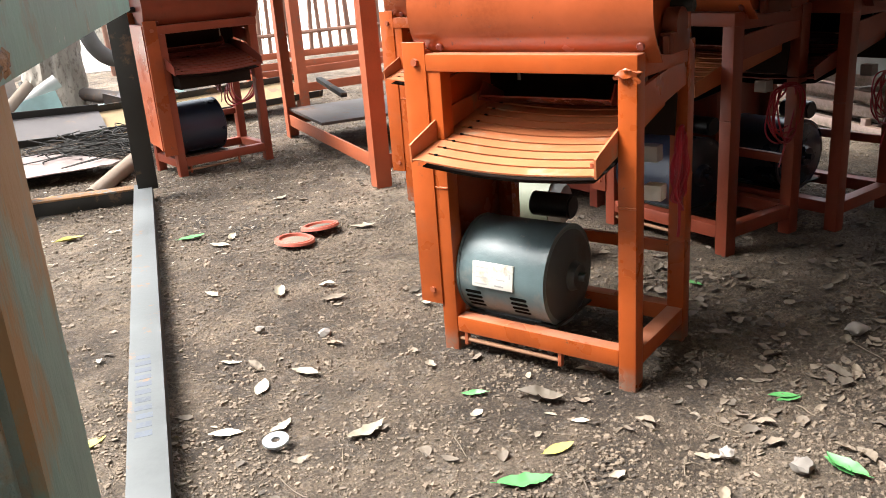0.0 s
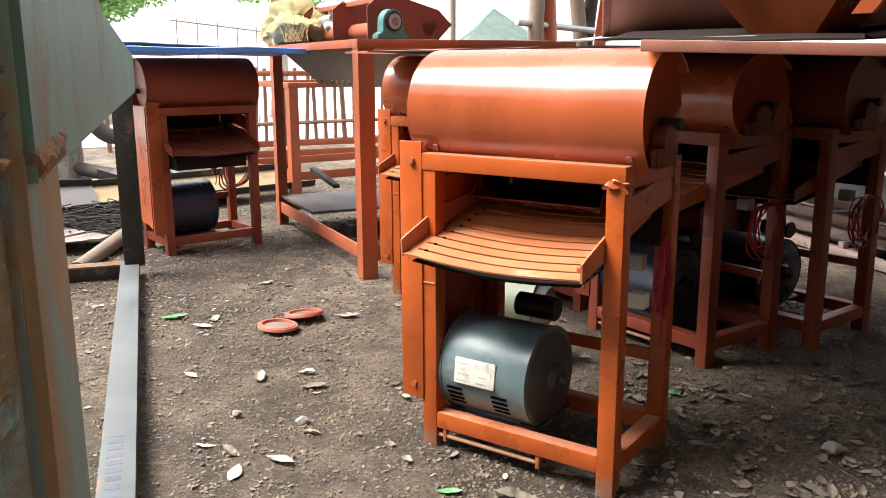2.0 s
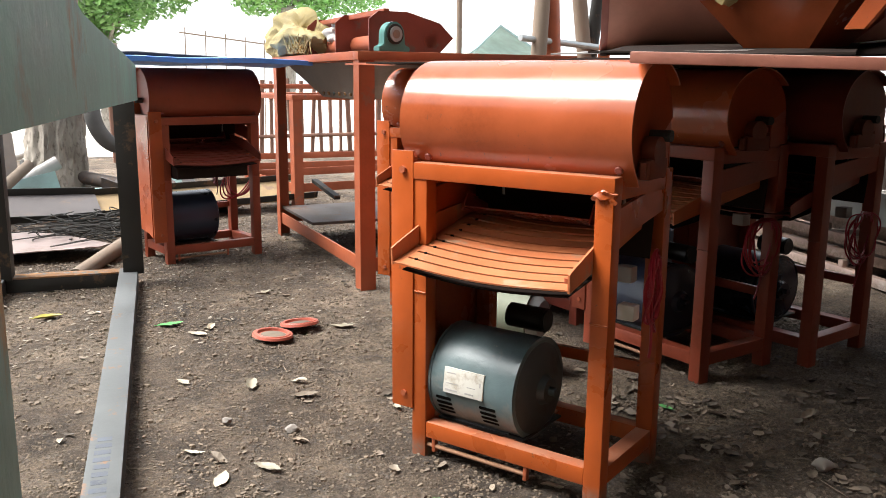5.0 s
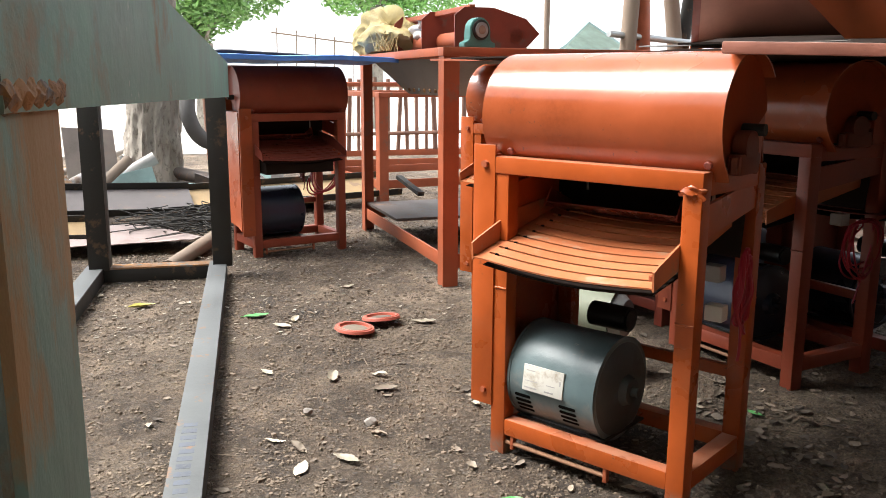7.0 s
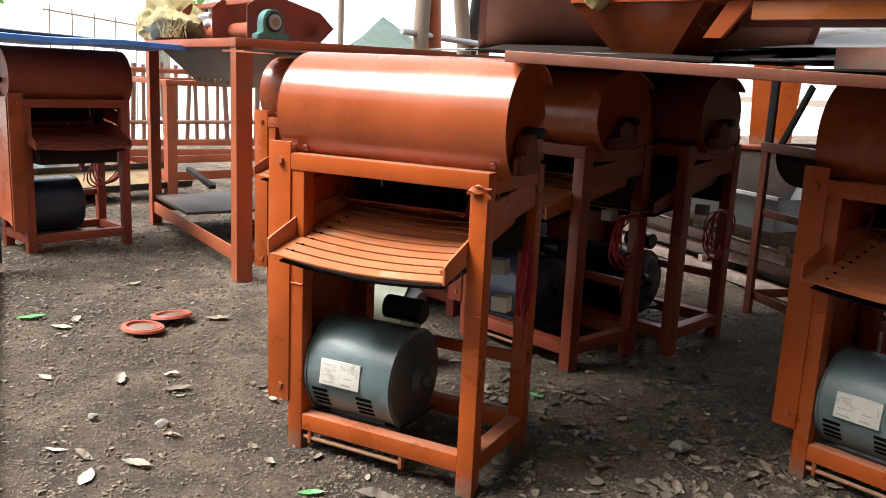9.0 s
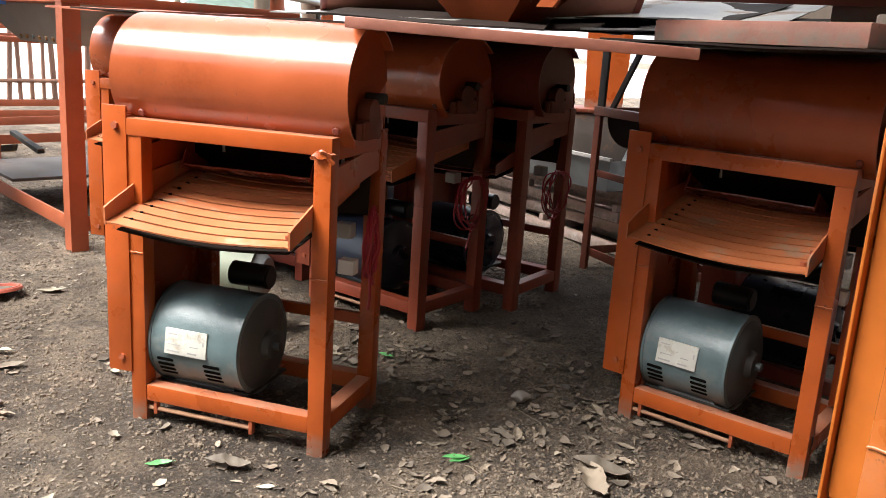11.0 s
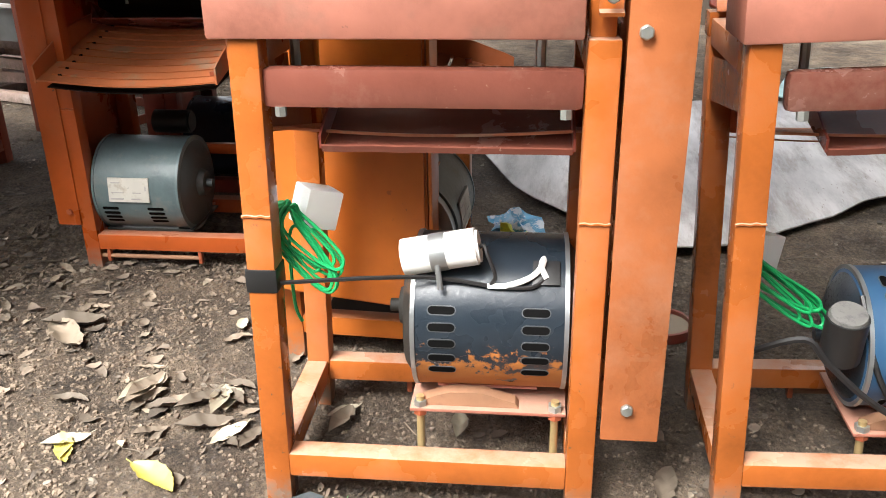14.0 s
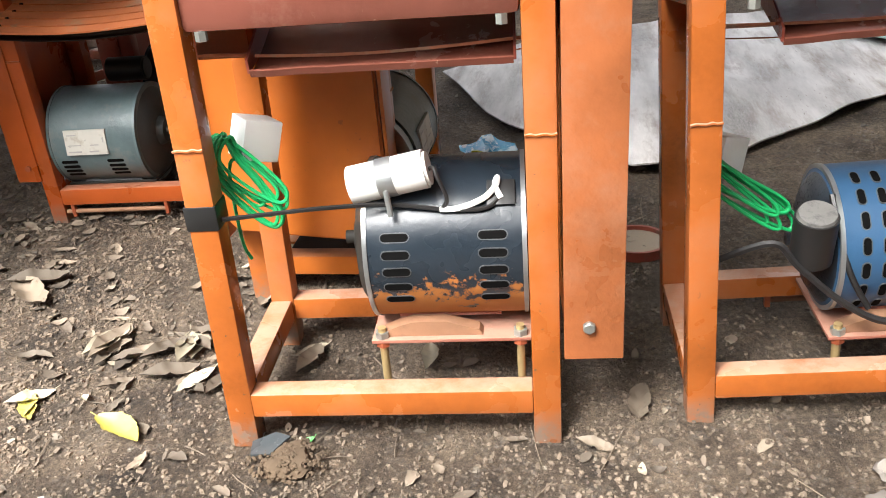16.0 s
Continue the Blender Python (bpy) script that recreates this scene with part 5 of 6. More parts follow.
solo("pole_rail", rod(B(), (2.95, 4.33, 1.05), (3.9, 4.48, 1.0), 0.02, n=10), M_ALU, "pale pipe tied across the poles", "pipe")
solo("orange_plate", prism(B(), [(0, 0), (0.12, 0), (0.2, 1.3), (0.12, 1.3)], "y", 0, 0.006), M_HOOD, "leaning orange sheet strip behind the machines", "plate", pose(3.38, 4.3, 0, 4, 0, 0))


# Pink primer, lightened to make up for light the stack blocks.
M_RACK = material("lightened_pink_primer", (0.50, 0.37, 0.32, 1), 0.6, spots=(0.58, 0.52, 0.48, 1), spot_at=0.54, spot_scale=7, edge=0.2, dust_glare=0.6)


# frames and tub in the shade behind
def lying_frame(m, lx, ly, a, mat):
    t = thing("welded_rack", "primer-red welded steel rack lying behind the machines", "rack", m, "stacked steel racks")
    gap = (ly - a) / 4
    for k in range(5):
        part("rail", box(B(), 0, k * gap, 0, lx, k * gap + a * 0.8, a, 0.003), mat, t)
    for x in (0.0, lx * 0.35, lx * 0.7, lx - a):
        for k in range(4):
            part("cross_bar", box(B(), x, k * gap + a * 0.8, 0.002, x + a * 0.8, (k + 1) * gap, a - 0.004, 0.002), mat, t)
            part("stub", box(B(), x, k * gap, a + 0.0002, x + a * 0.7, k * gap + a * 0.7, 0.071, 0.002), mat, t)
    return t


for k, (x, y, z, yaw, w) in enumerate(((3.62, 3.75, 0.0, -106, 0.9), (3.50, 3.70, 0.071, -101, 0.8), (3.70, 3.85, 0.142, -108, 0.9), (3.55, 3.60, 0.213, -104, 0.85), (4.5, 3.6, 0.0, -100, 0.9), (4.6, 3.7, 0.071, -106, 0.9), (4.3, 1.2, 0.0, 70, 0.9))):
    lying_frame(pose(x, y, z, 0, 0, yaw), 2.25, w, 0.042, M_RACK)
tub = thing("plastic_tub", "grey translucent plastic tub standing on the frames", "tub", pose(3.25, 3.12, 0.281, 0, 0, -104))
b = B()
lo = [b.verts.new(p) for p in ((0, 0, 0), (1.45, 0, 0), (1.45, 0.36, 0), (0, 0.36, 0))]
hi = [b.verts.new(p) for p in ((-0.05, -0.04, 0.13), (1.5, -0.04, 0.13), (1.5, 0.40, 0.13), (-0.05, 0.40, 0.13))]
for k in range(4):
    b.faces.new((lo[k], lo[(k + 1) % 4], hi[(k + 1) % 4], hi[k]))
b.faces.new(lo[::-1])
bmesh.ops.solidify(b, geom=b.faces[:], thickness=0.006)
part("body", b, M_ALU, tub)
part("rim", ribbon(B(), [(-0.06, 0.13), (1.51, 0.13)], -0.055, -0.04, 0.012, "y"), M_SHEET, tub)
solo("orange_plate", prism(B(), [(0, 0), (0.17, 0), (0.20, 0.5), (-0.02, 0.5)], "y", 0, 0.004, 0.001), M_ORANGE, "orange sheet panel standing on a crate", "plate", pose(3.324, 2.139, 0.571, -5, 0, -52))
solo("orange_plate", prism(B(), [(0, 0), (0.16, 0), (0.19, 0.3), (0.1, 0.42), (0.0, 0.34)], "y", 0, 0.004, 0.001), M_HOODRED, "bent red-orange sheet leaning up on the racks", "plate", pose(3.30, 2.50, 0.275, -10, 0, -56))

crate = thing("crate", "dark brown crate with a dull red lid on the racks", "crate", pose(3.20, 2.10, 0.281, 0, 0, -50))
part("body", box(B(), 0, 0, 0.0, 0.30, 0.22, 0.27, 0.012), M_CHANNELBAR, crate)
part("lid", box(B(), -0.008, -0.008, 0.271, 0.308, 0.228, 0.290, 0.006), M_REDSHADE, crate, "dull red lid")

# ---- yard objects on the ground ----
def lid(x, y, rx, yaw):
    t = thing("plant_saucer", "round red plastic saucer lying on the earth", "saucer", pose(x, y, 0.006, rx, 4, yaw), "red plastic saucers")
    b = B()
    rings = []
    for r, z in ((0.001, 0.004), (0.046, 0.004), (0.048, 0.012), (0.054, 0.013), (0.056, 0.010), (0.061, 0.010), (0.064, 0.002), (0.058, 0.0), (0.001, 0.0)):
        rings.append([b.verts.new((r * math.cos(2 * math.pi * k / 40), r * math.sin(2 * math.pi * k / 40), z)) for k in range(40)])
    for p, q in zip(rings, rings[1:]):
        for k in range(40):
            b.faces.new((p[k], p[(k + 1) % 40], q[(k + 1) % 40], q[k]))
    bmesh.ops.recalc_face_normals(b, faces=b.faces)
    part("disc", b, M_LID, t)
    part("dirt", rod(B(), (0.004, 0.002, 0.003), (0.004, 0.002, 0.0062), 0.042, 0.034, n=24), M_LEAFDRY, t, "dry earth caught in the saucer")
    return t


lid(0.80, 2.465, 2, 10)
lid(0.918, 2.55, -6, 40)
wash = B()
for r0, r1, z0, z1 in ((0.008, 0.024, 0.002, 0.006),):
    pts = [[wash.verts.new((r * math.cos(2 * math.pi * k / 32), r * math.sin(2 * math.pi * k / 32), z)) for k in range(32)] for r, z in ((r0, z0), (r0, z1), (r1, z1), (r1, z0))]
    for a_, b_ in zip(pts, pts[1:] + pts[:1]):
        for k in range(32):
            wash.faces.new((a_[k], a_[(k + 1) % 32], b_[(k + 1) % 32], b_[k]))
bmesh.ops.recalc_face_normals(wash, faces=wash.faces)
solo("washer", wash, M_ALU, "grey steel washer lying on the earth", "washer", pose(0.368, 1.355, 0.004, 5, -4, 0))


def crumpled(name, label, cat, outline, z, mat, seed, amp=0.02, m=None):
    """A sheet lying on the ground: an outline filled with a wavy, thick surface."""
    b = B()
    vs = [b.verts.new((x, y, 0)) for x, y in outline]
    b.faces.new(vs)
    bmesh.ops.triangulate(b, faces=b.faces[:])
    bmesh.ops.subdivide_edges(b, edges=b.edges[:], cuts=3, use_grid_fill=True)
    bmesh.ops.subdivide_edges(b, edges=b.edges[:], cuts=1, use_grid_fill=True)
    for v in b.verts:
        v.co.z = z + amp * (noise.noise(Vector((v.co.x * 2.1, v.co.y * 5.0, seed))) + 0.4 * noise.noise(Vector((v.co.x * 9, v.co.y * 9, seed + 2))))
        v.co.x += 0.012 * noise.noise(Vector((v.co.x * 7, v.co.y * 7, seed + 4)))
    bmesh.ops.solidify(b, geom=b.faces[:], thickness=0.004)
    return solo(name, b, mat, label, cat, m)


crumpled("tin_sheet", "weathered grey tin sheet lying flat on the earth", "sheet",
         [(2.70, 0.12), (2.30, -0.06), (1.98, -0.30), (1.885, -0.42), (1.93, -0.62), (2.12, -0.80), (2.37, -1.08), (2.62, -1.5), (3.6, -1.7), (3.4, -1.0), (3.25, -0.3)], 0.026, M_TIN, 3)
crumpled("tin_sheet", "pale blue-white tin sheet overlapping another", "sheet", [(3.05, -1.05), (2.65, -1.35), (2.8, -2.2), (4.0, -2.2), (3.9, -1.1), (3.4, -0.95)], 0.052, M_HUT, 8, 0.012)
b = B()
blob(b, (0, 0, 0.035), 0.055, 2, 0.62, 3, 0.9)
bag = thing("plastic_wrapper", "crumpled blue and yellow plastic wrapper on the earth", "wrapper", pose(1.93, -0.10, 0.0, 0, 0, 70))
M_WRAPB = material("blue_film", (0.05, 0.25, 0.42, 1), 0.25, spots=(0.6, 0.65, 0.68, 1), spot_at=0.5, spot_scale=30)
M_WRAPY = material("yellow_film", (0.6, 0.62, 0.03, 1), 0.3, spots=(0.2, 0.45, 0.08, 1), spot_at=0.6, spot_scale=30)
part("film", b, M_WRAPB, bag, "blue printed film")
b = B()
blob(b, (-0.01, 0.055, 0.035), 0.034, 5, 0.8, 3, 0.9)
part("end_film", b, M_WRAPY, bag, "yellow film")
dish = thing("shallow_dish", "round red-brown dish filled with dry leaves", "dish", pose(1.547, -0.41, 0.0))
part("rim", ribbon(B(), arc(0, 0, 0.06, 0, 359, 36), -0.005, 0.014, 0.006, "z"), M_BROWN, dish)
part("floor", rod(B(), (0, 0, -0.004), (0, 0, 0.006), 0.057, n=32), M_LEAFDRY, dish)

# scrap by the tree
def channel(label, m, length, w, h, mat, web_mat=None):
    t = thing("steel_channel", label, "scrap", m, "scrap channels by the tree")
    part("web", box(B(), 0, 0, 0, length, w, 0.006, 0.001), web_mat or mat, t)
    part("flange", box(B(), 0, 0, 0.006, length, 0.006, h, 0.001), M_DARKSTEEL, t)
    part("flange", box(B(), 0, w - 0.006, 0.006, length, w, h, 0.001), M_DARKSTEEL, t)
    return t


M_CHANNEL = material("grey_brown_steel", (0.12, 0.105, 0.10, 1), 0.7, metal=0.0, spots=(0.2, 0.14, 0.10, 1), spot_at=0.58, edge=0.15)
M_OCHRE = material("ochre_rust", (0.27, 0.185, 0.09, 1), 0.8, spots=(0.2, 0.13, 0.08, 1), spot_at=0.58)
channel("wide rusty steel channel lying by the tree", pose(0.45, 4.75, 0.05, 17, 0, 12), 1.5, 0.30, 0.045, M_OCHRE)
channel("grey steel channel lying by the tree", pose(-0.25, 4.65, 0.08, 18, 2, 2), 0.85, 0.34, 0.045, M_CHANNEL)
channel("rusty steel channel lying by the tree", pose(-0.65, 4.35, 0.03, 14, 0, -14), 0.75, 0.24, 0.04, M_OCHRE)
crumpled("tin_sheet", "pale pinkish sheet lying by the scrap", "sheet", [(-0.35, 4.0), (0.42, 3.92), (0.55, 4.1), (0.20, 4.5), (-0.25, 4.55)], 0.05, M_PINKSHEET, 12, 0.02)
crumpled("tin_sheet", "dusty brown sheet lying by the scrap", "sheet", [(-0.8, 3.6), (-0.1, 3.75), (-0.15, 4.05), (-0.9, 4.2)], 0.03, M_CHANNEL, 15, 0.012)
solo("timber_log", rod(B(), (0.34, 3.55, 0.02), (0.66, 4.15, 0.05), 0.03, 0.036, n=12), M_WOOD, "thick grey log end lying on the earth", "log")
rnd = random.Random(21)
for k in range(14):
    x, y = rnd.uniform(-1.2, 0.3), rnd.uniform(5.0, 6.6)
    a = rnd.uniform(0, math.pi)
    L_ = rnd.uniform(0.4, 1.1)
    solo("scrap_bar", rod(B(), (0, 0, 0), (L_ * math.cos(a), L_ * math.sin(a), rnd.uniform(0.0, 0.25)), rnd.uniform(0.01, 0.04), n=10), (M_RUST, M_DARKSTEEL, M_WOOD, M_SHEET)[k % 4], "scrap bar lying in the heap by the tree", "scrap", pose(x, y, rnd.uniform(0.0, 0.03)), "scrap heap bars")
for k in range(16):
    x, y, a, L_ = rnd.uniform(-1.3, 1.3), rnd.uniform(4.9, 6.3), rnd.uniform(0, math.pi), rnd.uniform(0.3, 0.9)
    solo("scrap_pipe", rod(B(), (0, 0, 0.02), (L_ * math.cos(a), L_ * math.sin(a), rnd.uniform(0.02, 0.3)), rnd.uniform(0.02, 0.05), n=14, caps=False), (M_CHANNEL, M_RUST, M_CHANNELBAR, M_SHEET)[k % 4], "old steel pipe thrown on the scrap heap", "scrap", pose(x, y, 0.0), "scrap pipes")
for k in range(9):
    x, y = rnd.uniform(-1.2, 1.25), rnd.uniform(5.0, 6.4)
    w_, h_ = rnd.uniform(0.15, 0.4), rnd.uniform(0.1, 0.35)
    solo("scrap_plate", ribbon(B(), [(0, 0), (w_ * 0.5, 0.004), (w_, 0.0), (w_ + 0.01, h_ * 0.4)], 0.0, h_ + 0.1, 0.006), (M_CHANNEL, M_HUT, M_OCHRE, M_CHANNELBAR)[k % 4], "bent plate lying in the scrap heap", "scrap", pose(x, y, rnd.uniform(0.03, 0.12), rnd.uniform(-30, 30), rnd.uniform(-20, 20), rnd.uniform(0, 180)), "scrap plates")
for k, (x, y, yaw) in enumerate(((-0.05, 6.1, 20), (0.9, 5.9, -30), (1.1, 6.3, 10))):
    solo("scrap_plate", prism(B(), [(0, 0), (0.35, 0), (0.36, 0.42), (0.02, 0.45)], "y", 0, 0.008), (M_GREYPLATE, M_HUT, M_SHEET)[k], "bent plate leaning in the scrap heap", "scrap", pose(x, y, 0.02, -15, 0, yaw), "scrap plates")
tyre = B()
rr = []
for i in range(36):
    a = 2 * math.pi * i / 36
    rr.append([tyre.verts.new(((0.24 + 0.055 * math.cos(c)) * math.cos(a), 0.06 * math.sin(c), (0.24 + 0.055 * math.cos(c)) * math.sin(a) + 0.29)) for c in [2 * math.pi * k / 12 for k in range(12)]])
for i in range(36):
    for k in range(12):
        tyre.faces.new((rr[i][k], rr[i][(k + 1) % 12], rr[(i + 1) % 36][(k + 1) % 12], rr[(i + 1) % 36][k]))
bmesh.ops.recalc_face_normals(tyre, faces=tyre.faces)
solo("tyre", tyre, material("dusty_rubber", (0.10, 0.095, 0.09, 1), 0.8), "dusty grey tyre leaning by the tree", "tyre", pose(0.98, 6.55, 0.25, -8, 0, 40))
# tangle of roots and wire by the channel
b = B()
for k in range(80):
    c = Vector((rnd.uniform(0.3, 0.8), rnd.uniform(4.2, 4.6), rnd.uniform(0.0, 0.08)))
    cable(b, [c + Vector((rnd.uniform(-0.2, 0.2), rnd.uniform(-0.15, 0.15), rnd.uniform(0, 0.07))) for _ in range(4)], 0.0028, 5)
solo("root_tangle", b, M_DARKSTEEL, "tangle of dark roots and wire on the earth", "roots", kind="stuff")


# ---- trees ----
def leaf_cloud(b, centre, radius, count, size, seed, flat=0.7):
    r = random.Random(seed)
    c = Vector(centre)
    for _ in range(count):
        d = Vector((r.gauss(0, 1), r.gauss(0, 1), r.gauss(0, 1)))
        d.normalize()
        p = c + Vector((d.x, d.y, d.z * flat)) * radius * (r.random() ** 0.4)
        s = size * r.uniform(0.6, 1.3)
        u = Vector((r.gauss(0, 1), r.gauss(0, 1), r.gauss(0, 0.6))).normalized()
        w = u.cross(Vector((r.gauss(0, 1), r.gauss(0, 1), r.gauss(0, 1)))).normalized()
        b.faces.new([b.verts.new(p + q) for q in (-u * s, w * s * 0.38 - u * s * 0.1, u * s, -w * s * 0.38 - u * s * 0.1)])


def tree(label, m, trunk_r, height, clouds, seed, leaf=0.09, mat=None):
    t = thing("tree", label, "tree", m, "trees of the yard")
    b = B()
    n, levels = (96, 150) if height > 3 else (32, 30)
    rings = []
    for i in range(levels + 1):
        z = -0.05 + height * i / levels
        base = trunk_r * (1.0 - 0.22 * i / levels + 0.14 * math.exp(-z * 4.0))
        ring = []
        for k in range(n):
            a = 2 * math.pi * k / n
            c1, c2 = math.cos(a), math.sin(a)
            ridge = 1 - abs(noise.noise(Vector((c1 * 4.5, c2 * 4.5, z * 3.2 + seed))) * 2.2)
            scale = 1 - abs(noise.noise(Vector((c1 * 9, c2 * 9, z * 9 + seed))) * 2.0)
            q = base * (1 + 0.08 * noise.noise(Vector((c1 * 1.6, c2 * 1.6, z * 1.1 + seed))) + 0.11 * ridge + 0.09 * scale)
            ring.append(b.verts.new((q * math.cos(a) + 0.05 * math.sin(z * 1.3), q * math.sin(a), z)))
        rings.append(ring)
    for p, q in zip(rings, rings[1:]):
        for k in range(n):
            b.faces.new((p[k], p[(k + 1) % n], q[(k + 1) % n], q[k]))
    part("trunk", b, M_BARK, t, soft=75)
    r = random.Random(seed)
    for cx, cy, cz, rad, cnt in clouds:
        lb = B()
        o = Vector((0, 0, height * 0.9))
        e = Vector((cx, cy, cz))
        mid = o.lerp(e, 0.5) + Vector((r.uniform(-0.2, 0.2), r.uniform(-0.2, 0.2), 0.25))
        cable(lb, [o, mid, e], trunk_r * 0.22, 8)
        part("limb", lb, M_BARK, t)
    b = B()
    for k, (cx, cy, cz, rad, cnt) in enumerate(clouds):
        leaf_cloud(b, (cx, cy, cz), rad, cnt, leaf, seed * 10 + k)
    part("crown", b, mat or M_LEAFGREEN, t, "loose crown of small green leaves")
    return t


# Leaf clouds far from the trunk are unseen, added to shade the yard.
tree("grey-barked tree with unseen leaf clouds added to shade the yard", pose(0.53, 6.75, 0), 0.175, 3.4,
     [(1.5, -6.6, 3.0, 1.2, 3000), (2.6, -6.3, 2.9, 1.2, 3000), (1.5, -5.4, 3.1, 1.1, 2600), (0.9, -7.4, 3.1, 1.2, 2200), (0.6, -8.8, 3.2, 1.2, 2000), (-0.1, -5.9, 2.9, 0.6, 1100), (-0.6, -8.9, 3.0, 1.3, 2600), (-1.9, -8.6, 3.1, 1.3, 2600), (-1.3, -7.4, 3.3, 1.1, 2000), (-0.2, -7.9, 3.2, 0.8, 1200), (-2.3, -1.0, 3.0, 0.95, 2400)], 2)
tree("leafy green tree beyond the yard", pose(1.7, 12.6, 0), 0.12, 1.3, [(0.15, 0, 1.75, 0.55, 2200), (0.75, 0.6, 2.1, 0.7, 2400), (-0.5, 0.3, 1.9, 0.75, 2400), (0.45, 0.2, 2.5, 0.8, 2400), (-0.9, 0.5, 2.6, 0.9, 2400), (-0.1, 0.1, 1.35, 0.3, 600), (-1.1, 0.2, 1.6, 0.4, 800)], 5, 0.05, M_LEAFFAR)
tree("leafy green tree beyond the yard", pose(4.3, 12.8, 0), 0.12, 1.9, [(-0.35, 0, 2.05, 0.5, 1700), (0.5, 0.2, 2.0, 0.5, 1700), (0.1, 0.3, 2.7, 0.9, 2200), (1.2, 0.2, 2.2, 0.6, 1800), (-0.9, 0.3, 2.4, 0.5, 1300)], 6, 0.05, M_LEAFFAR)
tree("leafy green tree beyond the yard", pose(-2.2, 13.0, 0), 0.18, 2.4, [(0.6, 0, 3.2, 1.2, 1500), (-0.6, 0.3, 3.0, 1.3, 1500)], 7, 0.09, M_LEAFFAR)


# ---- distance ----
fence = thing("fence", "weathered pole fence at the back of the yard", "fence")
rnd = random.Random(4)
for k in range(46):
    x = 1.2 + k * 0.11
    part("picket", rod(B(), (x, 8.6, -0.02), (x + rnd.uniform(-0.04, 0.04), 8.6, 0.78 + rnd.uniform(-0.07, 0.07)), rnd.uniform(0.018, 0.032), n=8), M_PICKET, fence)
for z in (0.2, 0.62):
    part("rail", rod(B(), (1.1, 8.57, z), (6.4, 8.57, z + 0.02), 0.02, n=8), M_PICKET, fence)
trellis = thing("pole_trellis", "thin pale pole trellis far behind the yard", "trellis")
for k in range(5):
    part("post", rod(B(), (2.3 + k * 0.24, 10.5, -0.02), (2.32 + k * 0.24, 10.5, 1.38 - 0.03 * k), 0.007, n=8), M_WOOD, trellis)
part("rail", rod(B(), (2.25, 10.5, 1.32), (3.4, 10.5, 1.2), 0.009, n=8), M_WOOD, trellis)
hut = thing("shelter", "low pale teal canvas shelter beyond the yard", "shelter", pose(5.95, 10.0, 0, 0, 0, 0))
part("wall", box(B(), -0.3, 0, -0.02, 1.5, 0.05, 0.98, 0.01), M_SHEET, hut)
part("roof", ribbon(B(), [(-0.45, 0.95), (-0.05, 1.2), (0.28, 1.49), (0.8, 1.22), (1.6, 1.0)], -0.3, 3.0, 0.03, "y"), M_HUT, hut)
for k in range(2):
    part("post", rod(B(), (-0.35 + 1.85 * k, -0.2, -0.02), (-0.35 + 1.85 * k, -0.2, 1.0), 0.04, n=10), M_WOOD, hut)
solo("pole", rod(B(), (0, 0, -0.02), (0, 0, 3.2), 0.03, n=10), M_WOOD, "thin grey pole far behind the machines", "pole", pose(4.4, 7.6, 0), "poles behind the machines")


# Unseen walls, added to hold back sky light and bright reflections.
for nm, c in (("wall_south", (-3.4, -3.8, -0.05, 6.0, -3.6, 3.4)), ("wall_west", (-3.4, -3.6, -0.05, -3.2, 4.2, 2.8)), ("wall_east", (5.6, -3.6, -0.05, 5.8, 2.3, 3.4))):
    tagged(part(nm, box(B(), *c), M_DARKWOOD, None), "unseen dark wall added to cut sky light", "wall", kind="structure")


# ---- leaves, grit and twigs ----
def leaf_mesh(name, length, width, curl, fold, seed, mat, torn=0.0):
    r = random.Random(seed)
    b = B()
    n = 16
    rows = []
    bend = r.uniform(-0.9, 0.9)
    for i in range(n + 1):
        s_ = i / n
        w = width * math.sin(math.pi * min(1, s_ * 0.96 + 0.03)) ** 0.8 * (1.2 - 0.55 * s_)
        y = (s_ - 0.5) * length
        z = curl * (2 * s_ - 1) ** 2 * length + 0.003
        xo = bend * length * (s_ - 0.5) ** 2
        wave = 0.35 * w * noise.noise(Vector((s_ * 7, seed, 0)))
        z += 0.0 if curl < 0.11 else 0.16 * length * fold * math.sin(s_ * 5.5 + seed)
        rows.append([b.verts.new((xo + k * w * (1 + torn * noise.noise(Vector((s_ * 8, 3 * k, seed)))) + (wave if k else 0), y + abs(k) * w * (0.25 + torn * noise.noise(Vector((s_ * 5, k, seed + 9)))), z + abs(k) ** 1.6 * w * fold * 1.5 + (0.2 + 0.35 * torn) * w * noise.noise(Vector((s_ * 6, k * 1.5, seed + 4))) * (0.5 + fold))) for k in (-1, -0.6, -0.2, 0.2, 0.6, 1)])
    for p, q in zip(rows, rows[1:]):
        for k in range(5):
            b.faces.new((p[k], p[k + 1], q[k + 1], q[k]))
    bmesh.ops.remove_doubles(b, verts=b.verts[:], dist=0.0002)
    cable(b, [(rows[0][2].co.x, -length * 0.5, curl * length + 0.003), (rows[0][2].co.x + 0.002, -length * 0.62, curl * length + 0.006)], 0.0008, 4) if rows[0][2].is_valid else None
    me = bpy.data.meshes.new(name)
    b.to_mesh(me)
    b.free()
    me.materials.append(mat)
    for p in me.polygons:
        p.use_smooth = True
    return me


KINDS = {"green": (M_LEAFBLUE, "fresh green leaf lying on the earth"), "yellow": (M_LEAFYEL, "yellow fallen leaf lying on the earth"),
         "pale": (M_LEAFPALE, "pale dry leaf lying on the earth"), "dry": (M_LEAFDRY, "curled brown dry leaf on the earth")}
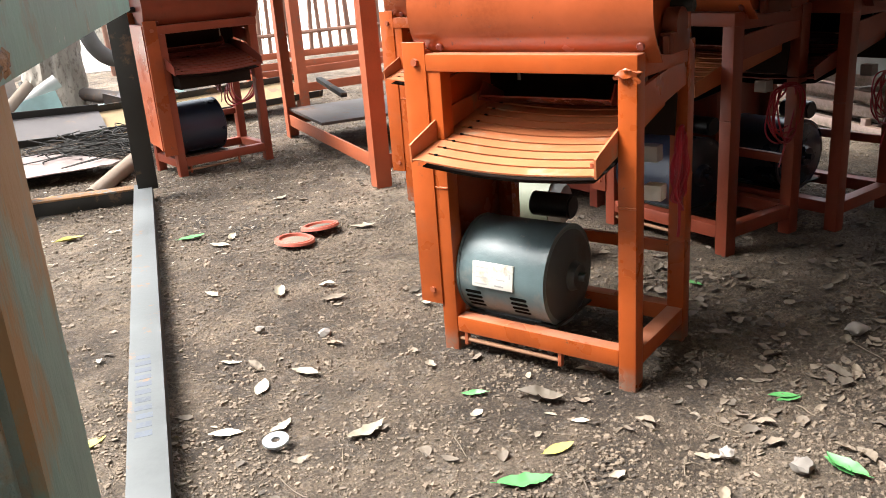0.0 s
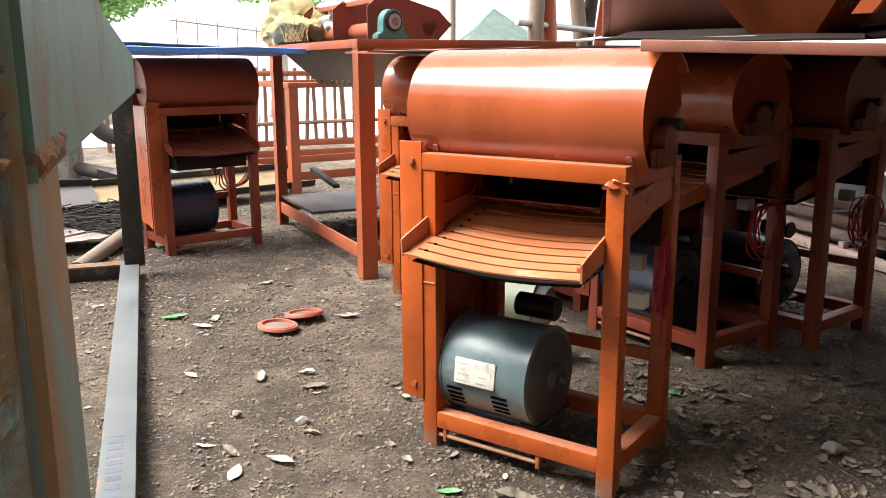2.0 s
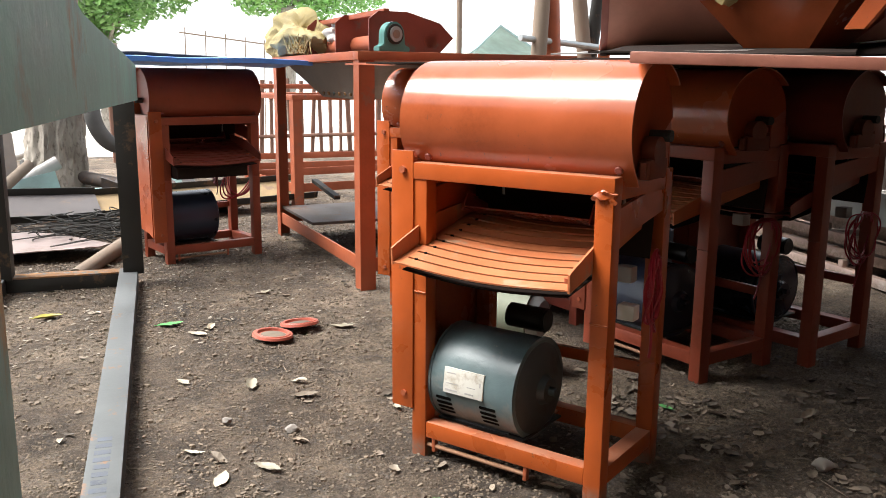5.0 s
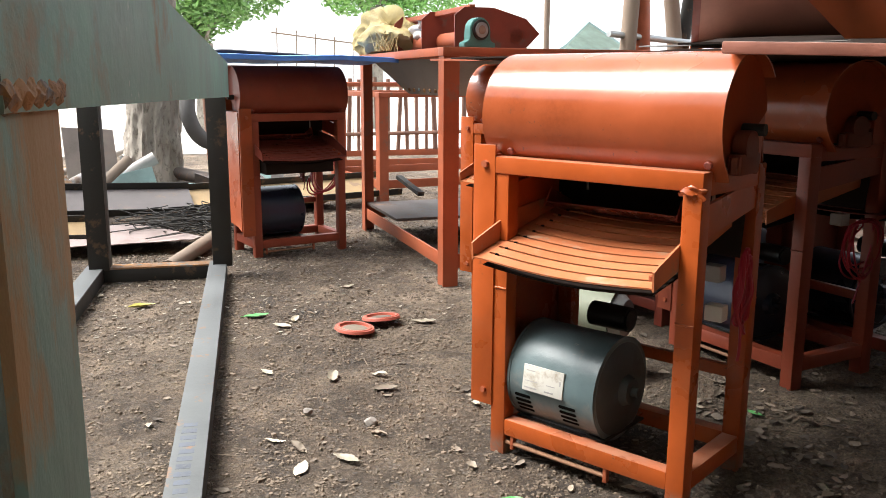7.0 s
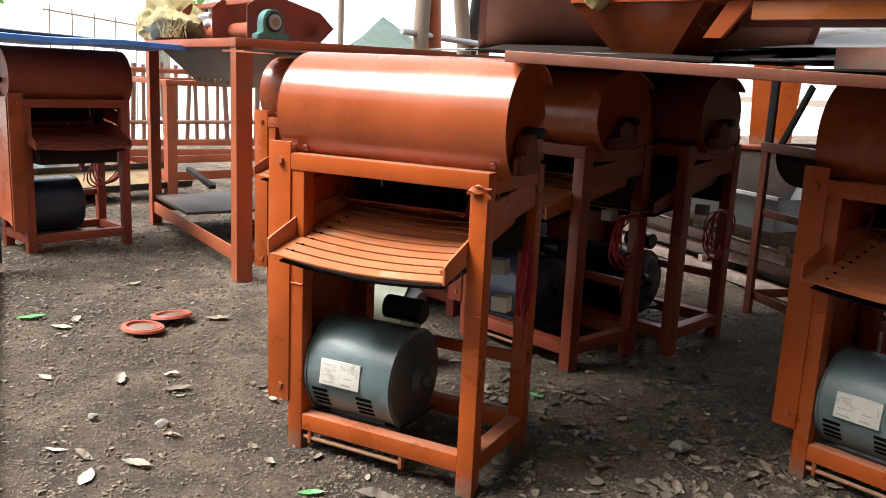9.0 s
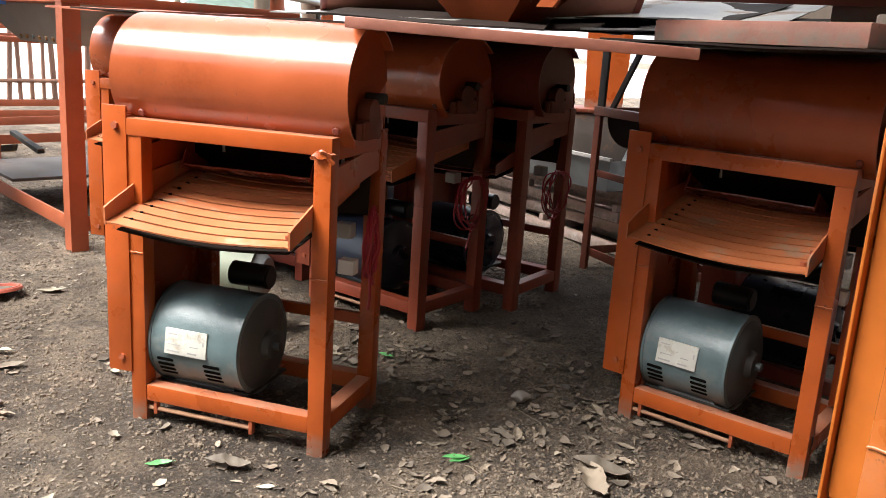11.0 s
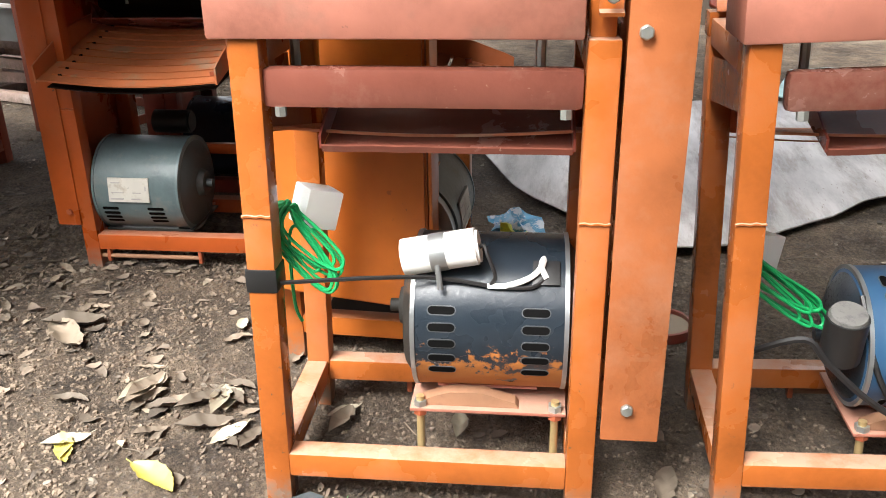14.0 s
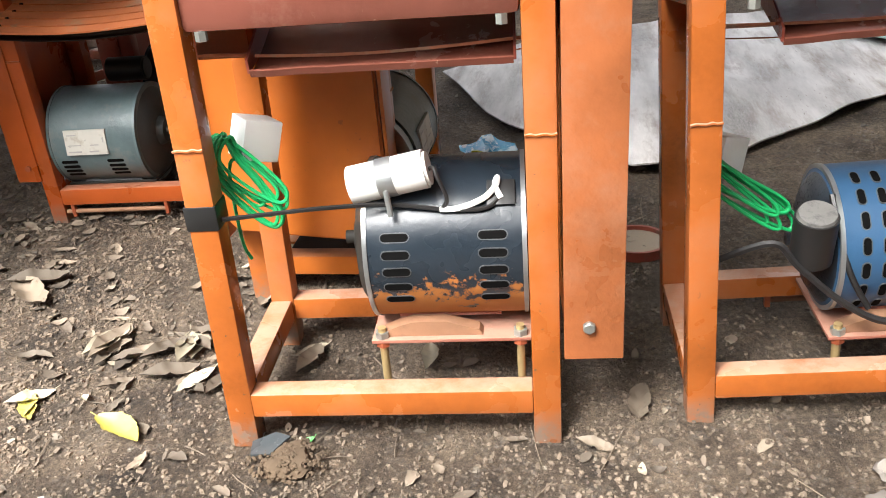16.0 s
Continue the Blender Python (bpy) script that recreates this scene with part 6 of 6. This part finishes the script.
LEAVES = {k: [leaf_mesh("fallen_leaf", 0.085 * (0.8 + 0.15 * j), 0.0145 * (1 + 0.15 * j), (0.04, 0.08, 0.12)[j] * (0.6 if k in ("green", "yellow") else 1.0), (0.1, 0.25, 0.4)[j % 3], 40 + j, v[0], (0.0 if k in ("green", "yellow") else (0.1 if k == "pale" else 0.3) + 0.15 * j)) for j in range(3)] for k, v in KINDS.items()}


def fallen(kind, x, y, yaw, j=0, size=1.0, tilt=0):
    ob = new("fallen_leaf", LEAVES[kind][j])
    ob.matrix_basis = pose(x, y, ground_z(x, y) + 0.001, tilt, tilt * 0.6, yaw) @ Matrix.Diagonal((size, size, size, 1))
    return tagged(ob, KINDS[kind][1], "leaf", kind + " fallen leaves")


for kind, x, y, yaw, j, size in (("yellow", 0.071, 1.555, -70, 0, 1.1), ("pale", 0.417, 1.595, -30, 0, 1.05), ("pale", 0.518, 1.609, 35, 1, 0.85), ("pale", 0.526, 1.305, -75, 1, 1.05),
                                 ("yellow", 0.777, 1.056, -88, 0, 0.95), ("green", 0.673, 1.006, -110, 1, 1.15), ("pale", 0.968, 0.898, -130, 1, 0.6), ("green", 1.106, 0.746, -5, 2, 0.85),
                                 ("green", 0.759, 1.312, 60, 2, 0.55), ("green", 1.222, 0.964, 50, 0, 0.75), ("green", 1.505, 1.475, 10, 0, 0.7), ("pale", 1.049, 2.496, -100, 1, 1.1),
                                 ("yellow", 0.986, 0.345, 150, 2, 1.1), ("yellow", 1.04, 0.526, -60, 1, 0.9), ("green", 0.966, 0.068, 60, 1, 0.5), ("pale", 1.201, 0.321, -70, 1, 1.0),
                                 ("dry", 1.197, 0.465, 80, 2, 1.2), ("dry", 1.078, -0.386, -100, 2, 0.85), ("dry", 0.989, -0.325, -20, 2, 0.6), ("pale", 1.105, 0.284, 60, 1, 0.9), ("pale", 1.201, 0.475, 70, 2, 1.1), ("pale", 1.19, 0.33, 100, 2, 1.0), ("dry", 1.18, 0.365, 50, 2, 0.9), ("dry", 1.206, 0.318, 150, 2, 0.8), ("dry", 1.12, 0.33, 20, 2, 1.0), ("pale", 1.196, 0.122, 40, 1, 0.7), ("pale", 1.174, -0.078, 95, 2, 0.8), ("yellow", 1.024, 0.516, 120, 1, 0.8), ("pale", 1.045, 0.525, 30, 2, 0.8), ("pale", 1.56, -0.40, 30, 2, 0.6), ("dry", 1.54, -0.43, 110, 2, 0.6), ("dry", 1.55, -0.38, 170, 1, 0.6), ("dry", 1.162, 0.111, 80, 2, 0.9), ("yellow", 0.199, 3.031, -80, 2, 1.0),
                                 ("green", 0.545, 2.737, -80, 1, 1.1), ("green", 1.105, 0.755, -10, 1, 0.7), ("green", 1.223, 0.951, 70, 0, 0.7), ("dry", 1.356, 0.722, -40, 2, 1.4),
                                 ("dry", 1.396, 0.728, 20, 2, 1.3), ("pale", 0.60, 2.60, 40, 1, 0.9), ("pale", 0.66, 2.68, -30, 2, 0.7), ("pale", 0.47, 2.2, 20, 1, 0.7), ("pale", 0.62, 2.08, -20, 2, 0.8),
                                 ("dry", 0.72, 1.95, 80, 1, 0.9), ("pale", 0.40, 1.42, -60, 1, 0.7), ("pale", 0.30, 1.45, 60, 1, 0.8), ("dry", 0.85, 1.22, 40, 2, 1.0), ("pale", 0.95, 3.05, -60, 1, 0.9)):
    fallen(kind, x, y, yaw, j, size)
rnd = random.Random(77)
for k in range(155):
    if k < 62:
        x, y = rnd.gauss(1.45, 0.3), rnd.gauss(0.95, 0.38)
    elif k < 84:
        x, y = rnd.gauss(1.17, 0.09), rnd.gauss(0.36, 0.12)
    else:
        x, y = rnd.uniform(-0.3, 2.8), rnd.uniform(-0.9, 4.2)
    if y < 0.15 or (x < 0.5 and y < 1.2):
        continue
    fallen("dry" if rnd.random() < (0.93 if k < 84 else 0.6) else "pale", x, y, rnd.uniform(0, 360), rnd.choice((1, 2, 2)), rnd.uniform(0.35, 0.72), rnd.uniform(-14, 14))


def scatter(name, label, count, make, spread, mat, seed, cat, soft=False):
    r = random.Random(seed)
    verts, faces = [], []
    for _ in range(count):
        x, y = spread(r)
        make(r, x, y, verts, faces)
    me = bpy.data.meshes.new(name)
    me.from_pydata(verts, [], faces)
    me.materials.append(mat)
    for p in me.polygons:
        p.use_smooth = soft
    return tagged(new(name, me), label, cat, kind="stuff")


def near_far(r):
    """Close to the path mostly, thinner farther off."""
    d, a = 0.55 + 3.6 * r.random() ** 1.4, radians(r.uniform(-62, 100))
    return 0.06 + d * math.cos(a), -0.08 + d * math.sin(a)


def clumped(r):
    """Like near_far, gathered in patches of coarse soil."""
    while True:
        x, y = near_far(r)
        if y > 0.45 and noise.noise(Vector((x * 3.1, y * 3.1, 4.0))) + 0.6 * noise.noise(Vector((x * 9, y * 9, 8.0))) > r.uniform(-0.55, 0.35):
            return x, y


def crumb(lo, hi):
    """A half-buried angular lump: an uneven ring below the soil and an off-centre top."""
    def make(r, x, y, verts, faces):
        s_ = lo + (hi - lo) * r.random() ** 3
        o, g, n, a0 = len(verts), ground_z(x, y), r.choice((4, 5, 6)), r.uniform(0, 6.28)
        long = r.uniform(0.7, 1.5)
        ca, sa = math.cos(a0), math.sin(a0)
        for ring, h, w in ((0, -0.25, 1.0), (1, 0.55, 0.75)):
            for k in range(n):
                a = 6.283 * k / n + 0.4 * ring
                q = s_ * w * r.uniform(0.7, 1.2)
                dx, dy = q * long * math.cos(a), q * math.sin(a)
                verts.append((x + dx * ca - dy * sa, y + dx * sa + dy * ca, g + s_ * (h + r.uniform(-0.15, 0.15))))
        verts.append((x + s_ * r.uniform(-0.3, 0.3), y + s_ * r.uniform(-0.3, 0.3), g + s_ * r.uniform(0.6, 0.95)))
        for k in range(n):
            m = (k + 1) % n
            faces.append((o + k, o + m, o + n + m, o + n + k))
            faces.append((o + n + k, o + n + m, o + 2 * n))
    return make


def flake(r, x, y, verts, faces):
    """A torn bit of dry leaf."""
    s_, a, n = r.uniform(0.0025, 0.010), r.uniform(0, 6.28), r.choice((5, 6, 7))
    o = len(verts)
    tx, ty, g = r.uniform(-0.4, 0.4), r.uniform(-0.4, 0.4), ground_z(x, y)
    for k in range(n):
        c = a + 6.283 * k / n
        q = s_ * r.uniform(0.5, 1.2)
        dx, dy = q * math.cos(c), q * 0.45 * math.sin(c)
        verts.append((x + dx, y + dy, g + 0.003 + tx * dx + ty * dy + r.uniform(0, 0.002)))
    faces.append(tuple(range(o, o + n)))


def curled(lo, hi):
    """A whole dry leaf, folded along its rib and curled up at the ends."""
    def make(r, x, y, verts, faces):
        L_, a, fold, curl = r.uniform(lo, hi), r.uniform(0, 6.28), r.uniform(0.1, 0.9), r.uniform(-0.15, 0.5)
        w, ca, sa = L_ * r.uniform(0.16, 0.34), math.cos(a), math.sin(a)
        tilt, bend, g, o = r.uniform(-0.25, 0.25), r.uniform(-0.3, 0.3), ground_z(x, y), len(verts)
        for i in range(6):
            q = i / 5 - 0.5
            half = w * (1 - (2 * q) ** 2) ** 0.6 * r.uniform(0.75, 1.15) + 0.0006
            for k in (-1, 0, 1):
                px, py = q * L_, k * half + bend * L_ * q * q
                pz = abs(k) * half * fold * r.uniform(0.5, 1.2) + curl * L_ * q * q * 2 + tilt * py + 0.002
                verts.append((x + px * ca - py * sa, y + px * sa + py * ca, g + max(0.001, pz)))
        for i in range(5):
            for k in (0, 1):
                p = o + i * 3 + k
                faces.append((p, p + 1, p + 4, p + 3))
    return make


def twig(r, x, y, verts, faces):
    L_, a, t_ = r.uniform(0.02, 0.10), r.uniform(0, 6.28), r.uniform(0.0006, 0.0014)
    bendy = r.uniform(-0.25, 0.25)
    o = len(verts)
    for i in range(4):
        s_ = i / 3
        cx, cy = x + L_ * s_ * math.cos(a + bendy * s_), y + L_ * s_ * math.sin(a + bendy * s_)
        for k in range(4):
            c = 1.5708 * k
            verts.append((cx - t_ * math.cos(c) * math.sin(a), cy + t_ * math.cos(c) * math.cos(a), ground_z(cx, cy) + 0.002 + t_ * math.sin(c) + 0.003 * math.sin(3 * s_)))
    for i in range(3):
        for k in range(4):
            faces.append((o + i * 4 + k, o + i * 4 + (k + 1) % 4, o + (i + 1) * 4 + (k + 1) % 4, o + (i + 1) * 4 + k))


def island_tint(mat, spread):
    """Each joined piece gets a shade of its own."""
    nt = mat.node_tree
    geo = nt.nodes.new("ShaderNodeNewGeometry")
    bs = nt.nodes["Principled BSDF"]
    src = bs.inputs["Base Color"].links[0].from_socket
    h = nt.nodes.new("ShaderNodeHueSaturation")
    mr = nt.nodes.new("ShaderNodeMapRange")
    mr.inputs[3].default_value, mr.inputs[4].default_value = 1 - spread, 1 + spread
    nt.links.new(geo.outputs["Random Per Island"], mr.inputs[0])
    nt.links.new(mr.outputs[0], h.inputs["Value"])
    nt.links.new(src, h.inputs["Color"])
    nt.links.new(h.outputs[0], bs.inputs["Base Color"])
    return mat


M_GRIT = island_tint(material("earth_crumbs", (0.158, 0.120, 0.086, 1), 0.9), 0.26)
M_GRAVEL = island_tint(material("pale_pebbles", (0.175, 0.146, 0.113, 1), 0.85), 0.4)
M_FLAKE = island_tint(material("leaf_flakes", (0.135, 0.103, 0.076, 1), 0.8), 0.6)
M_TWIGS = island_tint(material("twig_litter", (0.15, 0.116, 0.083, 1), 0.85), 0.4)
scatter("earth_crumbs", "loose crumbs of brown earth over the yard", 95000, crumb(0.0013, 0.0052), near_far, M_GRIT, 1, "earth")
scatter("earth_crumbs", "coarse granular soil in patches over the yard", 24000, crumb(0.0026, 0.0075), clumped, M_GRIT, 11, "earth")
scatter("pebbles", "small pale pebbles strewn over the yard", 1100, crumb(0.0018, 0.0075), near_far, M_GRAVEL, 2, "pebbles")
scatter("leaf_flakes", "torn bits of dry leaves over the yard", 4200, flake, near_far, M_FLAKE, 3, "leaf litter")
scatter("leaf_flakes", "dense dry leaf bits in the shade between the machines", 1500, flake, lambda r: (r.gauss(1.7, 0.42), r.gauss(1.1, 0.42)), M_FLAKE, 4, "leaf litter")
scatter("leaf_flakes", "pale dry leaf bits on the ground by the stands", 5500, flake, lambda r: (r.uniform(-0.5, 2.7), r.uniform(2.5, 5.6)), island_tint(material("pale_leaf_flakes", (0.27, 0.235, 0.185, 1), 0.8), 0.6), 6, "leaf litter")
M_LITTER = island_tint(material("dry_leaf_litter", (0.15, 0.118, 0.088, 1), 0.75, spots=(0.10, 0.075, 0.055, 1), spot_at=0.56, spot_scale=60, edge=0.15), 0.55)
M_PALELITTER = island_tint(material("pale_dry_leaf_litter", (0.29, 0.24, 0.18, 1), 0.7, spots=(0.24, 0.19, 0.13, 1), spot_at=0.56, spot_scale=60, edge=0.15), 0.4)
scatter("leaf_litter", "curled grey-brown leaves drifted between the machines", 520, curled(0.012, 0.040), lambda r: (r.gauss(1.60, 0.38), r.gauss(1.10, 0.42)), M_LITTER, 21, "leaf litter", True)
scatter("leaf_litter", "small curled dry leaves scattered over the yard", 480, curled(0.010, 0.034), near_far, M_LITTER, 22, "leaf litter", True)
scatter("leaf_litter", "small pale dry leaves scattered over the yard", 260, curled(0.010, 0.036), near_far, M_PALELITTER, 23, "leaf litter", True)
scatter("earth_clods", "rough clods of brown earth over the yard", 1100, crumb(0.003, 0.011), clumped, M_GRIT, 24, "earth")
scatter("earth_crumbs", "coarse crumbs of earth by the stands", 16000, crumb(0.002, 0.010), lambda r: (r.uniform(-0.6, 2.7), r.uniform(2.2, 5.6)), M_GRIT, 7, "earth")
scatter("twigs", "thin dry twigs strewn over the yard", 420, twig, near_far, M_TWIGS, 5, "twigs")
mound = thing("soil_mound", "small crumbly heap of brown clay pellets by the machine's foot", "soil", pose(0.925, 0.075, 0.0))
b = B()
rnd = random.Random(31)
blob(b, (0, 0, -0.004), 0.034, 3, 0.4, 3, 0.5)
for k in range(260):
    a, d = rnd.uniform(0, 6.283), 0.045 * rnd.random() ** 0.7
    blob(b, (d * math.cos(a), d * 1.3 * math.sin(a), 0.012 * (1 - d / 0.045)), rnd.uniform(0.0018, 0.0038), k, 0.8, 1, 0.6)
part("soil", b, material("damp_clay_pellets", (0.095, 0.064, 0.038, 1), 0.9, vary=0.3), mound)
crumpled("film_scrap", "crumpled scrap of dark plastic film on the earth", "scrap", [(0.0, 0.0), (0.025, -0.01), (0.06, 0.012), (0.045, 0.03), (0.01, 0.026)], 0.008, material("dark_film", (0.06, 0.07, 0.075, 1), 0.3, spots=(0.25, 0.26, 0.27, 1), spot_at=0.6, spot_scale=60), 4, 0.012, pose(0.925, 0.125, 0.0, 0, 0, -60))
for x, y, sc, sd in ((0.885, -0.645, 0.019, 7), (0.944, -0.67, 0.016, 8), (0.86, -0.431, 0.009, 9), (0.875, -0.415, 0.007, 10), (0.85, -0.45, 0.010, 11), (0.823, 0.367, 0.012, 12), (0.798, 0.243, 0.010, 13), (1.16, -0.62, 0.008, 14), (1.05, 0.78, 0.017, 2), (0.985, 0.875, 0.012, 3), (0.62, 1.75, 0.015, 4), (0.5, 1.87, 0.012, 5), (1.55, 1.05, 0.02, 6)):
    b = B()
    blob(b, (0, 0, sc * 0.35), sc, sd, 0.7, 2, 0.5)
    solo("stone", b, M_STONE, "rounded grey stone lying on the earth", "stone", pose(x, y, 0, 0, 0, 40 * sd), "loose stones")
